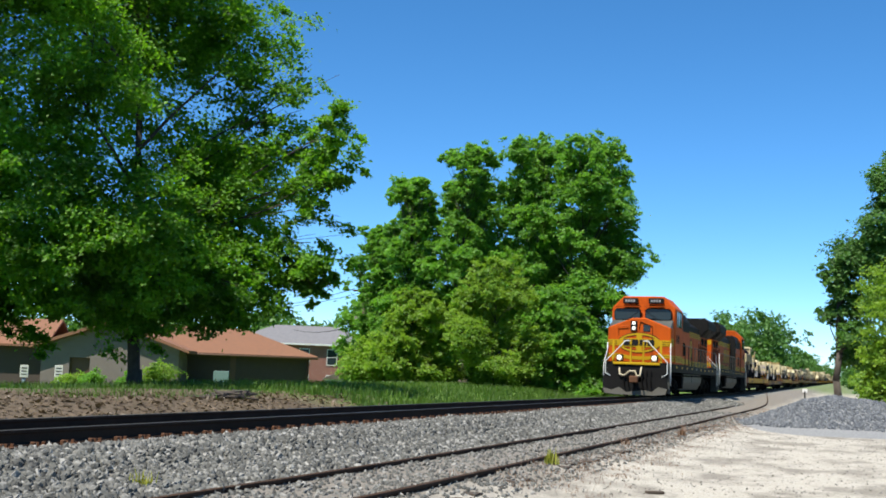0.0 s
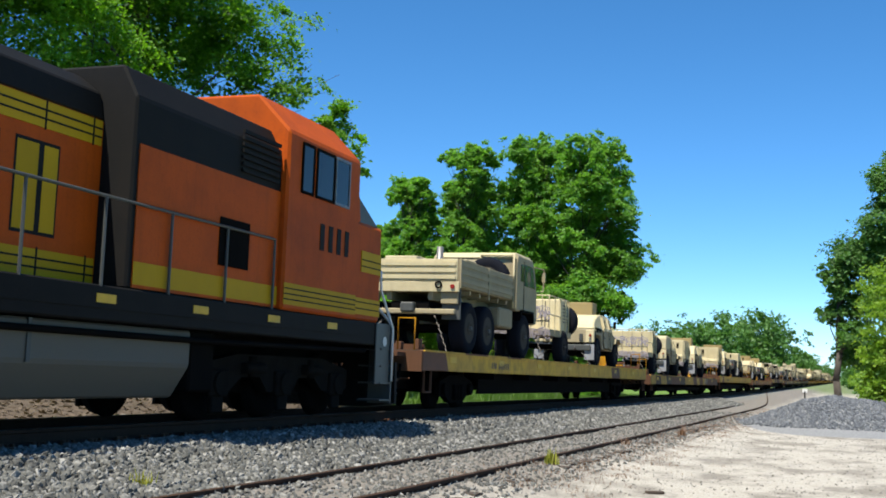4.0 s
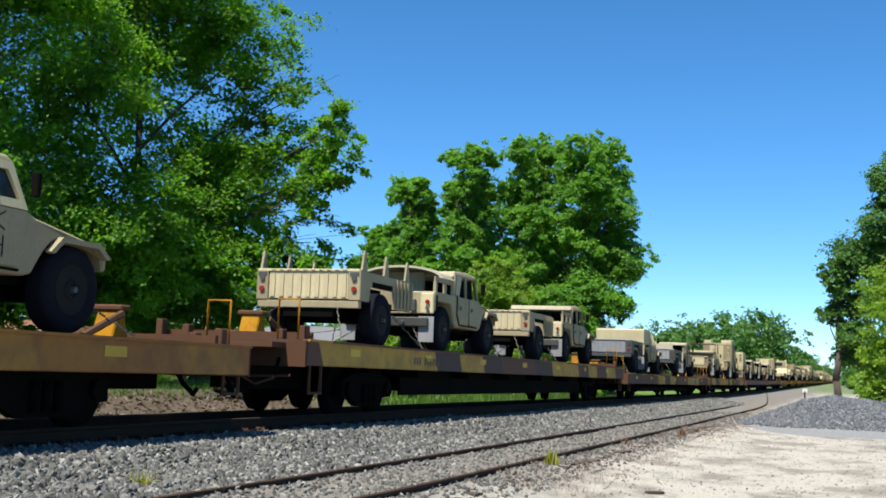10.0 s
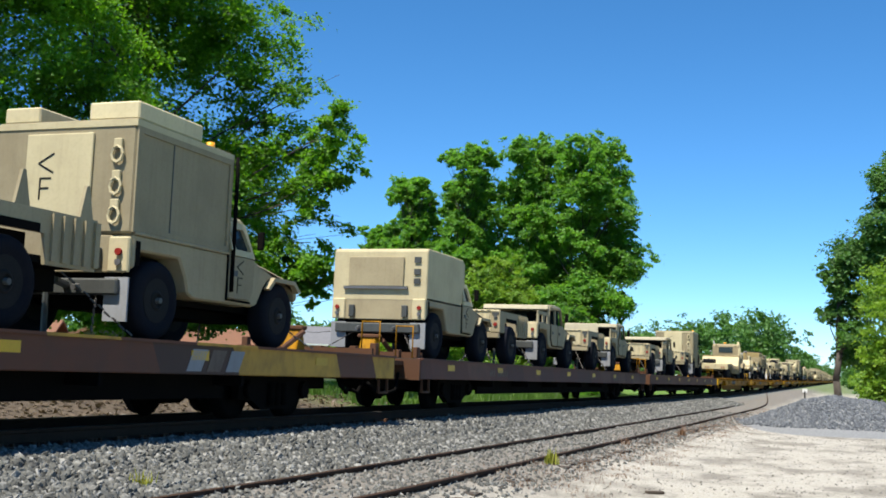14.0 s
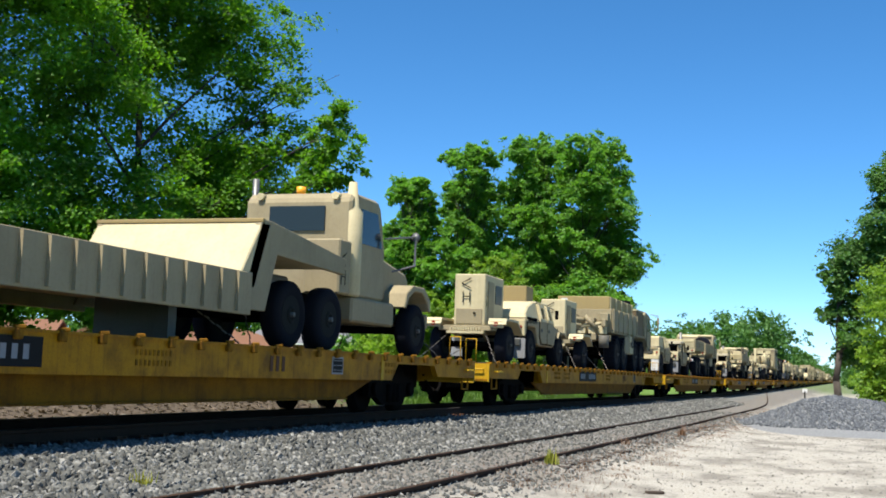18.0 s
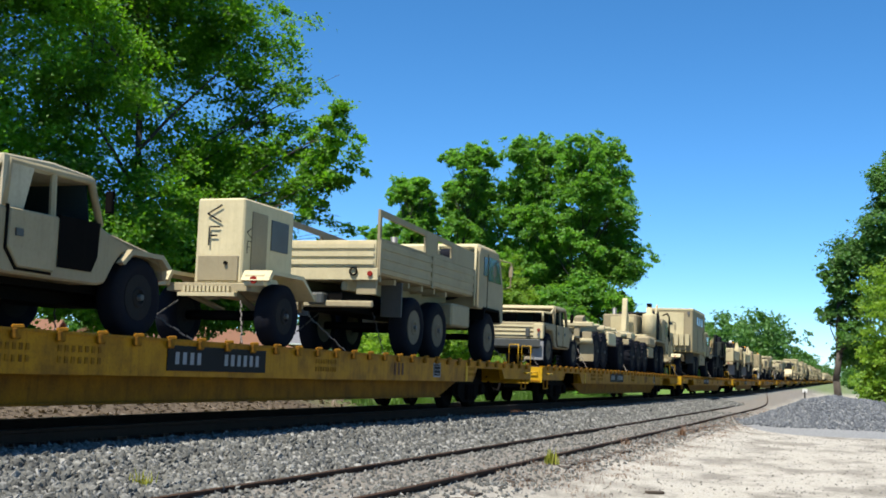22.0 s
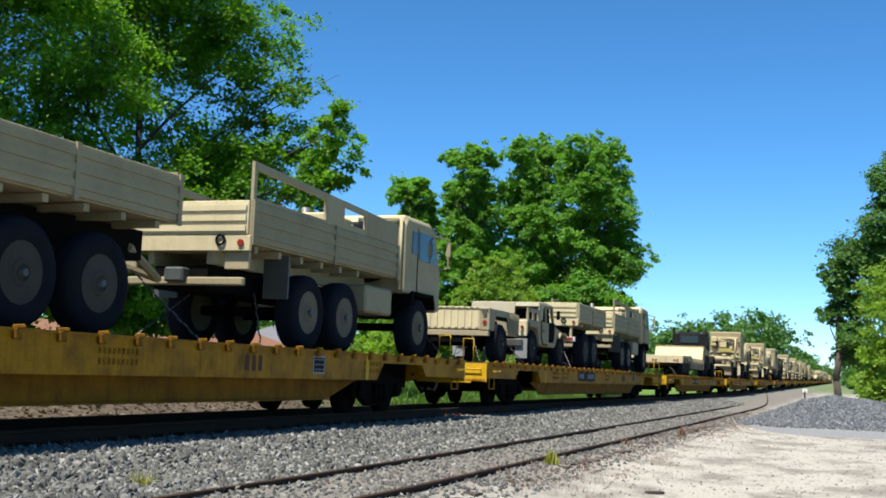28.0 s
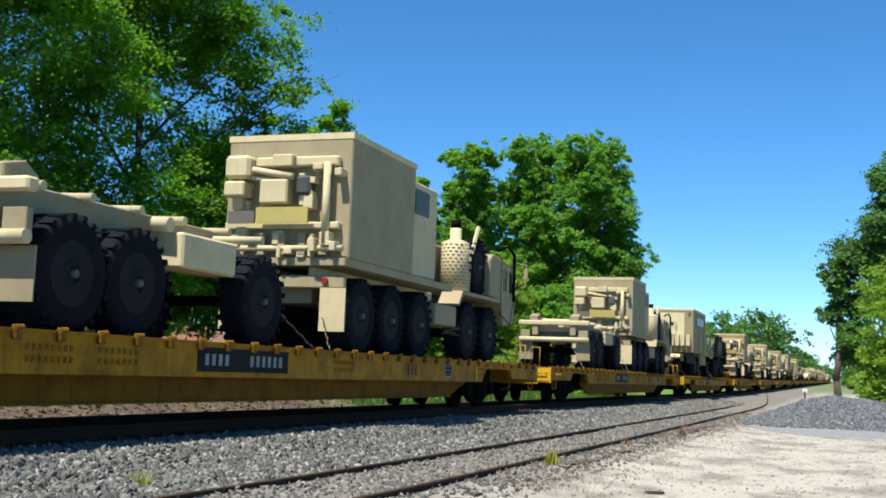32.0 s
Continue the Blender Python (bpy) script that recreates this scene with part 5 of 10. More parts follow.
def net_trailer(net=True, tall=0.98):
    t = thing("equipment_trailer", "tan box trailer with " + ("bundled pale nets and tube rails" if net else "louvred sides and tube rails"), "trailer", "equipment trailers on the train")
    a, b = (1.15, 2.05) if net else (0.25, 2.35)
    part("box_body", bx(-1.0, 1.0, a, b, 0.98, 0.98 + tall, 0.03), TAN_PALE_SUNLIT, t)
    if net:
        part("cabinet", bx(-0.7, 0.95, 2.06, 2.48, 0.98, 1.74, 0.02), GREYDARK, t, "dark engine cabinet")
        for k in range(4):
            part("panel_seam", bx(-0.85 + k * 0.45, -0.82 + k * 0.45, a - 0.012, a, 1.1, 0.9 + tall), GREYDARK, t)
    part("bed", bx(-1.03, 1.03, -0.35, 2.5, 0.78, 0.97), TAN, t)
    axle_pair(t, "hum", 1.5 if net else 1.25, 0.92)
    top = 0.98 + tall
    for x in (-1.02, -0.55, -0.1, 0.35, 0.8, 1.02):
        part("tube_rail", tb((x, -0.36, 0.8), (x, -0.36, top), 0.022, 6), TAN_PALE_SUNLIT, t)
    for z in (1.2, top):
        part("tube_rail", tb((-1.02, -0.36, z), (1.02, -0.36, z), 0.022, 6), TAN_PALE_SUNLIT, t)
    for s in (-1, 1):
        for z in (1.4, top):
            part("tube_rail", tb((s * 1.03, -0.36, z), (s * 1.03, 2.1 if net else 2.4, z), 0.02, 6), TAN_PALE_SUNLIT, t)
        for y in (0.3, 1.0, 1.7, 2.1 if net else 2.4):
            part("tube_rail", tb((s * 1.03, y, 0.8), (s * 1.03, y, top), 0.02, 6), TAN_PALE_SUNLIT, t)
    bm = bmesh.new()
    for k in range(6):
        box(bm, 1.0, 1.02, a + 0.3, a + 0.75, 1.25 + k * 0.1, 1.29 + k * 0.1)
    part("louvre", bm, GREYDARK, t)
    rng = random.Random(4)
    rows = ((1.62, 0.34, -0.40), (0.98, 0.26, -0.42)) if net else ((0.82, 0.2, -0.40),)
    for z, drop, d in rows:
        bm = bmesh.new()
        last = None
        for k in range(34):
            x = -1.05 + k * 2.1 / 33
            sag = 0.07 * math.sin(k * 0.9) + rng.uniform(-.03, .03)
            top_p = Vector((x, d, z + sag * 0.5))
            low_p = Vector((x + rng.uniform(-.05, .05), d - rng.uniform(0.0, 0.08), z - drop + sag))
            mid_p = top_p.lerp(low_p, 0.5) + Vector((rng.uniform(-.05, .05), -0.05, 0))
            pipe(bm, [top_p, mid_p, low_p], 0.012, 4)
            if last:
                for u, w in zip(last, (top_p, mid_p, low_p)):
                    tube(bm, u, w, 0.014, 4)
            last = (top_p, mid_p, low_p)
            for _ in range(5):
                q = top_p.lerp(low_p, rng.random())
                e = rng.uniform(0.018, 0.045)
                box(bm, q.x - e, q.x + e, q.y - 0.06, q.y - 0.045, q.z - e * 0.8, q.z + e * 0.8, taper=(e * 0.4, 0))
        tagged(part("camouflage_net", bm, NET, t, "pale draped camouflage netting"), kind="stuff")
    if not net:
        bm = bmesh.new()
        for k in range(7):
            box(bm, -0.35, 0.05, a - 0.014, a, 1.35 + k * 0.07, 1.38 + k * 0.07)
        part("rear_louvre", bm, GREYDARK, t)
        part("rear_panel", pr([(a - 0.02, 0.99), (a - 0.3, 0.99), (a - 0.3, 1.05), (a - 0.02, 1.2)], -0.98, 0.98, 'x'), TAN_PALE_SUNLIT, t)
    part("drawbar", pipe(bmesh.new(), [(-0.5, 2.4, 0.65), (-0.02, 3.7, 0.62), (0.02, 3.7, 0.62), (0.5, 2.4, 0.65)], 0.05, 6), GREYDARK, t)
    wheel(t, "hum", 0.7 if net else 0.55, 2.75 if net else 2.62, 1.35, turn=(0, 0, 78), name="spare_wheel")
    lashings(t, -0.2, 2.4, 0.7, 0.75)
    return t


def generator_trailer(letter="", wide=0.42):
    t = thing("generator_trailer", "tan generator set on a two-wheeled trailer with flat mudguards", "trailer", "generator trailers on the train")
    g = part("generator_box", bx(-wide, wide, 0.25, 1.95, 0.98, 2.33, 0.025), TAN_PALE_SUNLIT, t, "upright tan generator housing")
    part("access_door", bx(-wide + 0.06, wide - 0.06, 0.225, 0.25, 1.02, 1.42, 0.01), TAN, g)
    part("side_door", bx(wide, wide + 0.02, 0.5, 1.0, 1.1, 2.15, 0.005), TAN, g)
    part("side_grille", bx(wide, wide + 0.015, 1.15, 1.75, 1.6, 2.1), GREYDARK, g)
    lamp_disc(g, 0.15, 0.22, 1.3, 0.03, BLACK, "knob")
    if letter:
        mark(t, 0.22, -0.22, 1.62, 0.46, letter, 'y')
        mark(t, wide + 0.002, 0.35, 1.5, 0.3, letter)
    part("platform", bx(-0.75, 0.75, 0.0, 2.3, 0.84, 0.97, 0.01), TAN, t)
    bm = bmesh.new()
    for k in range(12):
        box(bm, -0.42 + 0.07 * k, -0.38 + 0.07 * k, -0.06, 0.0, 0.83, 0.92)
    box(bm, -0.5, 0.5, -0.08, 0.0, 0.76, 0.82)
    part("rear_step", bm, TAN_PALE_SUNLIT, t)
    for s in (-1, 1):
        part("mudguard", pr([(-0.1, 0.98), (0.0, 1.1), (1.0, 1.1), (1.45, 0.8), (1.45, 0.85), (1.02, 1.16), (-0.05, 1.16), (-0.16, 1.0)], s * 0.64, s * 1.12, 'x'), TAN_PALE_SUNLIT, t)
        part("rear_lamp_box", bx(s * 0.85 - 0.17, s * 0.85 + 0.17, -0.12, 0.0, 0.92, 1.1, 0.01), TAN_PALE_SUNLIT, t)
        lamp_disc(t, s * 0.85, -0.12, 1.01, 0.06, RED_LAMP)
    axle_pair(t, "hum", 0.6, 0.88)
    bm = bmesh.new()
    for s in (-1, 1):
        tube(bm, (s * 0.5, 2.2, 0.85), (0, 3.2, 0.75), 0.05, 6)
        tube(bm, (s * 0.45, 0.0, 0.84), (s * 0.3, 1.0, 0.6), 0.05, 6)
    tube(bm, (0, 2.6, 0.8), (0, 2.6, 0.03), 0.04, 6)
    part("drawbar", bm, TAN, t)
    lashings(t, 0.0, 2.2, 0.7, 0.7)
    return t


def ribbed_bed(t, L, z0, z1, w=1.2, mat=None):
    m = mat or TAN
    for s in (-1, 1):
        part("bed_side", bx(min(s * w, s * (w - 0.05)), max(s * w, s * (w - 0.05)), 0, L, z0, z1, 0.01), m, t)
        bm = bmesh.new()
        h = (z1 - z0)
        for k in (0.22, 0.52, 0.82):
            box(bm, min(s * w, s * (w + 0.022)), max(s * w, s * (w + 0.022)), 0.03, L - 0.03, z0 + h * k - 0.04, z0 + h * k + 0.05)
        for y in (0.0, L / 2 - 0.04, L - 0.08):
            box(bm, min(s * w, s * (w + 0.03)), max(s * w, s * (w + 0.03)), y, y + 0.08, z0 - 0.05, z1 + 0.01)
        part("side_rib", bm, m, t)
    part("bed_floor", bx(-w + 0.05, w - 0.05, 0.02, L, z0 - 0.02, z0 + 0.04), m, t)
    g = part("tailgate", bx(-w + 0.05, w - 0.05, -0.03, 0.02, z0 + 0.1, z1, 0.01), TAN_PALE_SUNLIT if m is TAN else m, t)
    bm = bmesh.new()
    for k in (0.3, 0.55, 0.8):
        box(bm, -w + 0.08, w - 0.08, -0.06, -0.031, z0 + (z1 - z0) * k - 0.03, z0 + (z1 - z0) * k + 0.05)
    part("tailgate_rib", bm, TAN_PALE_SUNLIT if m is TAN else m, g)
    part("headboard", bx(-w + 0.05, w - 0.05, L - 0.04, L, z0, z1 + 0.05), m, t)
    bm = bmesh.new()
    lathe(bm, ((-0.05, 0.05), (-0.075, 0.07), (-0.05, 0.09)), 12, 'y', (0.72, 0.0, z0 + 0.02), closed=False)
    part("tail_ring", bm, BLACK, t)
    part("rear_sill", bx(-w, w, -0.03, 0.03, z0 - 0.14, z0 + 0.09, 0.01), TAN_PALE_SUNLIT if m is TAN else m, t)
    for s in (-1, 1):
        lamp_disc(t, s * (w - 0.15), -0.03, z0 - 0.02, 0.05, RED_LAMP)


def cargo_truck(style="cargo", letter=""):
    """A cab-over six-wheeled truck; y = 0 is the tail of its bed or van."""
    words = {"cargo": "tan six-wheeled cab-over cargo truck with a ribbed drop-side bed", "bows": "tan six-wheeled cargo truck with bed stakes and an open cab roof", "van": "tan six-wheeled truck with a tall expandable van body"}
    t = thing("cargo_truck", words[style], "military truck", "cargo trucks on the train")
    off = 2.25 if style == "van" else 1.1 if style == "bows" else 0.0
    y_cab = 4.75 + off + {"bows": 0.3, "van": -0.3}.get(style, 0.0)
    if style == "van":
        v = part("van_body", bx(-1.24, 1.24, 0, 5.7, 1.45, 3.78, 0.04), TAN, t, "tall tan van body")
        part("roof_rail", bx(-1.26, 1.26, -0.02, 5.72, 3.68, 3.80, 0.01), TAN_PALE_SUNLIT, v)
        for y in (1.75, 2.8, 3.85):
            w = part("window", bx(1.24, 1.25, y, y + 0.75, 2.95, 3.42), GLASS, v, "dark screened window")
            part("window_frame", pipe(bmesh.new(), [(1.25, y, 2.95), (1.25, y + 0.75, 2.95), (1.25, y + 0.75, 3.42), (1.25, y, 3.42), (1.25, y, 2.95)], 0.014, 4), GREYDARK, w)
        h = part("hatch", bx(1.24, 1.258, 4.88, 5.62, 1.6, 2.68, 0.006), TAN, v, "small tan hatch in the van's side")
        part("hatch_seam", pipe(bmesh.new(), [(1.25, 4.87, 1.6), (1.25, 4.87, 2.7), (1.25, 5.63, 2.7)], 0.012, 4), BLACK, h)
        part("latch", bx(1.24, 1.28, 5.28, 5.33, 3.32, 3.56), TAN_PALE_SUNLIT, v)
        part("latch", bx(1.24, 1.27, 5.22, 5.36, 3.28, 3.32), GREYDARK, v)
        part("rub_rail", bx(-1.25, 1.25, 0.0, 5.0, 1.36, 1.45, 0.01), TAN_CRATE, v)
        part("rear_door", bx(-0.75, 0.75, -0.04, 0.0, 1.75, 3.55, 0.01), TAN_PALE_SUNLIT, v)
        part("door_window", bx(-0.08, 0.14, -0.055, -0.04, 2.85, 3.05), GLASS, v)
        bm = bmesh.new()
        for x in (-0.35, -0.05, 0.25, 0.55, 0.85):
            box(bm, x, x + 0.22, -0.22, -0.04, 1.72, 2.35)
        part("ladder_rack", bm, TAN_PALE_SUNLIT, v)
        for x in (-1.0, 1.0):
            part("corner_hook", bx(x - 0.06, x + 0.06, -0.06, 0.0, 3.45, 3.62), STEEL, v)
        for s in (-1, 1):
            k = part("skirt_box", bx(min(s * 0.5, s * 1.2), max(s * 0.5, s * 1.2), 3.78, 5.2, 0.72, 1.35, 0.02), TAN, t)
            part("box_seam", bx(min(s * 1.2, s * 1.206), max(s * 1.2, s * 1.206), 4.48, 4.495, 0.76, 1.31), GREYDARK, k)
            for y in (4.40, 4.54):
                part("box_latch", bx(min(s * 1.2, s * 1.22), max(s * 1.2, s * 1.22), y, y + 0.05, 0.98, 1.08), GREYDARK, k)
            part("battery_box", bx(min(s * 0.5, s * 1.12), max(s * 0.5, s * 1.12), 5.2, 5.54, 0.74, 1.12, 0.02), TAN, t)
        part("side_panel_seam", bx(1.24, 1.255, 2.4, 2.43, 1.5, 3.65), GREYDARK, v)
    else:
        ribbed_bed(t, y_cab - 0.4, 1.50, 2.10)
    if style == "bows":
        e = y_cab - 0.42
        for s in (-1, 1):
            x0, x1 = min(s * 1.15, s * 1.20), max(s * 1.15, s * 1.20)
            part("upper_side", ring_prism([(0.0, 2.10), (0.0, 2.68), (2.55, 2.60), (2.55, 2.10)], [(0.09, 2.15), (0.09, 2.56), (2.47, 2.49), (2.47, 2.15)], x0, x1), TAN, t, "slotted tan side board")
            part("upper_side", ring_prism([(2.552, 2.10), (2.552, 2.60), (4.2, 2.55), (4.2, 2.10)], [(3.2, 2.2), (3.2, 2.48), (4.12, 2.45), (4.12, 2.2)], x0, x1), TAN, t)
            part("upper_side", pr([(4.202, 2.10), (4.202, 2.55), (e, 2.5), (e, 2.10)], x0, x1, 'x', bevel=0.008), TAN, t)
        part("stowed_crate", bx(0.2, 0.9, 3.2, 4.2, 1.54, 2.4, 0.03), TAN_PALE_SUNLIT, t, "pale crate in the bed")
        part("tool_roll", tb((-0.7, 2.9, 1.75), (0.9, 3.0, 1.8), 0.2, 10), BLACK, t)
    elif style == "cargo":
        part("stowed_crate", bx(-0.9, -0.1, 0.7, 1.7, 1.54, 2.25, 0.02), TAN_PALE_SUNLIT, t, "pale crate in the bed")
        part("stowed_crate", bx(0.0, 0.7, 2.0, 2.8, 1.54, 2.3, 0.02), TAN, t, "tan crate in the bed")
    part("chassis", bx(-0.45, 0.45, 0.1, y_cab + 1.9, 0.80, 1.15), BLACK, t)
    if style != "van":
        bm = bmesh.new()
        for s in (-1, 1):
            box(bm, s * 0.5 - 0.06, s * 0.5 + 0.06, 0.06, y_cab - 0.5, 1.18, 1.46, 0.01)
            box(bm, s * 0.95 - 0.2, s * 0.95 + 0.2, 0.05, 0.12, 1.1, 1.36, 0.01)
        part("bed_subframe", bm, TAN, t, "tan rails under the bed")
        for k in range(6):
            part("cross_bearer", bx(-1.1, 1.1, 0.3 + k * 0.75, 0.4 + k * 0.75, 1.36, 1.46), TAN, t)
        part("rear_bumper", bx(-1.1, 1.1, -0.02, 0.08, 0.86, 0.98, 0.02), TAN, t)
        part("tow_hitch", bx(-0.16, 0.16, -0.12, 0.1, 0.9, 1.12, 0.03), GREYDARK, t)
        part("spring_pack", pr([(off + 0.3, 1.0), (off + 1.0, 1.12), (off + 1.7, 1.0), (off + 2.4, 1.12), (off + 3.1, 1.0), (off + 3.1, 0.94), (off + 0.3, 0.94)], 0.55, 0.68, 'x'), BLACK, t)
    rear = 1.62 if style == "van" else 1.0 + off
    for y in (rear, rear + 1.42, y_cab + 1.0):
        axle_pair(t, "truck_tan" if style == "bows" else "truck", y, 0.98)
    for s in (-1, 1):
        part("mudguard", bx(s * 0.98 - 0.22, s * 0.98 + 0.22, rear - 0.88, rear - 0.84, 0.75, 1.42, 0.01), GREYDARK, t)
        part("tank_box", bx(min(s * 0.55, s * 1.15), max(s * 0.55, s * 1.15), off + 3.3, off + 4.55, 0.75, 1.25, 0.04), TAN, t)
        part("front_mudguard", pr([(y_cab + 0.3, 1.0), (y_cab + 0.4, 1.3), (y_cab + 1.65, 1.3), (y_cab + 1.75, 1.0), (y_cab + 1.67, 1.0), (y_cab + 1.55, 1.24), (y_cab + 0.5, 1.24), (y_cab + 0.37, 1.0)], s * 0.8, s * 1.22, 'x'), BLACK, t)
    c = part("cab", pr([(y_cab, 1.25), (y_cab, 2.55), (y_cab + 0.12, 2.72), (y_cab + 1.55, 2.72), (y_cab + 1.78, 2.55), (y_cab + 2.08, 1.85), (y_cab + 2.1, 1.0), (y_cab + 1.85, 0.95), (y_cab + 1.75, 1.25)], -1.18, 1.18, 'x', bevel=0.03), TAN, t)
    part("cab_roof", pr([(y_cab - 0.02, 2.62), (y_cab + 0.1, 2.78), (y_cab + 1.56, 2.78), (y_cab + 1.8, 2.62)], -1.12, 1.12, 'x', bevel=0.03), TAN_PALE_SUNLIT, c)
    for s in (-1, 1):
        part("door_window", pr([(y_cab + 0.78, 1.95), (y_cab + 0.78, 2.52), (y_cab + 1.56, 2.52), (y_cab + 1.82, 1.95)], s * 1.175, s * 1.195, 'x'), TEAL_GLASS, c, "cab side window")
        part("rear_side_window", bx(min(s * 1.175, s * 1.195), max(s * 1.175, s * 1.195), y_cab + 0.38, y_cab + 0.66, 2.05, 2.5), GLASS, c)
        bm = bmesh.new()
        pipe(bm, [(s * 1.182, y_cab + 0.7, 2.6), (s * 1.182, y_cab + 0.7, 1.3), (s * 1.182, y_cab + 1.72, 1.3)], 0.012, 4)
        part("door_seam", bm, BLACK, c)
        bm = bmesh.new()
        pipe(bm, [(s * 1.2, y_cab + 1.7, 2.55), (s * 1.4, y_cab + 1.95, 2.5), (s * 1.4, y_cab + 1.95, 1.9), (s * 1.2, y_cab + 1.95, 1.85)], 0.018, 5)
        box(bm, s * 1.4 - 0.045, s * 1.4 + 0.045, y_cab + 1.93, y_cab + 1.98, 2.15, 2.42)
        part("mirror", bm, TAN, c)
    bm = bmesh.new()
    tube(bm, (-0.9, y_cab - 0.22, 1.2), (-0.9, y_cab - 0.22, 2.9), 0.09, 10)
    part("exhaust_stack", bm, STEEL, t)
    if style == "van":
        wheel(t, "truck", 0.55, y_cab - 0.34, 2.16, turn=(0, 0, 82), name="spare_wheel")
        bm = bmesh.new()
        pipe(bm, [(1.16, y_cab - 0.9, 2.7), (1.16, y_cab - 0.62, 1.85), (1.16, y_cab - 0.1, 1.85), (1.16, y_cab - 0.1, 1.4), (1.16, y_cab - 0.62, 1.4), (1.16, y_cab - 0.62, 1.85)], 0.03, 6)
        pipe(bm, [(1.16, y_cab - 0.95, 2.68), (1.16, y_cab + 0.1, 2.7)], 0.03, 6)
        part("hoist_frame", bm, TAN_PALE_SUNLIT, t, "pale spare wheel hoist frame")
        bm = bmesh.new()
        for k in range(5):
            pipe(bm, [(1.17, y_cab - 0.7 + k * 0.05, 1.82), (1.2, y_cab - 0.45 + k * 0.04, 2.0 + 0.03 * k), (1.18, y_cab - 0.2 + k * 0.03, 2.02 - 0.04 * k), (1.16, y_cab - 0.3, 1.86)], 0.012, 4)
        tagged(part("rope_coil", bm, TAN_PALE_SUNLIT, t, "pale coiled rope"), kind="stuff")
        part("winch", bx(0.2, 1.05, y_cab - 0.75, y_cab - 0.2, 1.15, 1.7, 0.04), GREYDARK, t)
    else:
        wheel(t, "truck", 0.45, y_cab - 0.18, 2.02, turn=(0, 0, 90), name="spare_wheel")
    bm = bmesh.new()
    pipe(bm, [(1.1, y_cab - 0.05, 1.3), (1.1, y_cab - 0.05, 2.7), (0.2, y_cab - 0.05, 2.7), (0.2, y_cab - 0.05, 1.3)], 0.035, 6)
    part("spare_frame", bm, TAN_PALE_SUNLIT, t)
    if letter:
        mark(t, 1.2, y_cab + 0.9, 1.4, 0.42, letter)
    lashings(t, off + 0.2, y_cab + 2.0, 0.8, 0.85)
    return t


def bed_trailer():
    t = thing("drop_side_trailer", "tan four-wheeled drop-side trailer with ribbed sides", "trailer", "drop-side trailers on the train")
    ribbed_bed(t, 4.3, 1.52, 2.12)
    part("chassis", bx(-0.45, 0.45, 0.05, 4.6, 1.05, 1.45), BLACK, t)
    for y in (1.45, 2.80):
        axle_pair(t, "truck", y, 0.98)
    for k in range(6):
        part("cross_bearer", bx(-1.1, 1.1, 0.3 + k * 0.72, 0.4 + k * 0.72, 1.40, 1.49), TAN, t)
    part("rear_beam", bx(-1.1, 1.1, -0.05, 0.06, 0.88, 1.02, 0.01), WHITE, t, "red and white striped rear beam")
    bm = bmesh.new()
    for x in (-0.9, -0.3, 0.3, 0.9):
        box(bm, x - 0.14, x + 0.14, -0.058, -0.052, 0.90, 1.0)
    part("red_stripe", bm, RED_LAMP, t)
    bm = bmesh.new()
    for s in (-1, 1):
        tube(bm, (s * 0.95, 0.02, 1.0), (s * 0.95, 0.1, 1.5), 0.05, 6)
        tube(bm, (s * 0.45, 4.3, 1.2), (0, 5.7, 0.9), 0.06, 6)
    part("drawbar", bm, TAN, t)
    lashings(t, 0.1, 4.3, 0.8, 0.9)
    return t


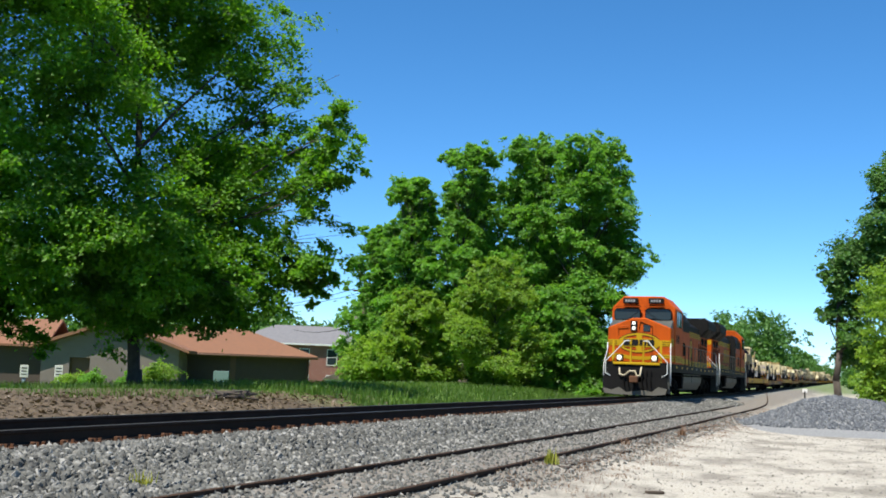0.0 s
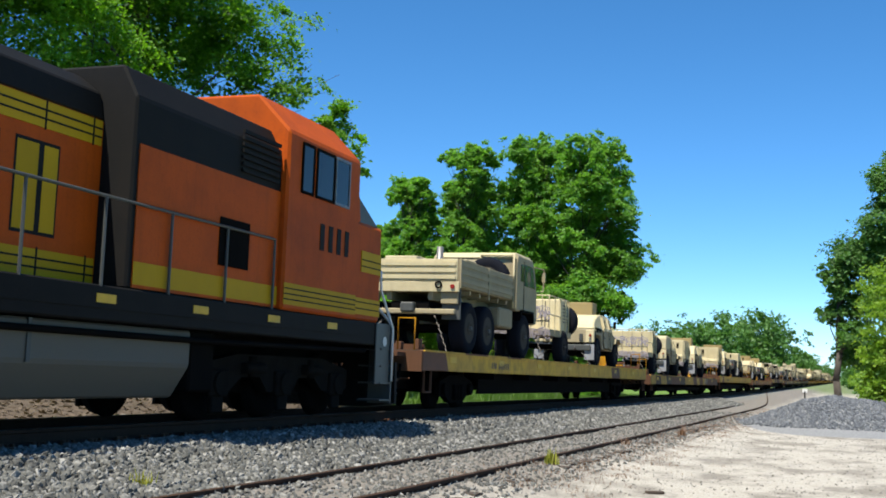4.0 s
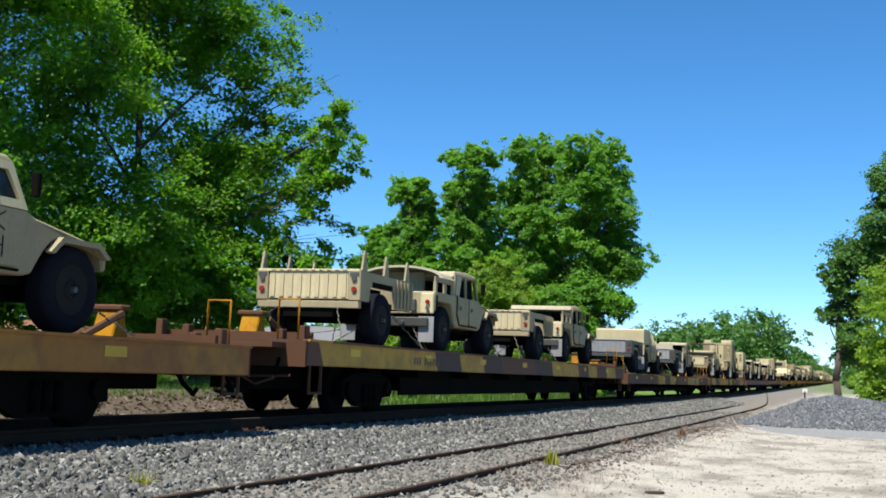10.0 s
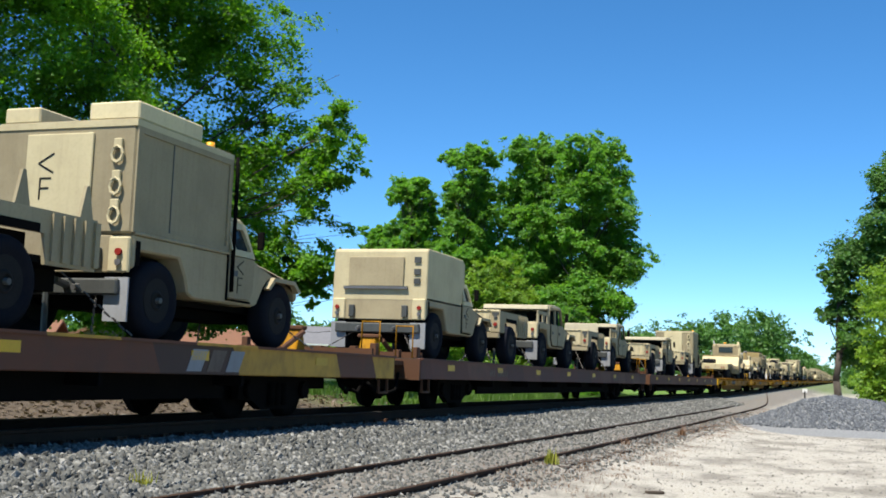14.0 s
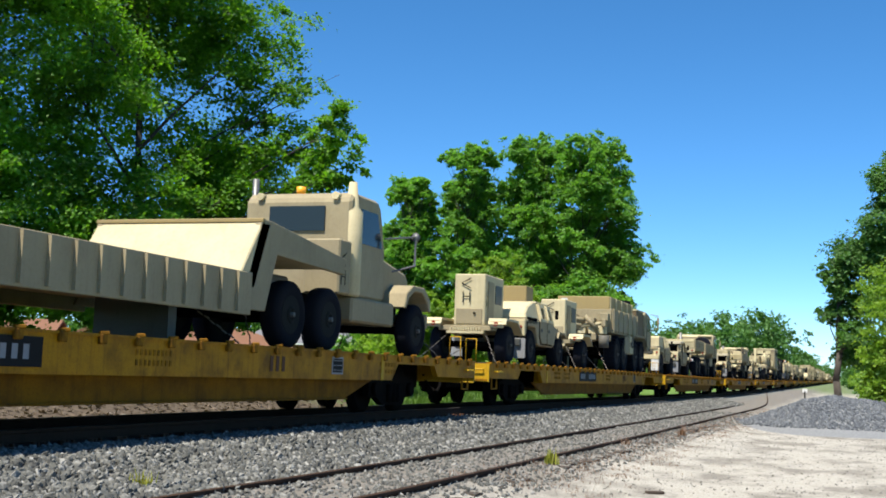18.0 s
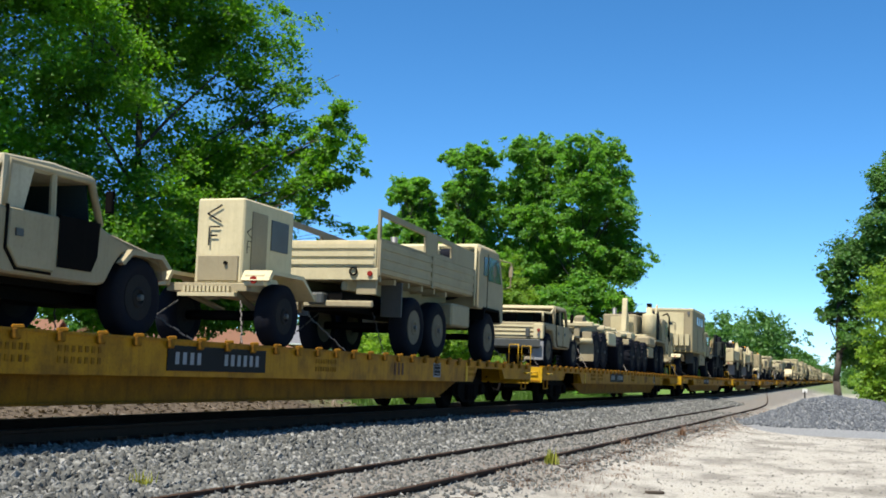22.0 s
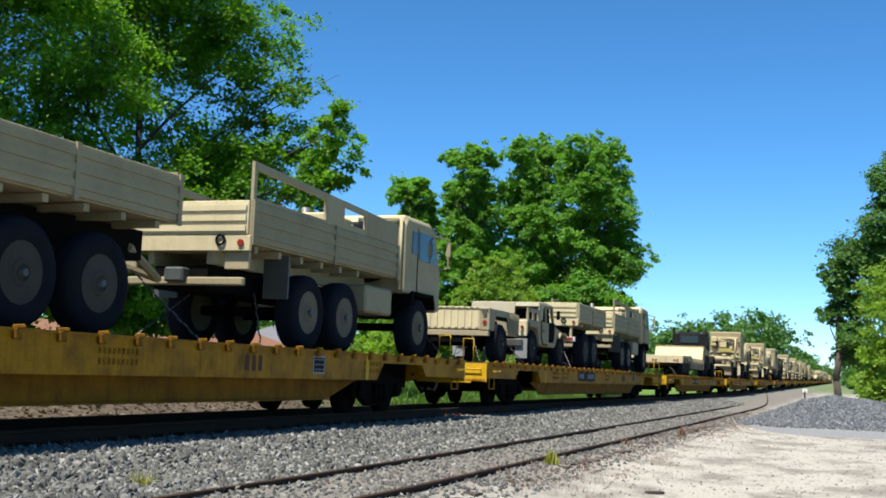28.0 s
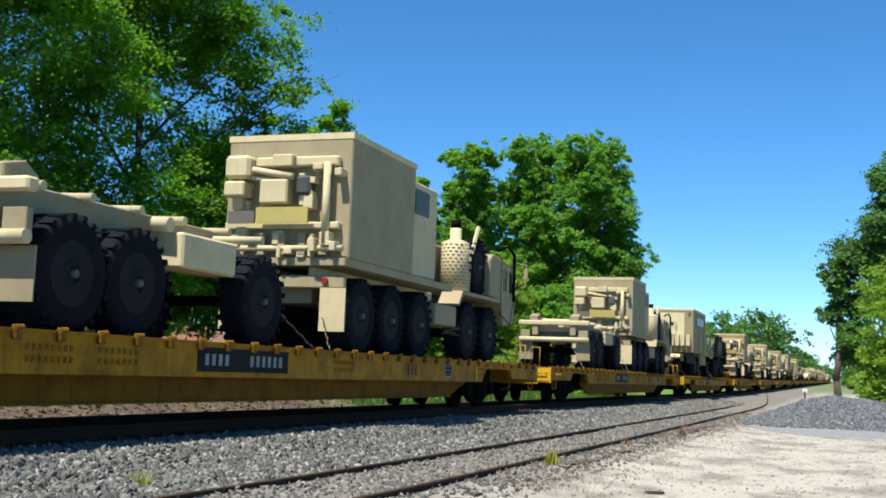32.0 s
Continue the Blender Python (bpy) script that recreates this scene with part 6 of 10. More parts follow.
# ------------------------------------------------------------------ heavy eight- and ten-wheeled trucks
def heavy_cab(t, y, mat, glass=None, w=1.2, long=1.75):
    """Low flat-nosed cab whose nose ends at y."""
    c = part("cab", pr([(y - long, 1.6), (y - long, 2.5), (y - long + 0.2, 2.64), (y - 0.5, 2.53), (y - 0.28, 2.43), (y - 0.02, 1.85), (y, 1.25), (y - 0.15, 1.0), (y - 0.95, 0.95), (y - 1.4, 1.55)], -w, w, 'x', bevel=0.03), mat, t)
    for s in (-1, 1):
        part("door_window", pr([(y - 1.12, 1.82), (y - 1.12, 2.34), (y - 0.78, 2.32), (y - 0.78, 1.82)], s * (w - 0.005), s * (w + 0.015), 'x'), glass or TEAL_GLASS, c, "cab side window")
        part("quarter_window", pr([(y - 0.66, 1.8), (y - 0.66, 2.32), (y - 0.42, 2.32), (y - 0.2, 1.8)], s * (w - 0.005), s * (w + 0.015), 'x'), GLASS, c)
        part("window_post", bx(min(s * w, s * (w + 0.03)), max(s * w, s * (w + 0.03)), y - 0.76, y - 0.69, 1.7, 2.42), TAN_PALE_SUNLIT if mat is TAN else mat, c)
        part("rear_post", bx(min(s * w, s * (w + 0.03)), max(s * w, s * (w + 0.03)), y - 1.25, y - 1.2, 1.5, 2.42), TAN_PALE_SUNLIT if mat is TAN else mat, c)
        part("step", bx(min(s * 0.8, s * 1.1), max(s * 0.8, s * 1.1), y - 0.9, y - 0.5, 0.55, 0.62), BLACK, c)
        bm = bmesh.new()
        pipe(bm, [(s * (w + 0.003), y - 1.25, 2.6), (s * (w + 0.003), y - 1.25, 1.2), (s * (w + 0.003), y - 0.4, 1.0), (s * (w + 0.003), y - 0.12, 1.6)], 0.012, 4)
        part("door_seam", bm, BLACK, c)
        bm = bmesh.new()
        pipe(bm, [(s * w, y - 0.3, 2.6), (s * (w + 0.3), y - 0.05, 2.55), (s * (w + 0.3), y - 0.05, 2.0), (s * w, y - 0.1, 1.9)], 0.018, 5)
        box(bm, s * (w + 0.3) - 0.05, s * (w + 0.3) + 0.05, y - 0.07, y - 0.02, 2.2, 2.46)
        part("mirror", bm, mat, c)
    part("windscreen", pr([(y - 0.26, 2.43), (y - 0.02, 1.88), (y + 0.005, 1.88), (y - 0.24, 2.45)], -w + 0.1, w - 0.1, 'x'), GLASS, c)
    return c


def heavy_truck(style, mat=None):
    """Eight or ten wheels; y = 0 is the tail. Styles: crate, wrecker, dark, hook, container."""
    m = mat or TAN
    words = {"crate": "tan eight-wheeled heavy cargo truck with a brown crate in its bed", "wrecker": "tan eight-wheeled wrecker with a folded crane on its tail", "dark": "dark green eight-wheeled heavy truck with a service body",
             "hook": "bare tan ten-wheeled hook-lift truck with a raised hook arm", "container": "tan ten-wheeled load-handling truck carrying a tall equipment container"}
    t = thing("heavy_truck", words[style], "military truck", "heavy trucks on the train")
    ten = style in ("hook", "container")
    L = 10.1 if ten else 9.0
    ys = (0.75, 2.2, 3.75, 6.9, 8.5) if ten else (1.2, 2.7, 5.15, 6.65)
    for y in ys:
        axle_pair(t, "lug", y, 0.98)
    part("chassis", bx(-0.45, 0.45, 0.2, L - 0.9, 0.85, 1.25), m if ten else BLACK, t)
    cab = heavy_cab(t, L + (0.5 if ten else 0.0), m, long=2.2 if ten else 1.75)
    if style == "crate":
        mark(cab, 1.202, L - 1.15, 1.5, 0.42, "F")
    for s in (-1, 1):
        a = (ys[-2] - 0.85, ys[-1] + 0.72)
        part("front_mudguard", pr([(a[0], 1.2), (a[0] + 0.25, 1.48), (a[1] - 0.1, 1.48), (a[1], 1.3), (a[1], 1.38), (a[1] - 0.08, 1.56), (a[0] + 0.2, 1.56), (a[0] - 0.08, 1.25)], s * 0.75, s * 1.24, 'x'), m, t)
        part("side_box", bx(min(s * 0.55, s * 1.2), max(s * 0.55, s * 1.2), ys[-2] - 2.4 if not ten else ys[2] + 0.85, ys[-2] - 0.95, 0.72, 1.4 if not ten else 1.17, 0.03), m, t)
        if style in ("wrecker", "container"):
            part("mud_flap", bx(s * 0.98 - 0.24, s * 0.98 + 0.24, ys[0] - 0.82, ys[0] - 0.79, 0.35, 1.1), FLAP if style != "container" else TAN_PALE_SUNLIT, t)
        lamp_disc(t, s * 0.8, -0.02, 1.22, 0.06, RED_LAMP)
    part("rear_beam", bx(-1.15, 1.15, 0.0, 0.12, 1.1, 1.32, 0.02), m, t)
    # engine cover, air cleaner and spare behind the cab
    y = L - 1.85
    if ten:
        bm = bmesh.new()
        cx, cy = 0.86, 6.72
        lathe(bm, ((1.58, 0.24), (1.6, 0.32), (2.68, 0.32), (2.72, 0.24), (2.76, 0.13), (3.02, 0.13), (3.04, 0.05)), 20, 'z', (cx, cy, 0))
        ac = part("air_cleaner", bm, TAN_PALE_SUNLIT, t, "perforated round air cleaner")
        bm = bmesh.new()
        for k in range(13):
            for j in range(16):
                a = 2 * math.pi * (j + 0.5 * (k % 2)) / 16
                b0 = len(bm.verts)
                box(bm, 0.312, 0.326, -0.034, 0.034, 1.66 + k * 0.08, 1.677 + k * 0.08)
                bm.verts.ensure_lookup_table()
                for v in bm.verts[b0:]:
                    v.co = Matrix.Rotation(a, 4, 'Z') @ v.co + Vector((cx, cy, 0))
        tagged(part("vent_slots", bm, GREYDARK, ac), kind="stuff")
        part("intake_cap", tb((cx, cy, 3.03), (cx, cy, 3.2), 0.12, 10), BLACK, ac)
        part("engine_cover", bx(-1.1, 0.42, 5.95, 7.9, 1.5, 2.66, 0.05), m, t)
        part("cover_door", bx(-0.75, 0.3, 5.925, 5.95, 1.65, 2.55, 0.01), TAN_PALE_SUNLIT, t)
        part("slanted_stay", tb((1.02, 7.42, 2.5), (1.02, 7.9, 3.2), 0.055, 6), TAN_PALE_SUNLIT, t)
        part("exhaust_stay", tb((1.0, 7.3, 1.55), (1.0, 7.4, 2.6), 0.05, 6), TAN_PALE_SUNLIT, t)
        part("roof_gear", bx(-0.9, 0.7, 8.5, 9.9, 2.78, 2.92, 0.05), OLIVE, t, "dark gear on the cab roof")
        part("black_pipe", pipe(bmesh.new(), [(1.1, 9.2, 2.8), (1.2, 9.9, 2.95), (1.25, 10.3, 2.8), (1.25, 10.35, 1.6)], 0.035, 6), BLACK, t)
    elif style == "crate":
        part("brown_crate", bx(-1.14, 1.14, 5.5, y + 0.02, 1.5, 2.56, 0.02), BROWN_CRATE, t, "brown crate behind the cab")
        part("crate_lid", bx(-1.16, 1.16, 5.48, y + 0.04, 2.56, 2.63, 0.01), TAN_PALE_SUNLIT, t)
    elif style != "dark":
        bm = bmesh.new()
        lathe(bm, ((1.6, 0.26), (1.62, 0.3), (2.55, 0.3), (2.6, 0.22), (2.85, 0.12), (2.95, 0.12)), 18, 'z', (0.85, y - 1.05, 0))
        part("air_cleaner", bm, TAN_PALE_SUNLIT, t, "perforated round air cleaner")
        part("engine_cover", bx(-1.1, 0.45, y - 1.9, y - 0.6, 1.5, 2.5, 0.05), m, t)
    else:
        part("engine_cover", bx(-1.1, 0.6, y - 1.7, y - 0.75, 1.5, 2.1, 0.05), m, t)
        part("grey_locker", bx(0.62, 1.14, y - 1.75, y - 1.0, 1.58, 2.0, 0.02), OLIVE_GREY, t)
        part("spare_bracket", bx(0.62, 1.16, y - 0.98, y - 0.9, 1.5, 2.5, 0.02), OLIVE_GREY, t)
        part("white_mirror", lathe(bmesh.new(), ((L - 0.02, 0.02), (L, 0.13), (L + 0.02, 0.02)), 12, 'y', (1.5, 0, 2.62)), WHITE, t, "round white mirror")
        bm = bmesh.new()
        pipe(bm, [(0.7, y - 1.2, 2.3), (0.7, y - 1.2, 2.95), (0.75, y - 1.0, 3.0), (0.8, y + 0.2, 2.95)], 0.05, 6)
        part("boom_pipe", bm, m, t)
    if style in ("hook", "container", "dark"):
        wheel(t, "lug", 0.85, y - 0.28, 2.25, name="spare_wheel")
    else:
        wheel(t, "lug", 0.1, y - 1.1, 2.78, turn=(0, 90, 0), name="spare_wheel")
    bm = bmesh.new()
    tube(bm, (-0.95, y - 0.4, 1.4), (-0.95, y - 0.4, 3.05), 0.1, 10)
    part("exhaust_stack", bm, STEEL if style != "dark" else m, t)
    if style == "crate":
        for s in (-1, 1):
            part("bed_side", bx(min(s * 1.2, s * 1.14), max(s * 1.2, s * 1.14), 0.2, 5.4, 1.5, 2.3, 0.02), m, t)
            bm = bmesh.new()
            for k in range(6):
                box(bm, min(s * 1.2, s * 1.235), max(s * 1.2, s * 1.235), 0.25 + k * 1.0, 0.33 + k * 1.0, 1.45, 2.32)
            part("bed_stake", bm, m, t)
        part("bed_floor", bx(-1.14, 1.14, 0.2, 5.4, 1.42, 1.55), m, t)
        part("tailgate", bx(-1.14, 1.14, 0.15, 0.2, 1.5, 2.28, 0.01), m, t)
        bm = bmesh.new()
        for x in (-0.9, -0.45, 0.1, 0.5, 0.85):
            box(bm, x - 0.15, x + 0.15, -0.1 - 0.1 * random.random(), 0.15, 1.35, 1.5 + 0.3 * random.random(), 0.02)
        tube(bm, (-0.8, -0.15, 1.5), (0.9, -0.1, 1.75), 0.07, 8)
        part("stowed_gear", bm, TAN_PALE_SUNLIT, t)
        cr = part("crate", bx(-0.98, 1.0, 0.5, 5.2, 1.56, 2.78, 0.02), TAN_CRATE, t, "sand-brown plywood crate in the bed")
        for k in range(5):
            part("crate_cleat", bx(1.0, 1.03, 0.55 + k * 1.13, 0.68 + k * 1.13, 1.58, 2.77), TAN_PALE_SUNLIT, cr)
        part("crate_label", bx(-0.85, -0.6, 0.485, 0.5, 2.5, 2.7), WHITE, cr, "white paper label")
        bm = bmesh.new()
        rg = random.Random(31)
        for k in range(26):
            x, z = rg.uniform(-1.0, 1.0), rg.uniform(0.95, 2.0)
            w, h = rg.uniform(0.05, 0.16), rg.uniform(0.05, 0.16)
            box(bm, x - w, x + w, -0.12 - rg.uniform(0.0, 0.2), 0.16, z - h, z + h, 0.015)
        tube(bm, (-1.0, -0.22, 2.02), (0.25, -0.2, 1.84), 0.09, 10)
        tube(bm, (-1.0, -0.2, 1.78), (0.1, -0.18, 1.66), 0.07, 10)
        tube(bm, (0.25, -0.3, 2.0), (0.7, -0.2, 1.5), 0.08, 8)
        part("crane_gear", bm, TAN, t, "folded crane arms and fittings on the tail")
        part("crane_head", bx(-1.12, -0.55, -0.3, 0.15, 1.9, 2.34, 0.05), TAN_PALE_SUNLIT, t)
        part("tail_drum", tb((0.95, -0.22, 0.85), (0.95, -0.22, 1.3), 0.18, 12), TANK_GREY, t, "grey tail drum")
        for k, (a, b) in enumerate(((3.55, 4.0), (4.05, 4.4), (3.6, 4.35))):
            part("side_can", bx(1.0, 1.24, a, b, (1.2, 1.05, 0.74)[k], (1.44, 1.4, 1.0)[k], 0.02), TAN_PALE_SUNLIT if k != 1 else GREYDARK, t)
    elif style == "wrecker":
        for s in (-1, 1):
            part("side_locker", bx(min(s * 0.6, s * 1.2), max(s * 0.6, s * 1.2), 0.5, 4.7, 1.45, 2.2, 0.03), m, t)
            part("locker_panel", bx(min(s * 1.2, s * 1.215), max(s * 1.2, s * 1.215), 0.9, 2.2, 1.5, 2.1), TAN_PALE_SUNLIT, t)
            part("locker_panel", bx(min(s * 1.2, s * 1.215), max(s * 1.2, s * 1.215), 2.5, 4.3, 1.5, 2.1), TAN_PALE_SUNLIT, t)
            part("tail_locker", bx(min(s * 0.55, s * 1.18), max(s * 0.55, s * 1.18), 0.0, 0.5, 1.35, 2.35, 0.04), TAN_PALE_SUNLIT, t)
            part("beacon", tb((s * 1.1, 0.3, 2.35), (s * 1.1, 0.3, 2.75), 0.03, 6), STEEL, t)
            part("beacon_lamp", tb((s * 1.1, 0.3, 2.72), (s * 1.1, 0.3, 2.84), 0.06, 8), AMBER, t, "amber beacon")
        crane = part("crane_column", tb((0, 1.6, 1.4), (0, 1.6, 2.5), 0.35, 14), m, t)
        part("crane_boom", pr([(-0.3, 2.15), (4.2, 2.5), (4.2, 2.75), (-0.3, 2.45)], -0.22, 0.22, 'x', bevel=0.02), TAN_PALE_SUNLIT, crane, "folded crane boom")
        bm = bmesh.new()
        tube(bm, (-0.95, -0.25, 1.55), (0.35, -0.1, 2.15), 0.13, 10)
        tube(bm, (0.35, -0.1, 2.15), (0.1, 0.1, 1.3), 0.1, 8)
        tube(bm, (-0.3, -0.1, 1.0), (0.5, -0.15, 1.5), 0.09, 8)
        for x in (-0.45, 0.0, 0.45):
            box(bm, x - 0.11, x + 0.11, -0.15, 0.1, 1.0, 1.45, 0.02)
        part("recovery_gear", bm, TAN_PALE_SUNLIT, t, "winch and towing gear")
    elif style == "dark":
        part("flat_bed", bx(-1.2, 1.2, 0.35, 6.3, 1.42, 1.54, 0.02), m, t)
        part("drum_box", bx(-1.05, 0.5, 0.45, 1.6, 1.54, 2.45, 0.06), m, t)
        part("winch_drum", tb((-0.9, 0.42, 2.2), (0.7, 0.42, 2.2), 0.2, 12), BLACK, t)
        for x, y0, z1 in ((0.95, 1.5, 2.45), (0.95, 2.0, 2.52), (-0.95, 1.75, 2.5)):
            part("post", bx(x - 0.06, x + 0.06, y0, y0 + 0.1, 1.54, z1, 0.01), GREYDARK if y0 > 1.6 else TAN_CRATE, t)
        body = part("service_body", bx(-1.1, 1.1, 2.15, 4.15, 1.54, 2.42, 0.03), m, t)
        part("body_panel", bx(1.1, 1.115, 2.35, 4.0, 1.66, 2.32, 0.005), m, body)
        part("tail_light_box", bx(0.62, 1.1, -0.05, 0.35, 1.62, 2.02, 0.05), GREYDARK, t, "grey box with a red lamp")
        part("fender", pr([(-0.1, 1.2), (0.0, 1.42), (2.9, 1.42), (3.3, 1.2), (3.3, 1.26), (2.95, 1.49), (-0.05, 1.49), (-0.16, 1.25)], 0.6, 1.22, 'x'), OLIVE_GREY, t)
        lamp_disc(t, 0.86, -0.07, 1.84, 0.09, RED_LAMP)
        part("work_lamp", tb((1.0, 0.5, 1.75), (1.0, 0.42, 1.72), 0.09, 10), STEEL, t)
        rngd = random.Random(12)
        for k in range(9):
            x0, y0 = rngd.uniform(-1.0, 0.75), rngd.uniform(0.3, 1.7)
            w, h = rngd.uniform(0.15, 0.4), rngd.uniform(0.2, 0.75)
            part("stowed_tool", bx(x0, x0 + w, y0, y0 + w, 1.54, 1.56 + h, 0.02), (m, GREYDARK, BLACK)[k % 3], t)
        part("hose", pipe(bmesh.new(), [(0.9, 0.5, 1.6), (1.05, 0.8, 2.0), (0.95, 1.2, 1.8), (1.05, 1.5, 2.2), (0.9, 1.9, 1.6)], 0.035, 6), BLACK, t)
        part("tool_box", bx(-0.95, -0.15, -0.05, 0.5, 1.75, 2.2, 0.02), TANK_GREY, t, "grey tool box")
        part("white_tarp", pr([(0.42, 2.4), (0.5, 2.68), (1.1, 2.72), (1.1, 2.46)], -0.5, 0.75, 'x', bevel=0.02), WHITE, t, "folded white cover")
        part("beacon", tb((0.3, 0.4, 2.3), (0.3, 0.4, 3.1), 0.025, 6), BLACK, t)
        part("beacon_lamp", tb((0.3, 0.4, 3.05), (0.3, 0.4, 3.18), 0.06, 8), AMBER, t, "amber beacon")
        bm = bmesh.new()
        pipe(bm, [(-0.95, -0.1, 1.0), (-0.9, 0.0, 2.9), (-0.6, 0.0, 2.95)], 0.06, 6)
        part("hoist", bm, GREYDARK, t)
    else:
        for s in (-1, 1):
            part("lift_rail", bx(s * 0.5 - 0.09, s * 0.5 + 0.09, 0.1, 6.0, 1.28, 1.48, 0.02), TAN_PALE_SUNLIT, t)
        if style == "hook":
            part("lift_arm", pr([(4.95, 1.5), (5.8, 1.5), (5.76, 2.45), (5.66, 2.6), (5.5, 2.42), (5.44, 3.1), (5.46, 3.26), (5.36, 3.34), (5.28, 3.28), (5.24, 3.0), (5.06, 2.1)], -0.11, 0.11, 'x', bevel=0.015), TAN_PALE_SUNLIT, t, "raised hook arm")
            bm = bmesh.new()
            for s in (-1, 1):
                tube(bm, (s * 0.7, 0.2, 1.5), (s * 0.7, 3.4, 1.62), 0.11, 10)
                tube(bm, (s * 0.3, 0.4, 1.6), (s * 0.3, 4.8, 1.75), 0.08, 8)
                box(bm, s * 0.8 - 0.2, s * 0.8 + 0.2, 1.4, 2.3, 1.4, 1.62, 0.02)
            part("lift_cylinder", bm, TAN_PALE_SUNLIT, t)
            part("wide_guard", bx(0.62, 1.26, 4.5, 6.0, 1.2, 1.64, 0.09), m, t)
            part("top_tray", bx(0.3, 1.0, 5.0, 5.9, 1.64, 1.72, 0.02), TAN_PALE_SUNLIT, t)
        else:
            c = part("container", bx(-1.22, 1.22, 0.0, 3.1, 1.62, 3.82, 0.025), TAN, t, "tall tan equipment container")
            part("container_frame", bx(-1.235, 1.235, -0.01, 3.11, 3.72, 3.83), TAN_PALE_SUNLIT, c)
            part("base_frame", bx(-1.2, 1.2, -0.1, 5.6, 1.48, 1.62, 0.01), m, t)
            u = part("second_cabinet", bx(-1.15, 1.1, 3.2, 4.75, 1.64, 3.55, 0.03), TAN_PALE_SUNLIT, t, "narrower equipment cabinet")
            part("cabinet_vent", bx(1.1, 1.12, 3.4, 4.2, 2.9, 3.4), GREYDARK, u)
            # gear hung on the container's tail
            bm = bmesh.new()
            box(bm, -1.12, -0.62, -0.34, 0.0, 3.0, 3.42, 0.06)
            box(bm, -0.6, 1.02, -0.16, 0.0, 3.22, 3.4, 0.03)
            box(bm, -0.2, 0.2, -0.3, 0.0, 3.2, 3.42, 0.02)
            box(bm, -1.1, -0.7, -0.36, 0.0, 2.68, 2.95, 0.03)
            box(bm, -0.42, 0.12, -0.3, 0.0, 2.55, 2.98, 0.03)
            box(bm, -1.16, 1.06, -0.14, 0.0, 2.12, 2.24, 0.02)
            tube(bm, (-0.58, -0.26, 3.16), (0.2, -0.24, 3.02), 0.06, 10)
            tube(bm, (-0.58, -0.2, 3.02), (0.1, -0.2, 2.94), 0.045, 8)
            tube(bm, (0.82, -0.16, 1.85), (0.82, -0.16, 3.28), 0.07, 10)
            tube(bm, (-1.15, -0.12, 1.78), (1.15, -0.12, 1.78), 0.055, 8)
            rg = random.Random(77)
            for k in range(34):
                x, z = rg.uniform(-1.1, 1.05), rg.choice((rg.uniform(1.7, 2.1), rg.uniform(2.5, 3.3)))
                w, h = rg.uniform(0.03, 0.1), rg.uniform(0.03, 0.12)
                box(bm, x - w, x + w, -0.1 - rg.uniform(0, 0.16), 0.0, z - h, z + h, 0.01)
            part("hung_gear", bm, TAN_PALE_SUNLIT, c, "hydraulic gear on the tail")
            part("pump", bx(0.25, 0.55, -0.26, -0.02, 2.7, 3.05, 0.05), GREYDARK, c)
            part("yellow_plate", bx(-0.45, 0.55, -0.32, -0.28, 2.2, 2.48), painted("worn_yellow_plate", (0.38, 0.3192, 0.0912), (0.228, 0.19, 0.0912), 0.4, 0.6), c)
            part("grey_plate", bx(-1.0, -0.48, -0.32, -0.28, 2.2, 2.42), TANK_GREY, c)
            bm = bmesh.new()
            for k in range(5):
                box(bm, -0.9 + k * 0.4, -0.75 + k * 0.4, -0.15, 0.0, 1.66, 2.05, 0.01)
            part("tail_bracket", bm, m, c)
    lashings(t, 0.2, L - 0.3, 0.85, 0.95)
    return t


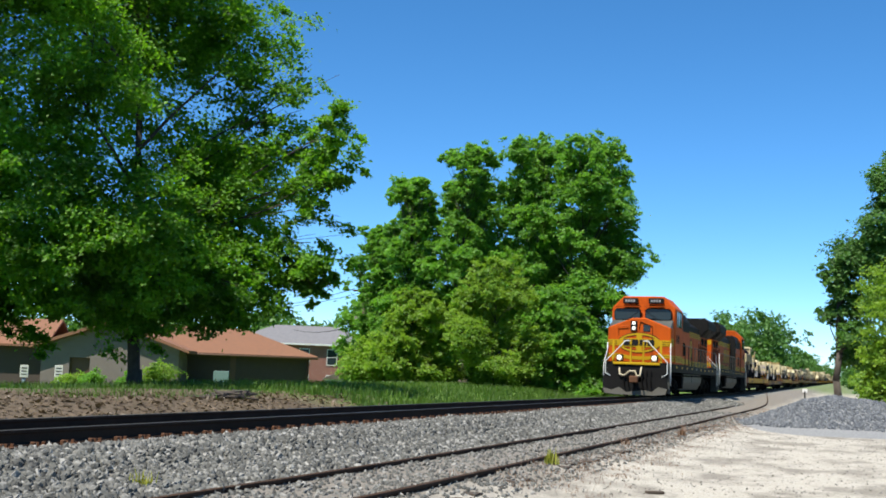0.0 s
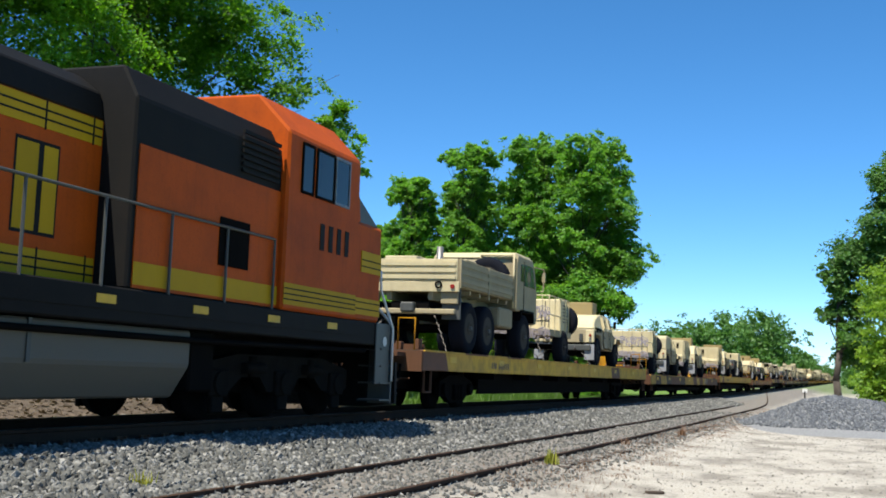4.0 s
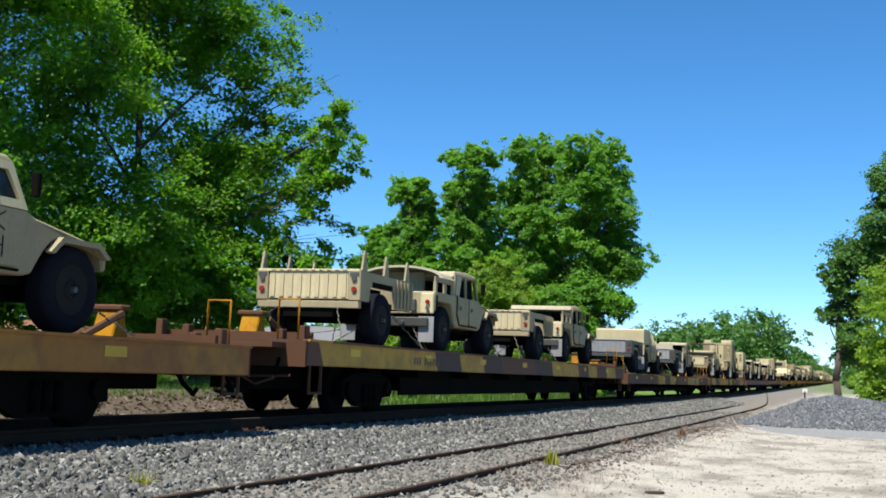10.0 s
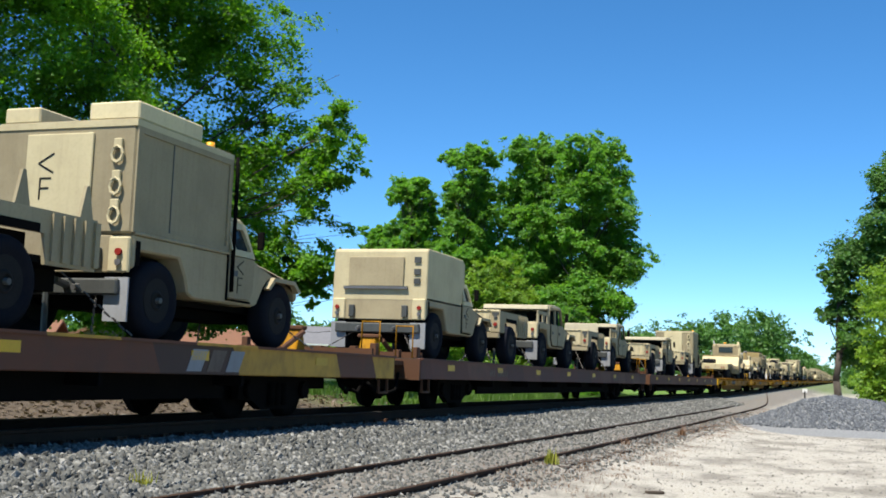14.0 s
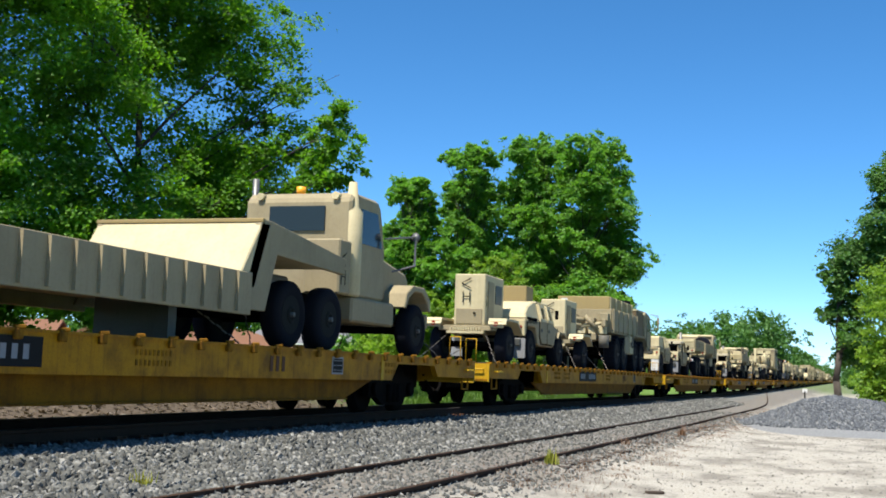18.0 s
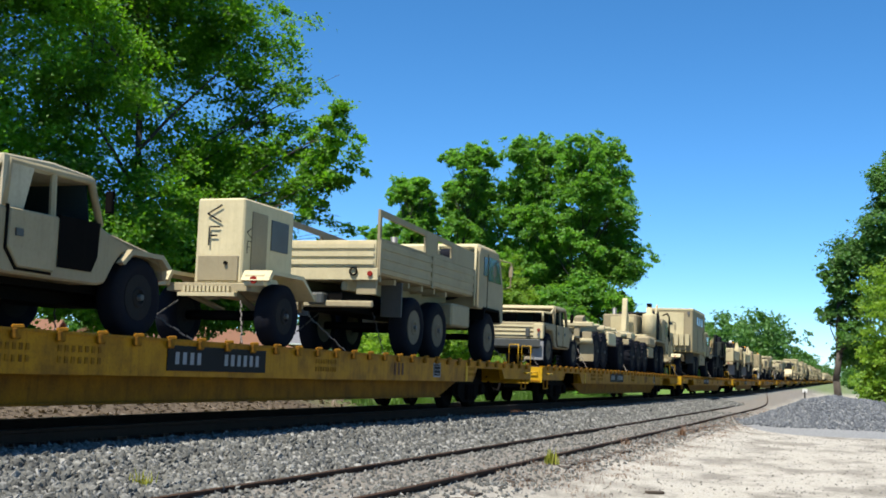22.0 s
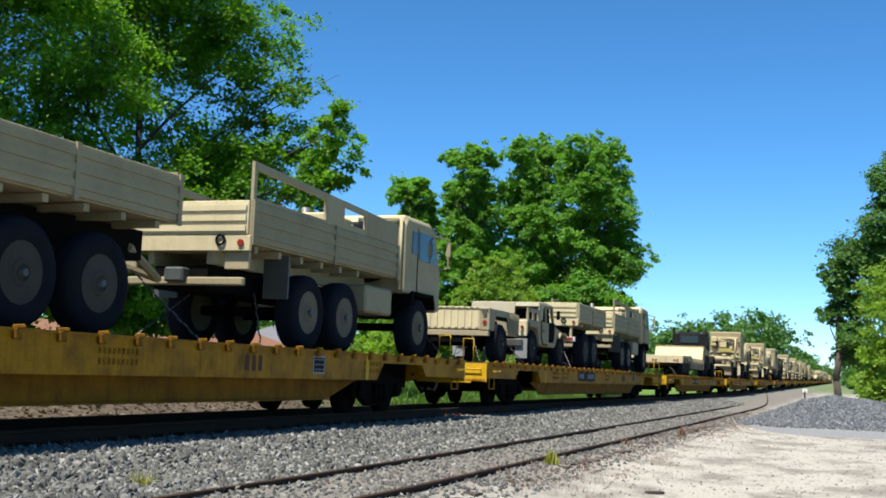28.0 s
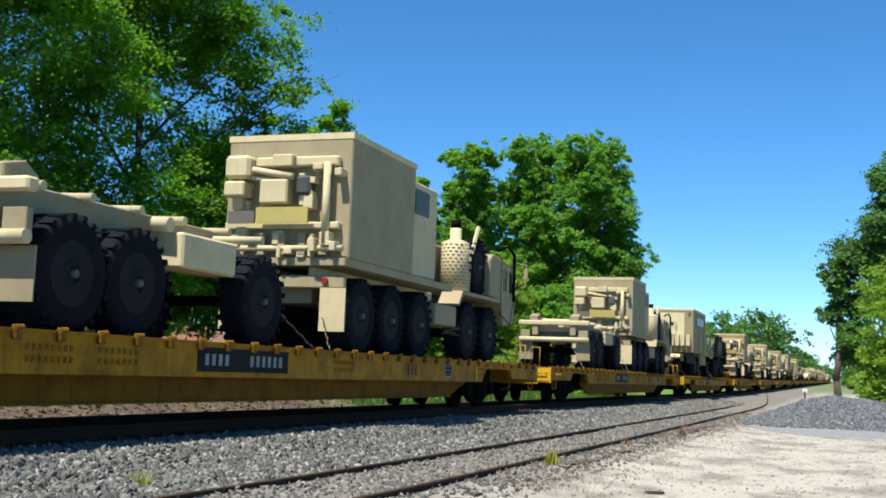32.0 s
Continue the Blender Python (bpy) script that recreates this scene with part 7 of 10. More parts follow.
def flatrack_trailer():
    t = thing("flatrack_trailer", "tan six-wheeled flatrack trailer with chunky tyres", "trailer", "flatrack trailers on the train")
    for y in (0.75, 2.0, 5.2):
        axle_pair(t, "lug", y, 0.98)
    for s in (-1, 1):
        part("side_rail", bx(min(s * 0.75, s * 0.55), max(s * 0.75, s * 0.55), -0.1, 4.4, 1.12, 1.62, 0.02), TAN, t)
        part("side_box", bx(min(s * 0.6, s * 1.15), max(s * 0.6, s * 1.15), 3.0, 4.4, 0.95, 1.42, 0.03), TAN_PALE_SUNLIT, t)
        part("roller", tb((s * 0.35, 2.9, 1.55), (s * 1.0, 2.9, 1.5), 0.1, 10), TAN_PALE_SUNLIT, t)
    part("rear_beam", bx(-1.22, 1.22, -0.15, 0.05, 1.46, 1.62, 0.03), TAN_PALE_SUNLIT, t)
    part("rear_bumper", tb((-1.2, -0.08, 0.98), (1.2, -0.08, 0.98), 0.085, 10), TAN_PALE_SUNLIT, t)
    for s in (-1, 1):
        part("corner_block", pr([(-0.1, 1.6), (-0.1, 1.78), (0.25, 1.86), (0.6, 1.62)], s * 0.55, s * 0.85, 'x', bevel=0.015), TAN, t)
        part("tail_bracket", bx(s * 1.0 - 0.16, s * 1.0 + 0.16, -0.06, 0.05, 1.02, 1.3, 0.01), TAN, t)
        part("mud_flap", bx(s * 0.98 - 0.24, s * 0.98 + 0.24, 0.05, 0.07, 0.3, 0.9), TAN, t)
    part("tail_web", bx(-0.82, 0.82, 0.06, 0.1, 0.9, 1.3), GREYDARK, t)
    part("deck_plate", bx(-0.6, 0.6, 0.0, 6.4, 1.25, 1.4), TAN, t)
    bm = bmesh.new()
    for y in (0.5, 1.4, 2.4, 3.4, 4.6, 5.6):
        tube(bm, (-0.9, y, 1.66), (0.9, y, 1.62), 0.06, 8)
    part("cross_bar", bm, TAN_PALE_SUNLIT, t)
    bm = bmesh.new()
    for s in (-1, 1):
        tube(bm, (s * 0.5, 6.3, 1.2), (0, 7.7, 1.0), 0.07, 8)
    part("drawbar", bm, TAN, t)
    lashings(t, 0.0, 6.2, 0.85, 0.9)
    return t


def low_loader(spare=True):
    """Lowboy trailer: wheels at the tail, dropped deck, gooseneck; y = 0 is the tail."""
    t = thing("low_loader", "tan lowboy trailer with a dropped deck and gooseneck", "trailer", "lowboy trailers on the train")
    tail = part("tail_deck", pr([(0.02, 0.96), (0.02, 1.04), (3.5, 1.1), (3.5, 0.96)], -1.37, 1.37, 'x', bevel=0.01), TAN_PALE_SUNLIT, t)
    part("tail_fascia", pr([(0.0, 0.66), (0.0, 1.05), (0.14, 1.05), (0.14, 0.74)], -1.42, 1.42, 'x', bevel=0.015), TAN_PALE_SUNLIT, tail)
    skirt = [(0.14, 0.70), (0.14, 1.045), (3.55, 1.105), (3.55, 0.62)]
    for yc in (2.85, 1.85, 0.85):
        skirt += [(yc + 0.49 * math.cos(a), 0.44 + 0.54 * math.sin(a)) for a in (0.45, 0.9, 1.35, 1.8, 2.25, 2.7)]
    for s in (-1, 1):
        part("wheel_skirt", pr(skirt, s * 1.37, s * 1.425, 'x'), TAN, tail)
        part("ramp_slot", bx(s * 0.95 - 0.2, s * 0.95 + 0.2, 0.3, 1.1, 1.055, 1.065), GREYDARK, tail)
    for x in (-0.55, 0.55):
        part("fascia_seam", bx(x - 0.008, x + 0.008, -0.006, 0.0, 0.7, 1.02), GREYDARK, tail)
    bm = bmesh.new()
    for x in (-1.2, -1.05, -0.1, 0.05, 1.0, 1.15):
        tube(bm, (x, 0.0, 0.80), (x, -0.03, 0.80), 0.05, 8)
    part("tail_lamp", bm, RED_LAMP, tail)
    for y in (0.85, 1.85, 2.85):
        axle_pair(t, "low", y, 1.2)
    d = part("main_deck", bx(-1.33, 1.33, 3.5, 9.0, 0.62, 0.86, 0.02), TAN, t)
    for s in (-1, 1):
        part("side_beam", bx(min(s * 1.42, s * 1.34), max(s * 1.42, s * 1.34), 3.5, 9.0, 0.42, 1.02, 0.01), TAN, d)
        bm = bmesh.new()
        for k in range(12):
            prism(bm, [(3.7 + k * 0.44, 0.46), (3.7 + k * 0.44, 1.0), (3.8 + k * 0.44, 0.98), (3.76 + k * 0.44, 0.46)], s * 1.42, s * 1.47, 'x')
        part("side_rib", bm, TAN, d)
    part("swan_panel", pr([(8.55, 0.8), (9.25, 1.78), (9.5, 1.78), (9.1, 0.8)], -1.4, 1.4, 'x', bevel=0.02), TAN_PALE_SUNLIT, t, "pale sloping gooseneck panel")
    for s in (-1, 1):
        part("neck_side", pr([(8.7, 0.5), (8.9, 0.95), (9.25, 1.82), (9.55, 1.82), (12.2, 1.55), (12.2, 1.28), (9.75, 1.35), (9.45, 0.5)], s * 1.4, s * 1.3, 'x', bevel=0.01), TAN, t)
    part("neck_deck", bx(-1.3, 1.3, 9.5, 12.1, 1.36, 1.5, 0.02), TAN, t)
    part("support_leg", bx(-0.6, 0.6, 8.2, 8.4, 0.02, 0.62), GREYDARK, t)
    part("neck_edge", bx(-1.42, 1.42, 9.22, 9.3, 1.77, 1.83, 0.01), TAN_CRATE, t)
    if spare:
        wheel(t, "low", 0.0, 1.25, 1.24, turn=(0, 90, 0), name="spare_wheel")
    lashings(t, 0.3, 8.4, 0.85, 0.7)
    return t


def tractor(mat=None, dark=False):
    """Bonneted road tractor; y = 0 is its rear end."""
    m = OLIVE if dark else TAN
    t = thing("tractor_truck", ("dark olive" if dark else "tan") + " bonneted road tractor coupled to a lowboy", "military truck", "road tractors on the train")
    k = "truck_dark"
    for y in (0.75, 2.15, 6.3):
        axle_pair(t, k, y, 1.02)
    part("chassis", bx(-0.42, 0.42, 0.1, 7.0, 0.7, 1.0), BLACK, t)
    part("fifth_wheel", bx(-0.5, 0.5, 0.9, 1.9, 1.0, 1.22, 0.03), GREYDARK, t)
    c = part("cab", pr([(3.1, 1.0), (3.1, 2.72), (3.25, 2.86), (4.35, 2.86), (4.5, 2.72), (4.75, 1.95), (4.75, 1.0)], -1.05, 1.05, 'x', bevel=0.05), m, t)
    part("rear_window", bx(-0.55, 0.55, 3.07, 3.1, 2.15, 2.6), GLASS, c)
    for s in (-1, 1):
        part("door_window", pr([(3.55, 1.98), (3.55, 2.6), (4.3, 2.6), (4.55, 1.98)], s * 1.045, s * 1.065, 'x'), GLASS, c)
        part("roof_lamp", tb((s * 0.75, 3.2, 2.78), (s * 0.75, 3.05, 2.78), 0.07, 10), TAN_PALE_SUNLIT if not dark else STEEL, c)
        bm = bmesh.new()
        pipe(bm, [(s * 1.05, 4.7, 2.2), (s * 1.45, 5.3, 2.3), (s * 1.45, 5.3, 1.75), (s * 1.1, 5.0, 1.6)], 0.02, 5)
        lathe(bm, ((5.28, 0.02), (5.30, 0.09), (5.32, 0.02)), 10, 'y', (s * 1.45, 0, 2.3))
        part("mirror", bm, STEEL if not dark else BLACK, t)
    part("beacon_lamp", tb((-0.1, 3.4, 2.86), (-0.1, 3.4, 3.0), 0.09, 10), AMBER if not dark else OLIVE, c, "amber roof beacon" if not dark else "")
    h = part("bonnet", pr([(4.75, 1.05), (4.75, 1.98), (5.2, 1.95), (6.75, 1.72), (6.9, 1.55), (6.9, 1.05)], -0.72, 0.72, 'x', bevel=0.06), m, t)
    part("radiator_grille", bx(-0.6, 0.6, 6.9, 6.94, 1.0, 1.6), GREYDARK, h)
    part("bumper", bx(-1.1, 1.1, 6.95, 7.1, 0.6, 0.9, 0.03), m, t)
    for s in (-1, 1):
        part("front_mudguard", pr([(5.5, 0.95), (5.62, 1.25), (5.95, 1.42), (6.6, 1.42), (6.95, 1.2), (7.0, 0.95), (6.9, 0.95), (6.8, 1.12), (6.5, 1.3), (6.05, 1.3), (5.75, 1.15), (5.62, 0.95)], s * 0.7, s * 1.2, 'x', bevel=0.02), m, t)
        part("step_tank", bx(min(s * 0.5, s * 1.1), max(s * 0.5, s * 1.1), 3.2, 5.2, 0.55, 1.0, 0.04), m, t)
    part("side_locker", bx(0.45, 1.12, 2.55, 3.05, 1.0, 1.95, 0.03), m, t)
    bm = bmesh.new()
    lathe(bm, ((1.0, 0.17), (1.05, 0.2), (2.5, 0.2), (2.6, 0.12), (3.05, 0.07)), 14, 'z', (0.98, 3.3, 0))
    part("air_cleaner", bm, TAN_PALE_SUNLIT if not dark else m, t, "tall round air cleaner")
    bm = bmesh.new()
    lathe(bm, ((1.2, 0.1), (2.7, 0.1), (2.75, 0.06), (3.15, 0.06)), 12, 'z', (-0.98, 3.3, 0))
    part("exhaust_stack", bm, STEEL if not dark else BLACK, t)
    if not dark:
        mark(t, 1.125, 2.6, 1.2, 0.4, "H")
    lashings(t, 0.2, 6.9, 0.85, 0.8)
    return t


# ------------------------------------------------------------------ railway wheels and flatcars
def rail_wheel_mesh(r):
    bm = bmesh.new()
    lathe(bm, ((-0.07, 0.10), (-0.07, r * 0.8), (-0.06, r), (0.05, r), (0.07, r + 0.03), (0.09, r + 0.03), (0.09, r * 0.8), (0.03, r * 0.7), (0.03, 0.12), (0.09, 0.10)), 22, 'x')
    return mesh_of("rail_wheel", bm, BLACK)


RAIL_WHEEL = rail_wheel_mesh(0.44)
LOCO_WHEEL = rail_wheel_mesh(0.52)


def side_frame_mesh(w, r):
    """Cast side frame of a two-axle bogie, with its spring opening."""
    bm = bmesh.new()
    z = r
    prism(bm, [(-w - 0.25, z + 0.16), (-w - 0.25, z - 0.14), (-w + 0.15, z - 0.16), (-0.45, z - 0.30), (0.45, z - 0.30), (w - 0.15, z - 0.16), (w + 0.25, z - 0.14), (w + 0.25, z + 0.16), (0.5, z + 0.30), (-0.5, z + 0.30)], 0.0, 0.12, 'x')
    for s in (-1, 1):
        tube(bm, (0.1, s * w, z), (0.2, s * w, z), 0.13, 12)
    for y in (-0.2, 0.0, 0.2):
        tube(bm, (0.14, y, z - 0.24), (0.14, y, z + 0.1), 0.07, 10)
    return mesh_of("side_frame", bm, BLACK)


FREIGHT_FRAME = side_frame_mesh(0.89, 0.44)


def bogie(parent, y, wheel_me=None, frame_me=None, axles=(-0.89, 0.89), r=0.44):
    b = part("bogie", bx(-0.85, 0.85, y - 0.25, y + 0.25, r - 0.1, r + 0.25), BLACK, parent, "dark cast-steel bogie")
    for a in axles:
        for s in (-1, 1):
            w = part("rail_wheel", wheel_me or RAIL_WHEEL, None, b)
            w.matrix_basis = pose(s * 0.755, y + a, r + 0.005, 0, 0, 0 if s < 0 else 180)
        part("axle", tb((-0.7, y + a, r), (0.7, y + a, r), 0.08), BLACK, b)
    for s in (-1, 1):
        f = part("side_frame", frame_me or FREIGHT_FRAME, None, b)
        f.matrix_basis = pose(s * 0.92, y, 0, 0, 0, 0 if s > 0 else 180)
    return b


def coupler(parent, y, d):
    bm = bmesh.new()
    box(bm, -0.12, 0.12, min(y, y + d * 0.55), max(y, y + d * 0.55), 0.70, 0.95, 0.03)
    box(bm, -0.2, 0.2, min(y + d * 0.5, y + d * 0.72), max(y + d * 0.5, y + d * 0.72), 0.66, 0.98, 0.04)
    part("coupler", bm, RUST, parent)
    bm = bmesh.new()
    pipe(bm, [(0.35, y, 0.75), (0.4, y + d * 0.2, 0.5), (0.42, y + d * 0.45, 0.35), (0.35, y + d * 0.65, 0.42)], 0.035, 6)
    part("brake_hose", bm, BLACK, parent)


CAR = 26.5


def yellow_flatcar():
    """Long yellow flatcar with stake pockets and a fish-belly sill. y runs back from its leading end; z from the rail head."""
    t = thing("flatcar", "long yellow steel flatcar with rusty stake pockets", "railway car", "yellow flatcars of the train")
    part("deck", bx(-1.45, 1.45, 0.02, CAR - 0.02, 0.98, 1.065), TIE_WOOD, t, "dark wooden deck")
    for s in (-1, 1):
        x0, x1 = min(s * 1.45, s * 1.55), max(s * 1.45, s * 1.55)
        # the side sill is deep amidships and cut away over the bogies
        part("side_sill", pr([(0.0, 0.70), (0.0, 1.075), (CAR, 1.075), (CAR, 0.70), (CAR - 2.4, 0.70), (CAR - 2.65, 0.92), (CAR - 4.6, 0.92), (CAR - 4.9, 0.62), (4.9, 0.62), (4.6, 0.92), (2.65, 0.92), (2.4, 0.70)], x0, x1, 'x'), YELLOW, t)
        part("sill_flange", bx(min(s * 1.55, s * 1.58), max(s * 1.55, s * 1.58), 0, CAR, 1.045, 1.075), YELLOW, t)
        # the set-back sill and its flange have their shade put into the colour
        part("lower_sill", pr([(5.0, 0.62), (6.2, 0.30), (CAR - 6.2, 0.30), (CAR - 5.0, 0.62)], s * 1.18, s * 1.22, 'x'), YELLOW_SHADED, t, "lower sill in yellow darkened for its shade")
        part("belly_flange", bx(min(s * 1.1, s * 1.27), max(s * 1.1, s * 1.27), 6.2, CAR - 6.2, 0.28, 0.305), YELLOW_SHADED, t)
        part("sill_bracket", bx(min(s * 1.2, s * 1.56), max(s * 1.2, s * 1.56), 5.3, 5.42, 0.62, 1.04), YELLOW_CLEAN, t, "bright yellow jacking bracket")
        part("sill_bracket", bx(min(s * 1.2, s * 1.56), max(s * 1.2, s * 1.56), CAR - 5.42, CAR - 5.3, 0.62, 1.04), YELLOW_CLEAN, t)
        pocket = POCKET_ME
        if s > 0:
            for k in range(38):
                p = part("stake_pocket", pocket, None, t)
                p.matrix_basis = pose(1.58, 0.5 + k * 0.69, 1.03)
        else:
            bm = bmesh.new()
            for k in range(38):
                box(bm, -1.61, -1.55, 0.43 + k * 0.69, 0.57 + k * 0.69, 0.93, 1.09)
            tagged(part("far_pockets", bm, RUST_YELLOW, t), kind="stuff")
    part("centre_sill", bx(-0.35, 0.35, 0.4, CAR - 0.4, 0.45, 0.98), BLACK, t)
    for k in range(6):
        part("cross_bearer", bx(-1.17, 1.17, 6.3 + k * 2.75, 6.42 + k * 2.75, 0.5, 0.98), BLACK, t)
    for y, d in ((0.0, -1), (CAR, 1)):
        es = part("end_sill", bx(-1.54, 1.54, min(y, y + d * 0.06), max(y, y + d * 0.06), 0.62, 1.04), YELLOW_CLEAN, t, "bright yellow end sill")
        for sx in (-1, 1):
            part("sill_grab", pipe(bmesh.new(), [(sx * 1.4, y + d * 0.06, 0.92), (sx * 1.4, y + d * 0.12, 0.9), (sx * 0.7, y + d * 0.12, 0.9), (sx * 0.7, y + d * 0.06, 0.92)], 0.014, 5), YELLOW_CLEAN, es)
            part("sill_rim", bx(sx * 1.05 - 0.45, sx * 1.05 + 0.45, min(y + d * 0.06, y + d * 0.075), max(y + d * 0.06, y + d * 0.075), 0.64, 0.68), YELLOW, es)
        bm = bmesh.new()
        pipe(bm, [(1.2, y + d * 0.02, 1.05), (1.2, y + d * 0.02, 1.6), (0.95, y + d * 0.02, 1.6), (0.95, y + d * 0.02, 1.05)], 0.011, 6)
        part("hand_brake_rail", bm, YELLOW_CLEAN, t, "yellow hand rail")
        for s in (-1, 1):
            a = y - d * 0.5
            part("grab_iron", pipe(bmesh.new(), [(s * 1.56, a - 0.22, 0.88), (s * 1.64, a - 0.22, 0.86), (s * 1.64, a + 0.22, 0.86), (s * 1.56, a + 0.22, 0.88)], 0.018, 5), YELLOW_CLEAN, t)
            part("step_iron", pipe(bmesh.new(), [(s * 1.5, a - 0.2, 0.7), (s * 1.5, a - 0.2, 0.46), (s * 1.5, a + 0.2, 0.46), (s * 1.5, a + 0.2, 0.7)], 0.016, 5), YELLOW, t)
        coupler(t, y, d)
        bm = bmesh.new()
        tube(bm, (-1.3, y + d * 0.12, 0.62), (1.2, y + d * 0.14, 0.60), 0.02, 6)
        part("uncoupling_lever", bm, YELLOW_CLEAN, t)
    bogie(t, 3.6)
    bogie(t, CAR - 3.6)
    # black number panel, faded data lettering and the small load plate: characters left as bars
    sign = part("number_panel", bx(1.552, 1.562, 9.45, 11.95, 0.69, 1.0), BLACK_SIGN, t, "black number panel with white characters")
    bars(sign, "number", FLAP, "IIII   IIIIII", 1.562, 9.62, 0.77, 2.2, 0.15)
    bars(t, "reporting_mark", RUST, "III", 1.552, 16.9, 0.72, 0.55, 0.22)
    plate = part("load_plate", bx(1.552, 1.562, 19.0, 19.42, 0.70, 0.98), FLAP, t)
    part("plate_field", bx(1.562, 1.565, 19.03, 19.39, 0.73, 0.95), BLACK_SIGN, plate)
    bm = bmesh.new()
    for k in range(3):
        for j in range(3):
            box(bm, 1.565, 1.569, 19.05 + j * 0.12, 19.13 + j * 0.12, 0.76 + k * 0.075, 0.775 + k * 0.075)
    tagged(part("plate_grid", bm, FLAP, plate), kind="stuff")
    for y, n in ((6.2, 8), (7.4, 7), (13.6, 9), (21.0, 6)):
        for z in (0.74, 0.86):
            bars(t, "data_lettering", RUST_YELLOW, "I" * n, 1.552, y, z, 0.8, 0.07)
    return t


def pocket_mesh():
    bm = bmesh.new()
    box(bm, -0.03, 0.03, -0.06, 0.06, -0.07, 0.045, 0.015)
    tube(bm, (-0.01, -0.05, 0.05), (0.03, 0.06, 0.06), 0.025, 6)
    return mesh_of("stake_pocket", bm, RUST_YELLOW)


RUST_YELLOW = painted("rusted_yellow_steel", (0.2508, 0.1178, 0.0091), (0.0532, 0.0228, 0.0076), 0.9, 0.85, scale=9, gloss=0.1)
POCKET_ME = pocket_mesh()


def patchwork(name, base, tones):
    """Old side sill repainted in blocks of other colours."""
    m = Nodes(name)
    v = m.coords((1, 0.62, 1))
    vor = m.add("ShaderNodeTexVoronoi")
    vor.voronoi_dimensions, vor.distance = '1D', 'EUCLIDEAN'
    vor.inputs["Scale"].default_value = 1.0
    sep = m.add("ShaderNodeSeparateXYZ")
    m.link(v, sep.inputs[0])
    info = m.add("ShaderNodeObjectInfo")
    off = m.add("ShaderNodeMath")
    off.operation = 'MULTIPLY_ADD'
    m.link(info.outputs["Random"], off.inputs[0])
    off.inputs[1].default_value = 40
    m.link(sep.outputs[1], off.inputs[2])
    slant = m.add("ShaderNodeMath")
    slant.operation = 'MULTIPLY_ADD'
    m.link(sep.outputs[2], slant.inputs[0])
    slant.inputs[1].default_value = 0.35
    m.link(off.outputs[0], slant.inputs[2])
    m.link(slant.outputs[0], vor.inputs["W"])
    s2 = m.add("ShaderNodeSeparateColor")
    m.link(vor.outputs["Color"], s2.inputs[0])
    rp = m.ramp(s2.outputs[0], [(0.0, base), (0.42, base), (0.43, tones[0]), (0.62, tones[0]), (0.63, tones[1]), (0.80, tones[1]), (0.81, tones[2]), (1.0, tones[2])])
    rp.node.color_ramp.interpolation = 'CONSTANT'
    c = m.mix(m.ramp(m.noise(3, 5, m.coords()), [(0.42, (0, 0, 0)), (0.78, (0.6, 0.6, 0.6))]), rp, (0.06, 0.03, 0.018))
    m.bump(m.noise(30, 3), 0.1, 0.01)
    return m.done(c, 0.75)


OLD_BROWN = patchwork("patched_brown_sill", (0.105, 0.034, 0.014), ((0.42, 0.235, 0.03), (0.05, 0.024, 0.016), (0.46, 0.26, 0.03)))
OLD_MUSTARD = patchwork("mustard_sill", (0.54, 0.31, 0.025), ((0.50, 0.29, 0.03), (0.12, 0.045, 0.018), (0.58, 0.34, 0.02)))
OLD_TAWNY = patchwork("tawny_sill", (0.28, 0.105, 0.016), ((0.34, 0.15, 0.02), (0.11, 0.042, 0.018), (0.30, 0.12, 0.016)))
OLD_MAROON = patchwork("maroon_sill", (0.085, 0.028, 0.017), ((0.10, 0.034, 0.02), (0.07, 0.025, 0.018), (0.12, 0.05, 0.03)))
PATCH_YELLOW = painted("yellow_reflector_patch", (0.57, 0.342, 0.0152), (0.228, 0.1368, 0.0228), 0.3, 0.5)


FADED = painted("faded_lettering", (0.1292, 0.0988, 0.076), (0.0608, 0.038, 0.0266), 0.6, 0.8)


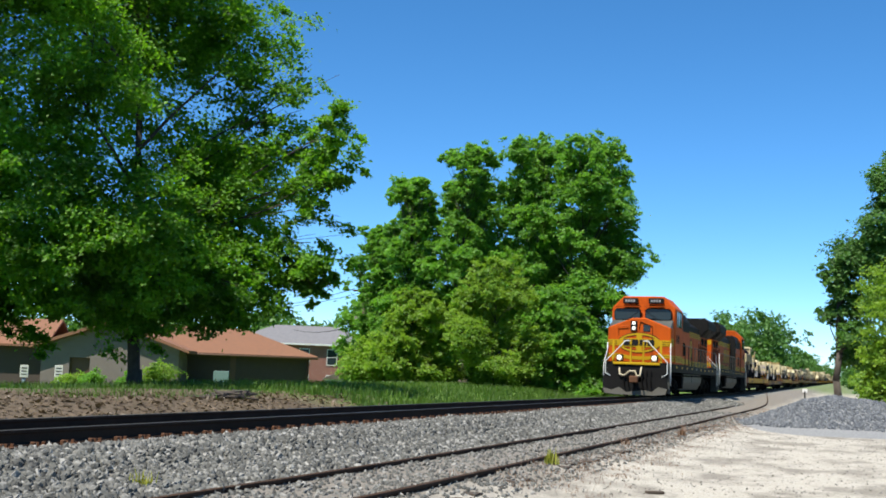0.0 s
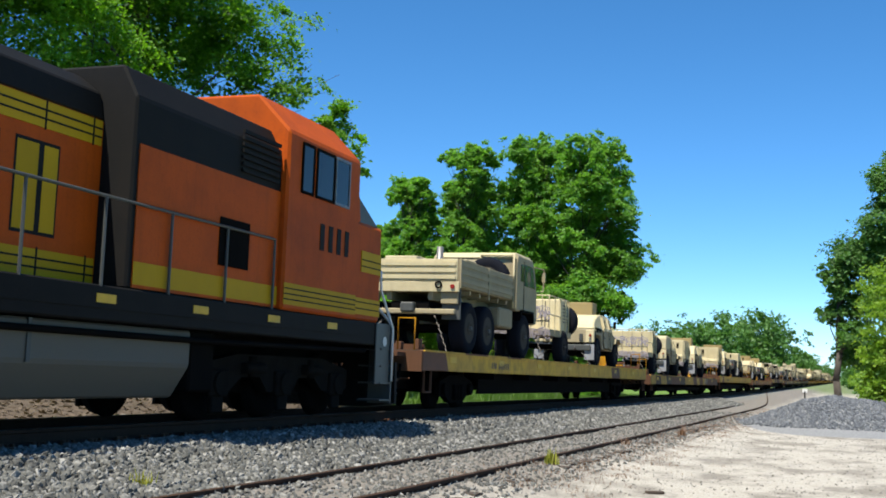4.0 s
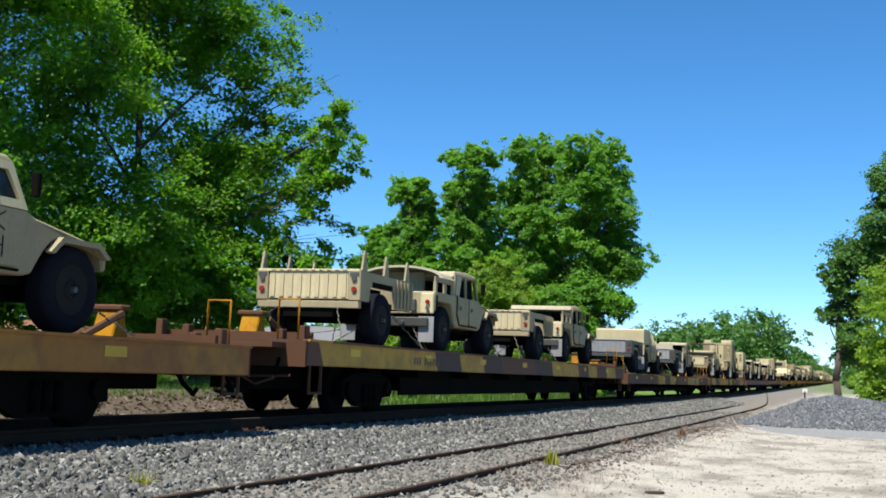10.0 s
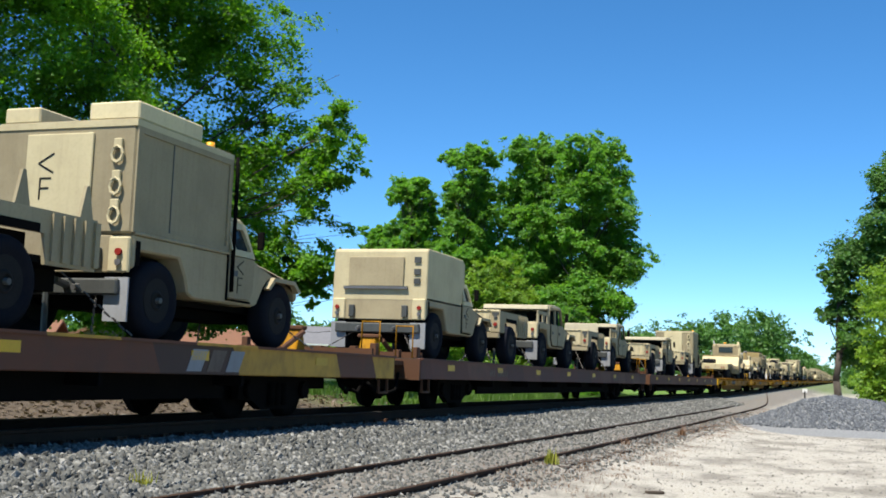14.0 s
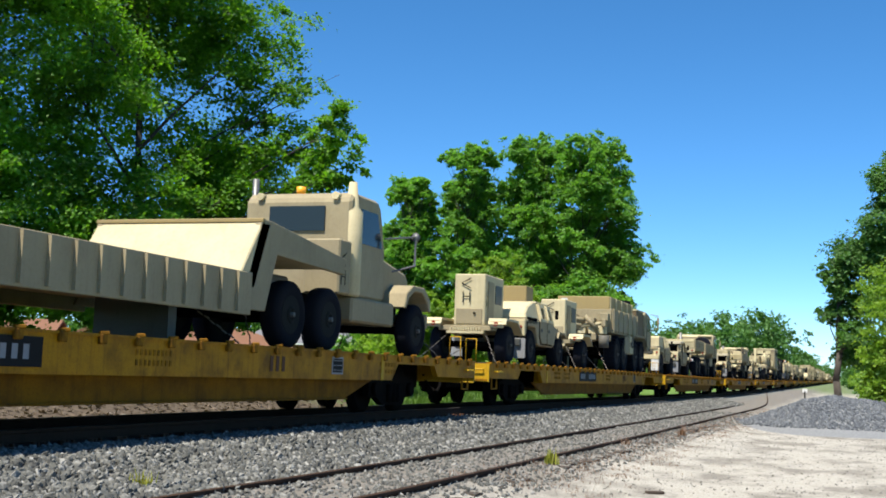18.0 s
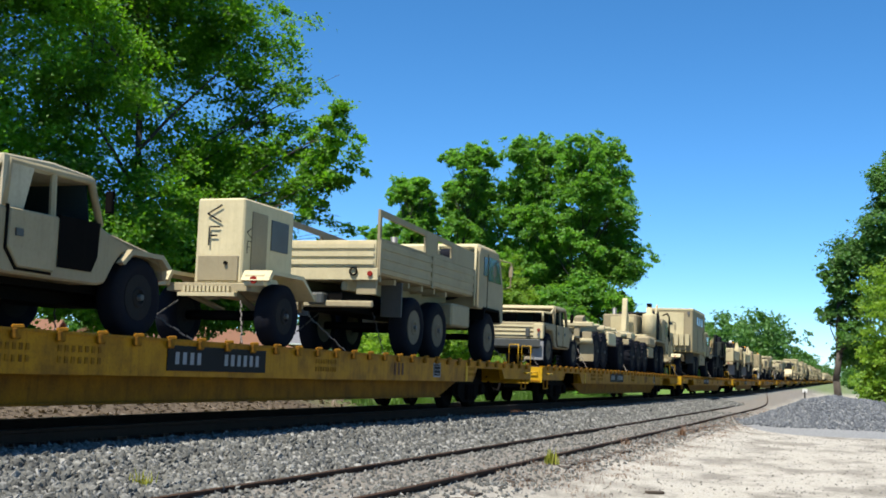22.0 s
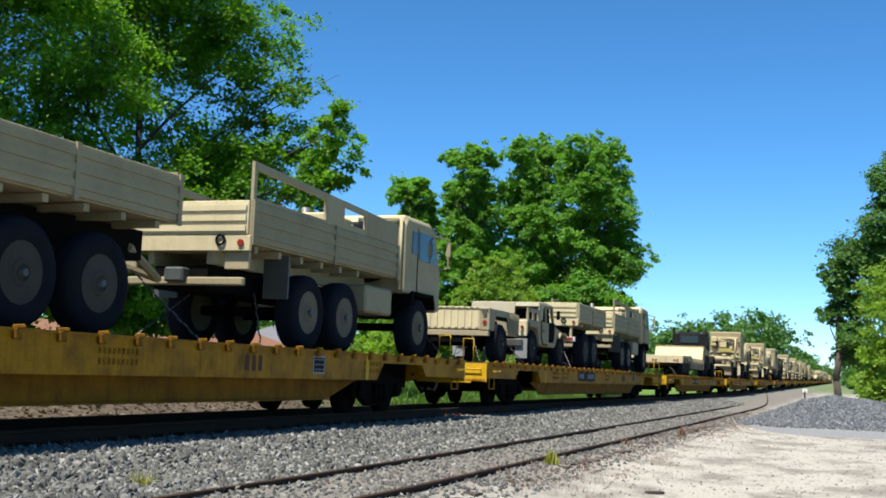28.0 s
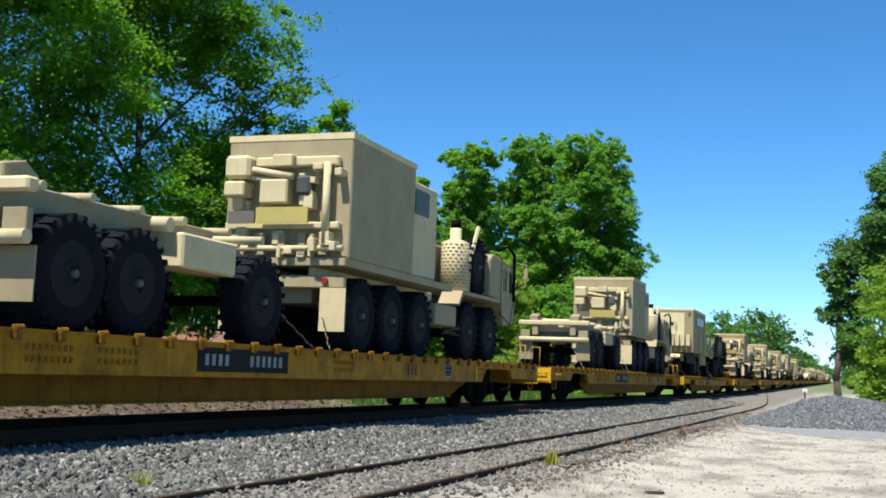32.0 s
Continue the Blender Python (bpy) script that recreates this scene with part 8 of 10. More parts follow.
def old_flatcar(style):
    """Older long flatcar; styles brown, mustard, maroon."""
    side = {"brown": OLD_BROWN, "mustard": OLD_MUSTARD, "maroon": OLD_MAROON, "tawny": OLD_BROWN, "rusty": OLD_TAWNY}[style]
    word = {"brown": "old brown flatcar with patched yellow-brown sides", "mustard": "old mustard-yellow flatcar with worn sides", "maroon": "old dark maroon flatcar with yellow patches", "tawny": "old flatcar with brown and mustard sides", "rusty": "old rust-orange flatcar with yellow patches"}[style]
    dk = 1.22 if style in ("mustard", "tawny") else 1.05
    t = thing("flatcar", word + " and rusty end gear", "railway car", "old flatcars of the train")
    part("deck", bx(-1.45, 1.45, 0.02, CAR - 0.02, dk - 0.09, dk - 0.005), TIE_WOOD, t, "dark wooden deck")
    for s in (-1, 1):
        x0, x1 = min(s * 1.45, s * 1.55), max(s * 1.45, s * 1.55)
        part("side_sill", bx(x0, x1, 0.0, CAR, dk - 0.40, dk, 0.012), side, t)
        part("sill_flange", bx(min(s * 1.55, s * 1.59), max(s * 1.55, s * 1.59), 0, CAR, dk - 0.03, dk + 0.005), side, t)
        part("lower_rail", bx(min(s * 1.0, s * 1.05), max(s * 1.0, s * 1.05), 5.2, CAR - 5.2, 0.32, dk - 0.4), BLACK, t)
        for k in range(7):
            y = 1.6 + k * 3.6
            part("reflector_patch", bx(min(s * 1.552, s * 1.558), max(s * 1.552, s * 1.558), y, y + 0.42, dk - 0.22, dk - 0.10), PATCH_YELLOW, t, "small yellow reflector patch")
        for k in range(6):
            y = 5.0 + k * 3.2
            part("side_bracket", bx(min(s * 1.0, s * 1.5), max(s * 1.0, s * 1.5), y, y + 0.06, dk - 0.55, dk - 0.4), BLACK, t)
    part("centre_sill", bx(-0.35, 0.35, 0.4, CAR - 0.4, 0.42, dk - 0.09), BLACK, t)
    for k in range(5):
        part("cross_bearer", bx(-1.0, 1.0, 6.2 + k * 3.4, 6.32 + k * 3.4, 0.5, dk - 0.1), BLACK, t)
    for y, d in ((0.0, -1), (CAR, 1)):
        part("end_sill", bx(-1.54, 1.54, min(y, y + d * 0.05), max(y, y + d * 0.05), dk - 0.42, dk - 0.02), RUST, t, "rusty brown end sill")
        part("end_flap", bx(-1.2, 1.2, min(y, y + d * 0.5), max(y, y + d * 0.5), dk - 0.14, dk - 0.06), RUST, t)
        coupler(t, y, d)
        bm = bmesh.new()
        for s in (-1, 1):
            a = y - d * 0.4
            pipe(bm, [(s * 1.5, a - 0.2, dk - 0.4), (s * 1.5, a - 0.2, 0.4), (s * 1.5, a + 0.2, 0.4), (s * 1.5, a + 0.2, dk - 0.4)], 0.022, 5)
        pipe(bm, [(1.3, y + d * 0.05, 0.66), (0.4, y + d * 0.15, 0.62), (-1.2, y + d * 0.1, 0.68)], 0.02, 5)
        part("step_iron", bm, RUST, t)
        # folded stanchions and chain racks at the end
        bm = bmesh.new()
        for x, h in ((1.3, 0.22), (0.9, 0.16), (-0.8, 0.2), (-1.3, 0.28)):
            box(bm, x - 0.06, x + 0.06, y - d * 0.45, y - d * 0.3, dk, dk + h, 0.01) if d < 0 else box(bm, x - 0.06, x + 0.06, y - 0.45, y - 0.3, dk, dk + h, 0.01)
        box(bm, -1.35, 1.35, min(y - d * 0.6, y - d * 0.52), max(y - d * 0.6, y - d * 0.52), dk, dk + 0.12)
        part("end_stanchion", bm, RUST, t, "rusty folded stanchions")
        a = y - d * 1.05
        h = part("trailer_hitch", pr([(a - 0.2, dk), (a + 0.2, dk), (a + 0.06, dk + (1.0 if style == "mustard" and d > 0 else 0.42)), (a - 0.06, dk + (1.0 if style == "mustard" and d > 0 else 0.42))], -0.17, 0.17, 'x', bevel=0.02), YELLOW, t, "worn yellow trailer hitch")
        part("hitch_strut", tb((0.25, a - d * 0.9, dk + 0.03), (0.25, a - d * 0.1, dk + 0.36), 0.05, 6), RUST, h)
        part("hitch_head", bx(-0.24, 0.24, a - 0.1, a + 0.1, dk + (0.98 if style == "mustard" and d > 0 else 0.40), dk + (1.1 if style == "mustard" and d > 0 else 0.48), 0.02), RUST, h)
        part("hand_rail", pipe(bmesh.new(), [(1.3, y - d * 0.15, dk), (1.3, y - d * 0.15, dk + 0.62), (0.95, y - d * 0.15, dk + 0.62), (0.95, y - d * 0.15, dk)], 0.014, 6), YELLOW, t, "yellow hand rail")
        # a hooked bundle of chain and hose at the end
        part("end_hose", pipe(bmesh.new(), [(1.1, y + d * 0.05, dk - 0.3), (1.15, y + d * 0.3, dk - 0.62), (1.0, y + d * 0.6, dk - 0.72), (0.7, y + d * 0.8, dk - 0.5)], 0.03, 6), BLACK, t)
    bogie(t, 3.6)
    bogie(t, CAR - 3.6)
    bars(t, "reporting_mark", FADED, "III IIIIII", 1.552, 4.6, dk - 0.30, 1.5, 0.14)
    if style == "brown":
        for k in range(3):
            a = 19.5 + k * 0.48
            part("fleet_emblem", pr([(a, dk - 0.36), (a + 0.14, dk - 0.08), (a + 0.5, dk - 0.08), (a + 0.34, dk - 0.36)], 1.552, 1.558, 'x'), FLAP if k != 1 else FADED, t, "slanted pale emblem block")
    else:
        bars(t, "fleet_mark", FADED, "III", 1.552, 19.6, dk - 0.32, 0.9, 0.2)
    return t


# ------------------------------------------------------------------ locomotives
LOCO = 21.3


def six_wheel_frame():
    bm = bmesh.new()
    prism(bm, [(-2.45, 0.78), (-2.45, 0.45), (-2.2, 0.40), (-1.6, 0.42), (-1.25, 0.62), (-0.7, 0.62), (-0.45, 0.40), (0.35, 0.40), (0.6, 0.62), (1.15, 0.62), (1.45, 0.42), (2.2, 0.40), (2.45, 0.45), (2.45, 0.78), (1.4, 0.95), (-1.4, 0.95)], 0.0, 0.16, 'x')
    for y in (-1.95, 0.0, 1.95):
        tube(bm, (0.1, y, 0.53), (0.26, y, 0.53), 0.17, 14)
        box(bm, 0.1, 0.22, y - 0.26, y + 0.26, 0.35, 0.72, 0.02)
        box(bm, 0.12, 0.2, y - 0.16, y + 0.16, 0.12, 0.36, 0.02)
    for y in (-0.98, 0.98):
        tube(bm, (0.16, y, 0.62), (0.16, y, 0.92), 0.09, 10)
        tube(bm, (0.2, y - 0.3, 0.75), (0.2, y + 0.3, 0.75), 0.08, 10)
    return mesh_of("side_frame", bm, BOGIE_GREY)


BOGIE_GREY = painted("dusty_bogie_grey", (0.0122, 0.0114, 0.0099), (0.0038, 0.0038, 0.0038), 0.6, 0.9, scale=4, gloss=0.03)
SIX_FRAME = six_wheel_frame()


def locomotive(second=False):
    """Orange road diesel. y runs back from the nose; z from the rail head."""
    t = thing("locomotive", "orange and black diesel locomotive with yellow stripes" + (" running long hood first" if second else " and lit headlights"), "locomotive", "locomotives of the train")
    part("frame", bx(-1.5, 1.5, 0.0, LOCO, 1.22, 1.62, 0.02), LOCO_BLACK, t)
    for s in (-1, 1):
        part("sill_band", bx(min(s * 1.5, s * 1.515), max(s * 1.5, s * 1.515), 1.2, LOCO - 1.2, 1.36, 1.6), LOCO_BLACK, t)
        for k in range(9):
            y = 2.4 + k * 2.0
            part("sill_reflector", bx(min(s * 1.515, s * 1.522), max(s * 1.515, s * 1.522), y, y + 0.36, 1.42, 1.52), PATCH_YELLOW if k != 4 else FLAP, t, "small reflector stripe")
    # nose, cab
    hood_line = [(-1.5, 1.62), (1.5, 1.62), (1.5, 3.28), (0.28, 3.75), (-0.28, 3.75), (-1.5, 3.28)]
    n = part("nose", pr(hood_line, 0.62, 2.0, 'y', bevel=0.04), ORANGE, t)
    c = part("cab", pr([(-1.54, 1.62), (1.54, 1.62), (1.54, 4.28), (0.98, 4.86), (-0.98, 4.86), (-1.54, 4.28)], 1.75, 4.4, 'y', bevel=0.04), ORANGE, t)
    part("brow", pr([(1.8, 4.35), (1.58, 3.3), (1.8, 3.2)], -1.5, 1.5, 'x', bevel=0.02), ORANGE, c)
    for s in (-1, 1):
        # raked windscreens in black frames, with wipers and sun visors
        w = part("windscreen", pr([(s * 0.14, 3.80), (s * 0.2, 3.74), (s * 1.28, 3.70), (s * 1.36, 3.78), (s * 1.36, 4.10), (s * 1.26, 4.22), (s * 0.24, 4.24), (s * 0.14, 4.16)], 1.50, 1.66, 'y', bevel=0.01), GLASS, c, "dark windscreen pane")
        part("rubber_seal", pr([(s * 0.11, 3.78), (s * 0.18, 3.71), (s * 1.29, 3.67), (s * 1.39, 3.76), (s * 1.39, 4.12), (s * 1.28, 4.25), (s * 0.22, 4.27), (s * 0.11, 4.18)], 1.515, 1.66, 'y'), BLACK, w)
        part("anti_glare_panel", pr([(0.66, 3.27), (1.56, 3.70), (1.78, 3.70), (1.78, 3.2)], min(s * 0.2, s * 1.46), max(s * 0.2, s * 1.46), 'x', bevel=0.01), GREYDARK, c, "dark grey nose top")
        sp = part("corner_plate", bx(min(s * 1.5, s * 1.53), max(s * 1.5, s * 1.53), 0.12, 0.75, 0.55, 1.62, 0.01), GREYDARK, t, "dark grey step side plate")
        part("white_disc", tb((s * 1.52, 0.36, 1.3), (s * 1.538, 0.36, 1.3), 0.085, 12), WHITE, sp)
        ep = part("corner_plate", bx(min(s * 1.5, s * 1.53), max(s * 1.5, s * 1.53), LOCO - 0.75, LOCO - 0.12, 0.55, 1.62, 0.01), GREYDARK, t)
        part("white_disc", tb((s * 1.52, LOCO - 0.36, 1.3), (s * 1.538, LOCO - 0.36, 1.3), 0.085, 12), WHITE, ep)
        bm = bmesh.new()
        pipe(bm, [(s * 0.2, 1.50, 4.1), (s * 0.75, 1.50, 3.7)], 0.015, 4)
        pipe(bm, [(s * 0.45, 1.50, 3.78), (s * 1.1, 1.50, 3.62)], 0.012, 4)
        part("wiper", bm, BLACK, w)
        b = part("number_board", bx(s * 0.62 - 0.36, s * 0.62 + 0.36, 1.55, 1.85, 4.50, 4.76, 0.02), BLACK_SIGN, c, "black number board with white characters")
        bars(b, "number", FLAP, "IIII", 1.55, s * 0.62 - 0.24, 4.57, 0.5, 0.12, 'y')
        part("visor", bx(s * 0.7 - 0.6, s * 0.7 + 0.6, 1.38, 1.6, 4.32, 4.35), ORANGE, c)
        for a, d in ((2.25, 2.75), (2.85, 3.45), (3.6, 3.95)):
            sw = part("side_window", bx(min(s * 1.53, s * 1.552), max(s * 1.53, s * 1.552), a, d, 3.45, 4.15), GLASS, c, "cab side window")
            part("window_frame", ring_prism([(a - 0.035, 3.41), (a - 0.035, 4.19), (d + 0.035, 4.19), (d + 0.035, 3.41)], [(a, 3.45), (a, 4.15), (d, 4.15), (d, 3.45)], min(s * 1.535, s * 1.565), max(s * 1.535, s * 1.565)), STEEL if a < 2.5 else BLACK, sw)
        bars(c, "cab_number", BLACK_SIGN, "IIII", s * 1.542 if s > 0 else -1.55, 2.15, 2.62, 1.25, 0.42)
        # stripes of the side: two thin black lines on a yellow band, swept round the nose
        for z in (2.45, 1.72):
            st = part("nose_stripe", bx(min(s * 1.5, s * 1.512), max(s * 1.5, s * 1.512), 0.64, 1.5 if z > 2 else 4.3, z, z + (0.36 if z > 2 else 0.28)), LOCO_YELLOW, n, "yellow stripe with thin black lines")
            bm = bmesh.new()
            for k in (0.09, 0.2):
                box(bm, min(s * 1.512, s * 1.516), max(s * 1.512, s * 1.516), 0.64, 1.5 if z > 2 else 4.3, z + k, z + k + 0.02)
            part("black_line", bm, BLACK_SIGN, st)
    # front emblem: a yellow ring and band, with dark plain shapes instead of the maker's letters
    def ring(rx, rz, th, y0, y1, cz=2.56):
        bm = bmesh.new()
        n = 40
        loops = []
        for y, q in ((y0, 0.0), (y1, 0.0), (y1, th), (y0, th)):
            loops.append([bm.verts.new(((rx - q) * math.cos(2 * math.pi * i / n), y, cz + (rz - q) * math.sin(2 * math.pi * i / n))) for i in range(n)])
        for u, w in zip(loops, loops[1:] + loops[:1]):
            for i in range(n):
                bm.faces.new((u[i], u[(i + 1) % n], w[(i + 1) % n], w[i]))
        bmesh.ops.recalc_face_normals(bm, faces=bm.faces[:])
        return bm
    e = part("front_emblem", ring(1.0, 0.46, 0.09, 0.606, 0.62), LOCO_YELLOW, n, "yellow ring-shaped emblem")
    part("emblem_edge", ring(1.025, 0.485, 0.025, 0.603, 0.62), BLACK_SIGN, e)
    part("emblem_edge", ring(0.91, 0.37, 0.025, 0.603, 0.62), BLACK_SIGN, e)
    part("emblem_band", pr([(-1.5, 2.42), (-0.98, 2.42), (-0.8, 2.36), (0.8, 2.36), (0.98, 2.42), (1.5, 2.42), (1.5, 2.70), (0.98, 2.70), (0.8, 2.76), (-0.8, 2.76), (-0.98, 2.70), (-1.5, 2.70)], 0.600, 0.62, 'y'), LOCO_YELLOW, e)
    part("emblem_post", bx(-0.13, 0.13, 0.597, 0.62, 2.10, 3.02), LOCO_YELLOW, e)
    for k in range(4):
        a = -0.74 + k * 0.38
        part("emblem_shape", pr([(a, 2.42), (a + 0.30, 2.42), (a + 0.33, 2.48), (a + 0.33, 2.66), (a + 0.28, 2.71), (a, 2.71)], 0.588, 0.597, 'y'), BLACK_SIGN, e)
    for z in (2.49, 2.60):
        for s in (-1, 1):
            part("emblem_line", bx(min(s * 1.05, s * 1.5), max(s * 1.05, s * 1.5), 0.594, 0.600, z, z + 0.018), BLACK_SIGN, e)
    lb = part("lower_band", pr([(-1.5, 1.86), (-0.9, 1.86), (-0.4, 1.76), (0.4, 1.76), (0.9, 1.86), (1.5, 1.86), (1.5, 2.03), (0.9, 2.03), (0.4, 1.92), (-0.4, 1.92), (-0.9, 2.03), (-1.5, 2.03)], 0.606, 0.62, 'y'), LOCO_YELLOW, n)
    part("band_line", bx(-1.5, -0.9, 0.602, 0.606, 1.94, 1.955), BLACK_SIGN, lb)
    part("band_line", bx(0.9, 1.5, 0.602, 0.606, 1.94, 1.955), BLACK_SIGN, lb)
    part("head_light_box", bx(-0.42, -0.1, 0.56, 0.64, 3.12, 3.60, 0.02), BLACK_SIGN, n)
    for z in (3.24, 3.48):
        part("head_light", lathe(bmesh.new(), ((0.54, 0.02), (0.545, 0.085), (0.58, 0.09)), 14, 'y', (-0.26, 0, z)), LAMP_ON if not second else STEEL, n, "round lit headlight" if not second else "")
    part("nose_window", bx(0.18, 0.52, 0.60, 0.625, 3.10, 3.42, 0.02), GLASS, n)
    bm = bmesh.new()
    pipe(bm, [(0.62, 0.6, 1.7), (0.62, 0.6, 3.35), (0.05, 0.6, 3.55), (-0.02, 0.6, 3.1)], 0.014, 4)
    part("nose_door_seam", bm, BLACK, n)
    bm = bmesh.new()
    pipe(bm, [(-1.0, 0.56, 3.0), (-1.0, 0.56, 3.3), (-0.5, 0.56, 3.35)], 0.018, 5)
    part("grab_iron", bm, ORANGE, n)
    # front platform: anticlimber, ditch lights, pilot plough, steps
    part("anticlimber", bx(-1.1, 1.1, -0.12, 0.25, 1.50, 1.62, 0.02), LOCO_YELLOW, t, "yellow anticlimber beam")
    for s in (-1, 1):
        d = part("ditch_light_box", bx(s * 0.82 - 0.15, s * 0.82 + 0.15, 0.0, 0.3, 1.66, 1.98, 0.03), LOCO_BLACK, t, "ditch light housing")
        part("ditch_light", lathe(bmesh.new(), ((-0.07, 0.02), (-0.06, 0.10), (0.0, 0.13)), 14, 'y', (s * 0.82, 0, 1.82)), LAMP_ON if not second else STEEL, d, "round lit lamp" if not second else "")
        part("front_post", bx(s * 0.3 - 0.04, s * 0.3 + 0.04, 0.05, 0.13, 1.62, 2.65), LOCO_YELLOW, t)
        part("front_post", bx(s * 1.12 - 0.05, s * 1.12 + 0.05, 0.05, 0.13, 1.62, 2.65), LOCO_YELLOW, t)
    for y, d in ((0.0, -1), (LOCO, 1)):
        pl = part("plough", pr([(-1.5, 0.95), (-1.52, 0.2), (-0.9, 0.12), (0.9, 0.12), (1.52, 0.2), (1.5, 0.95), (0.5, 0.95), (0.35, 0.7), (-0.35, 0.7), (-0.5, 0.95)], y + d * 0.35, y + d * 0.25, 'y'), LOCO_BLACK, t, "black snow plough")
        part("plough_lip", pr([(-1.5, 0.4), (-1.42, 0.16), (-0.9, 0.10), (0.9, 0.10), (1.42, 0.16), (1.5, 0.4), (1.1, 0.5), (0.8, 0.26), (0.45, 0.34), (-0.4, 0.22), (-0.75, 0.44), (-1.1, 0.3)], y + d * 0.42, y + d * 0.36, 'y'), TANK_GREY, pl, "scuffed grey plough blade")
        part("end_plate", bx(-1.5, 1.5, min(y, y + d * 0.05), max(y, y + d * 0.05), 0.9, 1.5), LOCO_BLACK, t)
        coupler(t, y + d * 0.1, d)
        for s in (-1, 1):
            st = part("corner_step", bx(min(s * 1.12, s * 1.55), max(s * 1.12, s * 1.55), min(y - d * 0.02, y - d * 0.08), max(y - d * 0.02, y - d * 0.08), 0.2, 1.6), GREYDARK, t, "dark step plate")
            bm = bmesh.new()
            for z in (0.25, 0.55, 0.85, 1.15):
                box(bm, min(s * 1.12, s * 1.55), max(s * 1.12, s * 1.55), min(y + d * 0.0, y - d * 0.55), max(y + d * 0.0, y - d * 0.55), z, z + 0.03)
            part("tread", bm, GREYDARK, st)
            bm = bmesh.new()
            pipe(bm, [(s * 0.3, y + d * 0.06, 2.62), (s * 0.55, y + d * 0.06, 2.62), (s * 0.68, y + d * 0.08, 2.45), (s * 1.45, y + d * 0.1, 1.65), (s * 1.45, y + d * 0.1, 1.1), (s * 1.2, y + d * 0.12, 0.95)], 0.024, 6)
            pipe(bm, [(s * 1.5, y - d * 0.6, 2.55), (s * 1.5, y - d * 0.55, 2.2), (s * 1.58, y - d * 0.12, 1.55), (s * 1.58, y - d * 0.1, 0.6)], 0.024, 6)
            part("white_hand_rail", bm, WHITE, t, "white bent hand rail")
        for x in (-0.55, -0.35, 0.3, 0.5, 0.7):
            part("air_hose", pipe(bmesh.new(), [(x, y + d * 0.1, 1.25), (x + 0.03, y + d * 0.45, 0.8), (x + 0.08, y + d * 0.5, 0.45)], 0.03, 5), BLACK, t)
        bm = bmesh.new()
        pipe(bm, [(-0.75, y + d * 0.3, 1.35), (-0.72, y + d * 0.42, 1.05), (-0.5, y + d * 0.45, 0.98), (-0.25, y + d * 0.45, 1.2), (0.0, y + d * 0.45, 1.2), (0.1, y + d * 0.45, 0.98), (0.25, y + d * 0.42, 1.0), (0.28, y + d * 0.3, 1.4)], 0.04, 7)
        part("jumper_cable", bm, painted("pale_hose", (0.456, 0.3952, 0.2736), (0.228, 0.19, 0.1368), 0.3, 0.6) if d < 0 else BLACK, t, "pale jumper cable")
    # equipment cabinet behind the cab, long hood, radiator
    part("aux_cabinet", pr([(-1.42, 1.62), (1.42, 1.62), (1.42, 3.9), (1.2, 4.3), (-1.2, 4.3), (-1.42, 3.9)], 4.35, 8.1, 'y', bevel=0.03), LOCO_BLACK, t, "black equipment cabinet")
    for s in (-1, 1):
        p = part("aux_side", bx(min(s * 1.42, s * 1.435), max(s * 1.42, s * 1.435), 4.4, 8.0, 1.64, 3.35), ORANGE, t, "orange cabinet side")
        part("aux_grille", bx(min(s * 1.435, s * 1.45), max(s * 1.435, s * 1.45), 5.3, 6.1, 2.1, 2.75), BLACK, p)
        bm = bmesh.new()
        for k in range(7):
            box(bm, min(s * 1.425, s * 1.46), max(s * 1.425, s * 1.46), 4.5, 5.6, 3.45 + k * 0.09, 3.5 + k * 0.09)
        part("aux_louvre", bm, LOCO_BLACK, t)
        part("aux_band", bx(min(s * 1.437, s * 1.444), max(s * 1.437, s * 1.444), 4.4, 8.0, 1.68, 1.95), LOCO_YELLOW, t)
    h = part("hood", pr([(-0.98, 1.62), (0.98, 1.62), (0.98, 3.62), (-0.98, 3.62)], 8.1, LOCO - 0.9, 'y', bevel=0.02), ORANGE, t, "orange hood side")
    part("hood_roof", pr([(-0.98, 3.62), (0.98, 3.62), (0.92, 3.95), (0.6, 4.18), (-0.6, 4.18), (-0.92, 3.95)], 8.12, LOCO - 4.6, 'y', bevel=0.02), LOCO_BLACK, h, "black hood roof")
    for s in (-1, 1):
        for z, q in ((3.30, 0.30), (1.66, 0.30)):
            b = part("hood_stripe", bx(min(s * 0.98, s * 0.992), max(s * 0.98, s * 0.992), 8.15, LOCO - 4.6 if z > 3 else LOCO - 1.0, z, z + q), LOCO_YELLOW, h, "yellow stripe with thin black lines")
            bm = bmesh.new()
            for k in (0.09, 0.19):
                box(bm, min(s * 0.992, s * 0.997), max(s * 0.992, s * 0.997), 8.15, LOCO - 1.0 if z < 3 else LOCO - 4.6, z + k, z + k + 0.022)
            for k in range(14):
                y = 8.3 + k * 0.85
                if y < LOCO - 4.8 or z < 3:
                    box(bm, min(s * 0.992, s * 0.998), max(s * 0.992, s * 0.998), y, y + 0.025, z - 0.02, z + q + 0.02)
            part("black_line", bm, BLACK_SIGN, b)
        # the maker's large letters, as plain yellow blocks with dark edges
        y0 = 8.9
        for k in range(4):
            a = y0 + k * 0.98
            q = part("emblem_block", bx(min(s * 0.98, s * 0.987), max(s * 0.98, s * 0.987), a, a + 0.24, 2.15, 3.11), LOCO_YELLOW, h, "worn yellow emblem shapes")
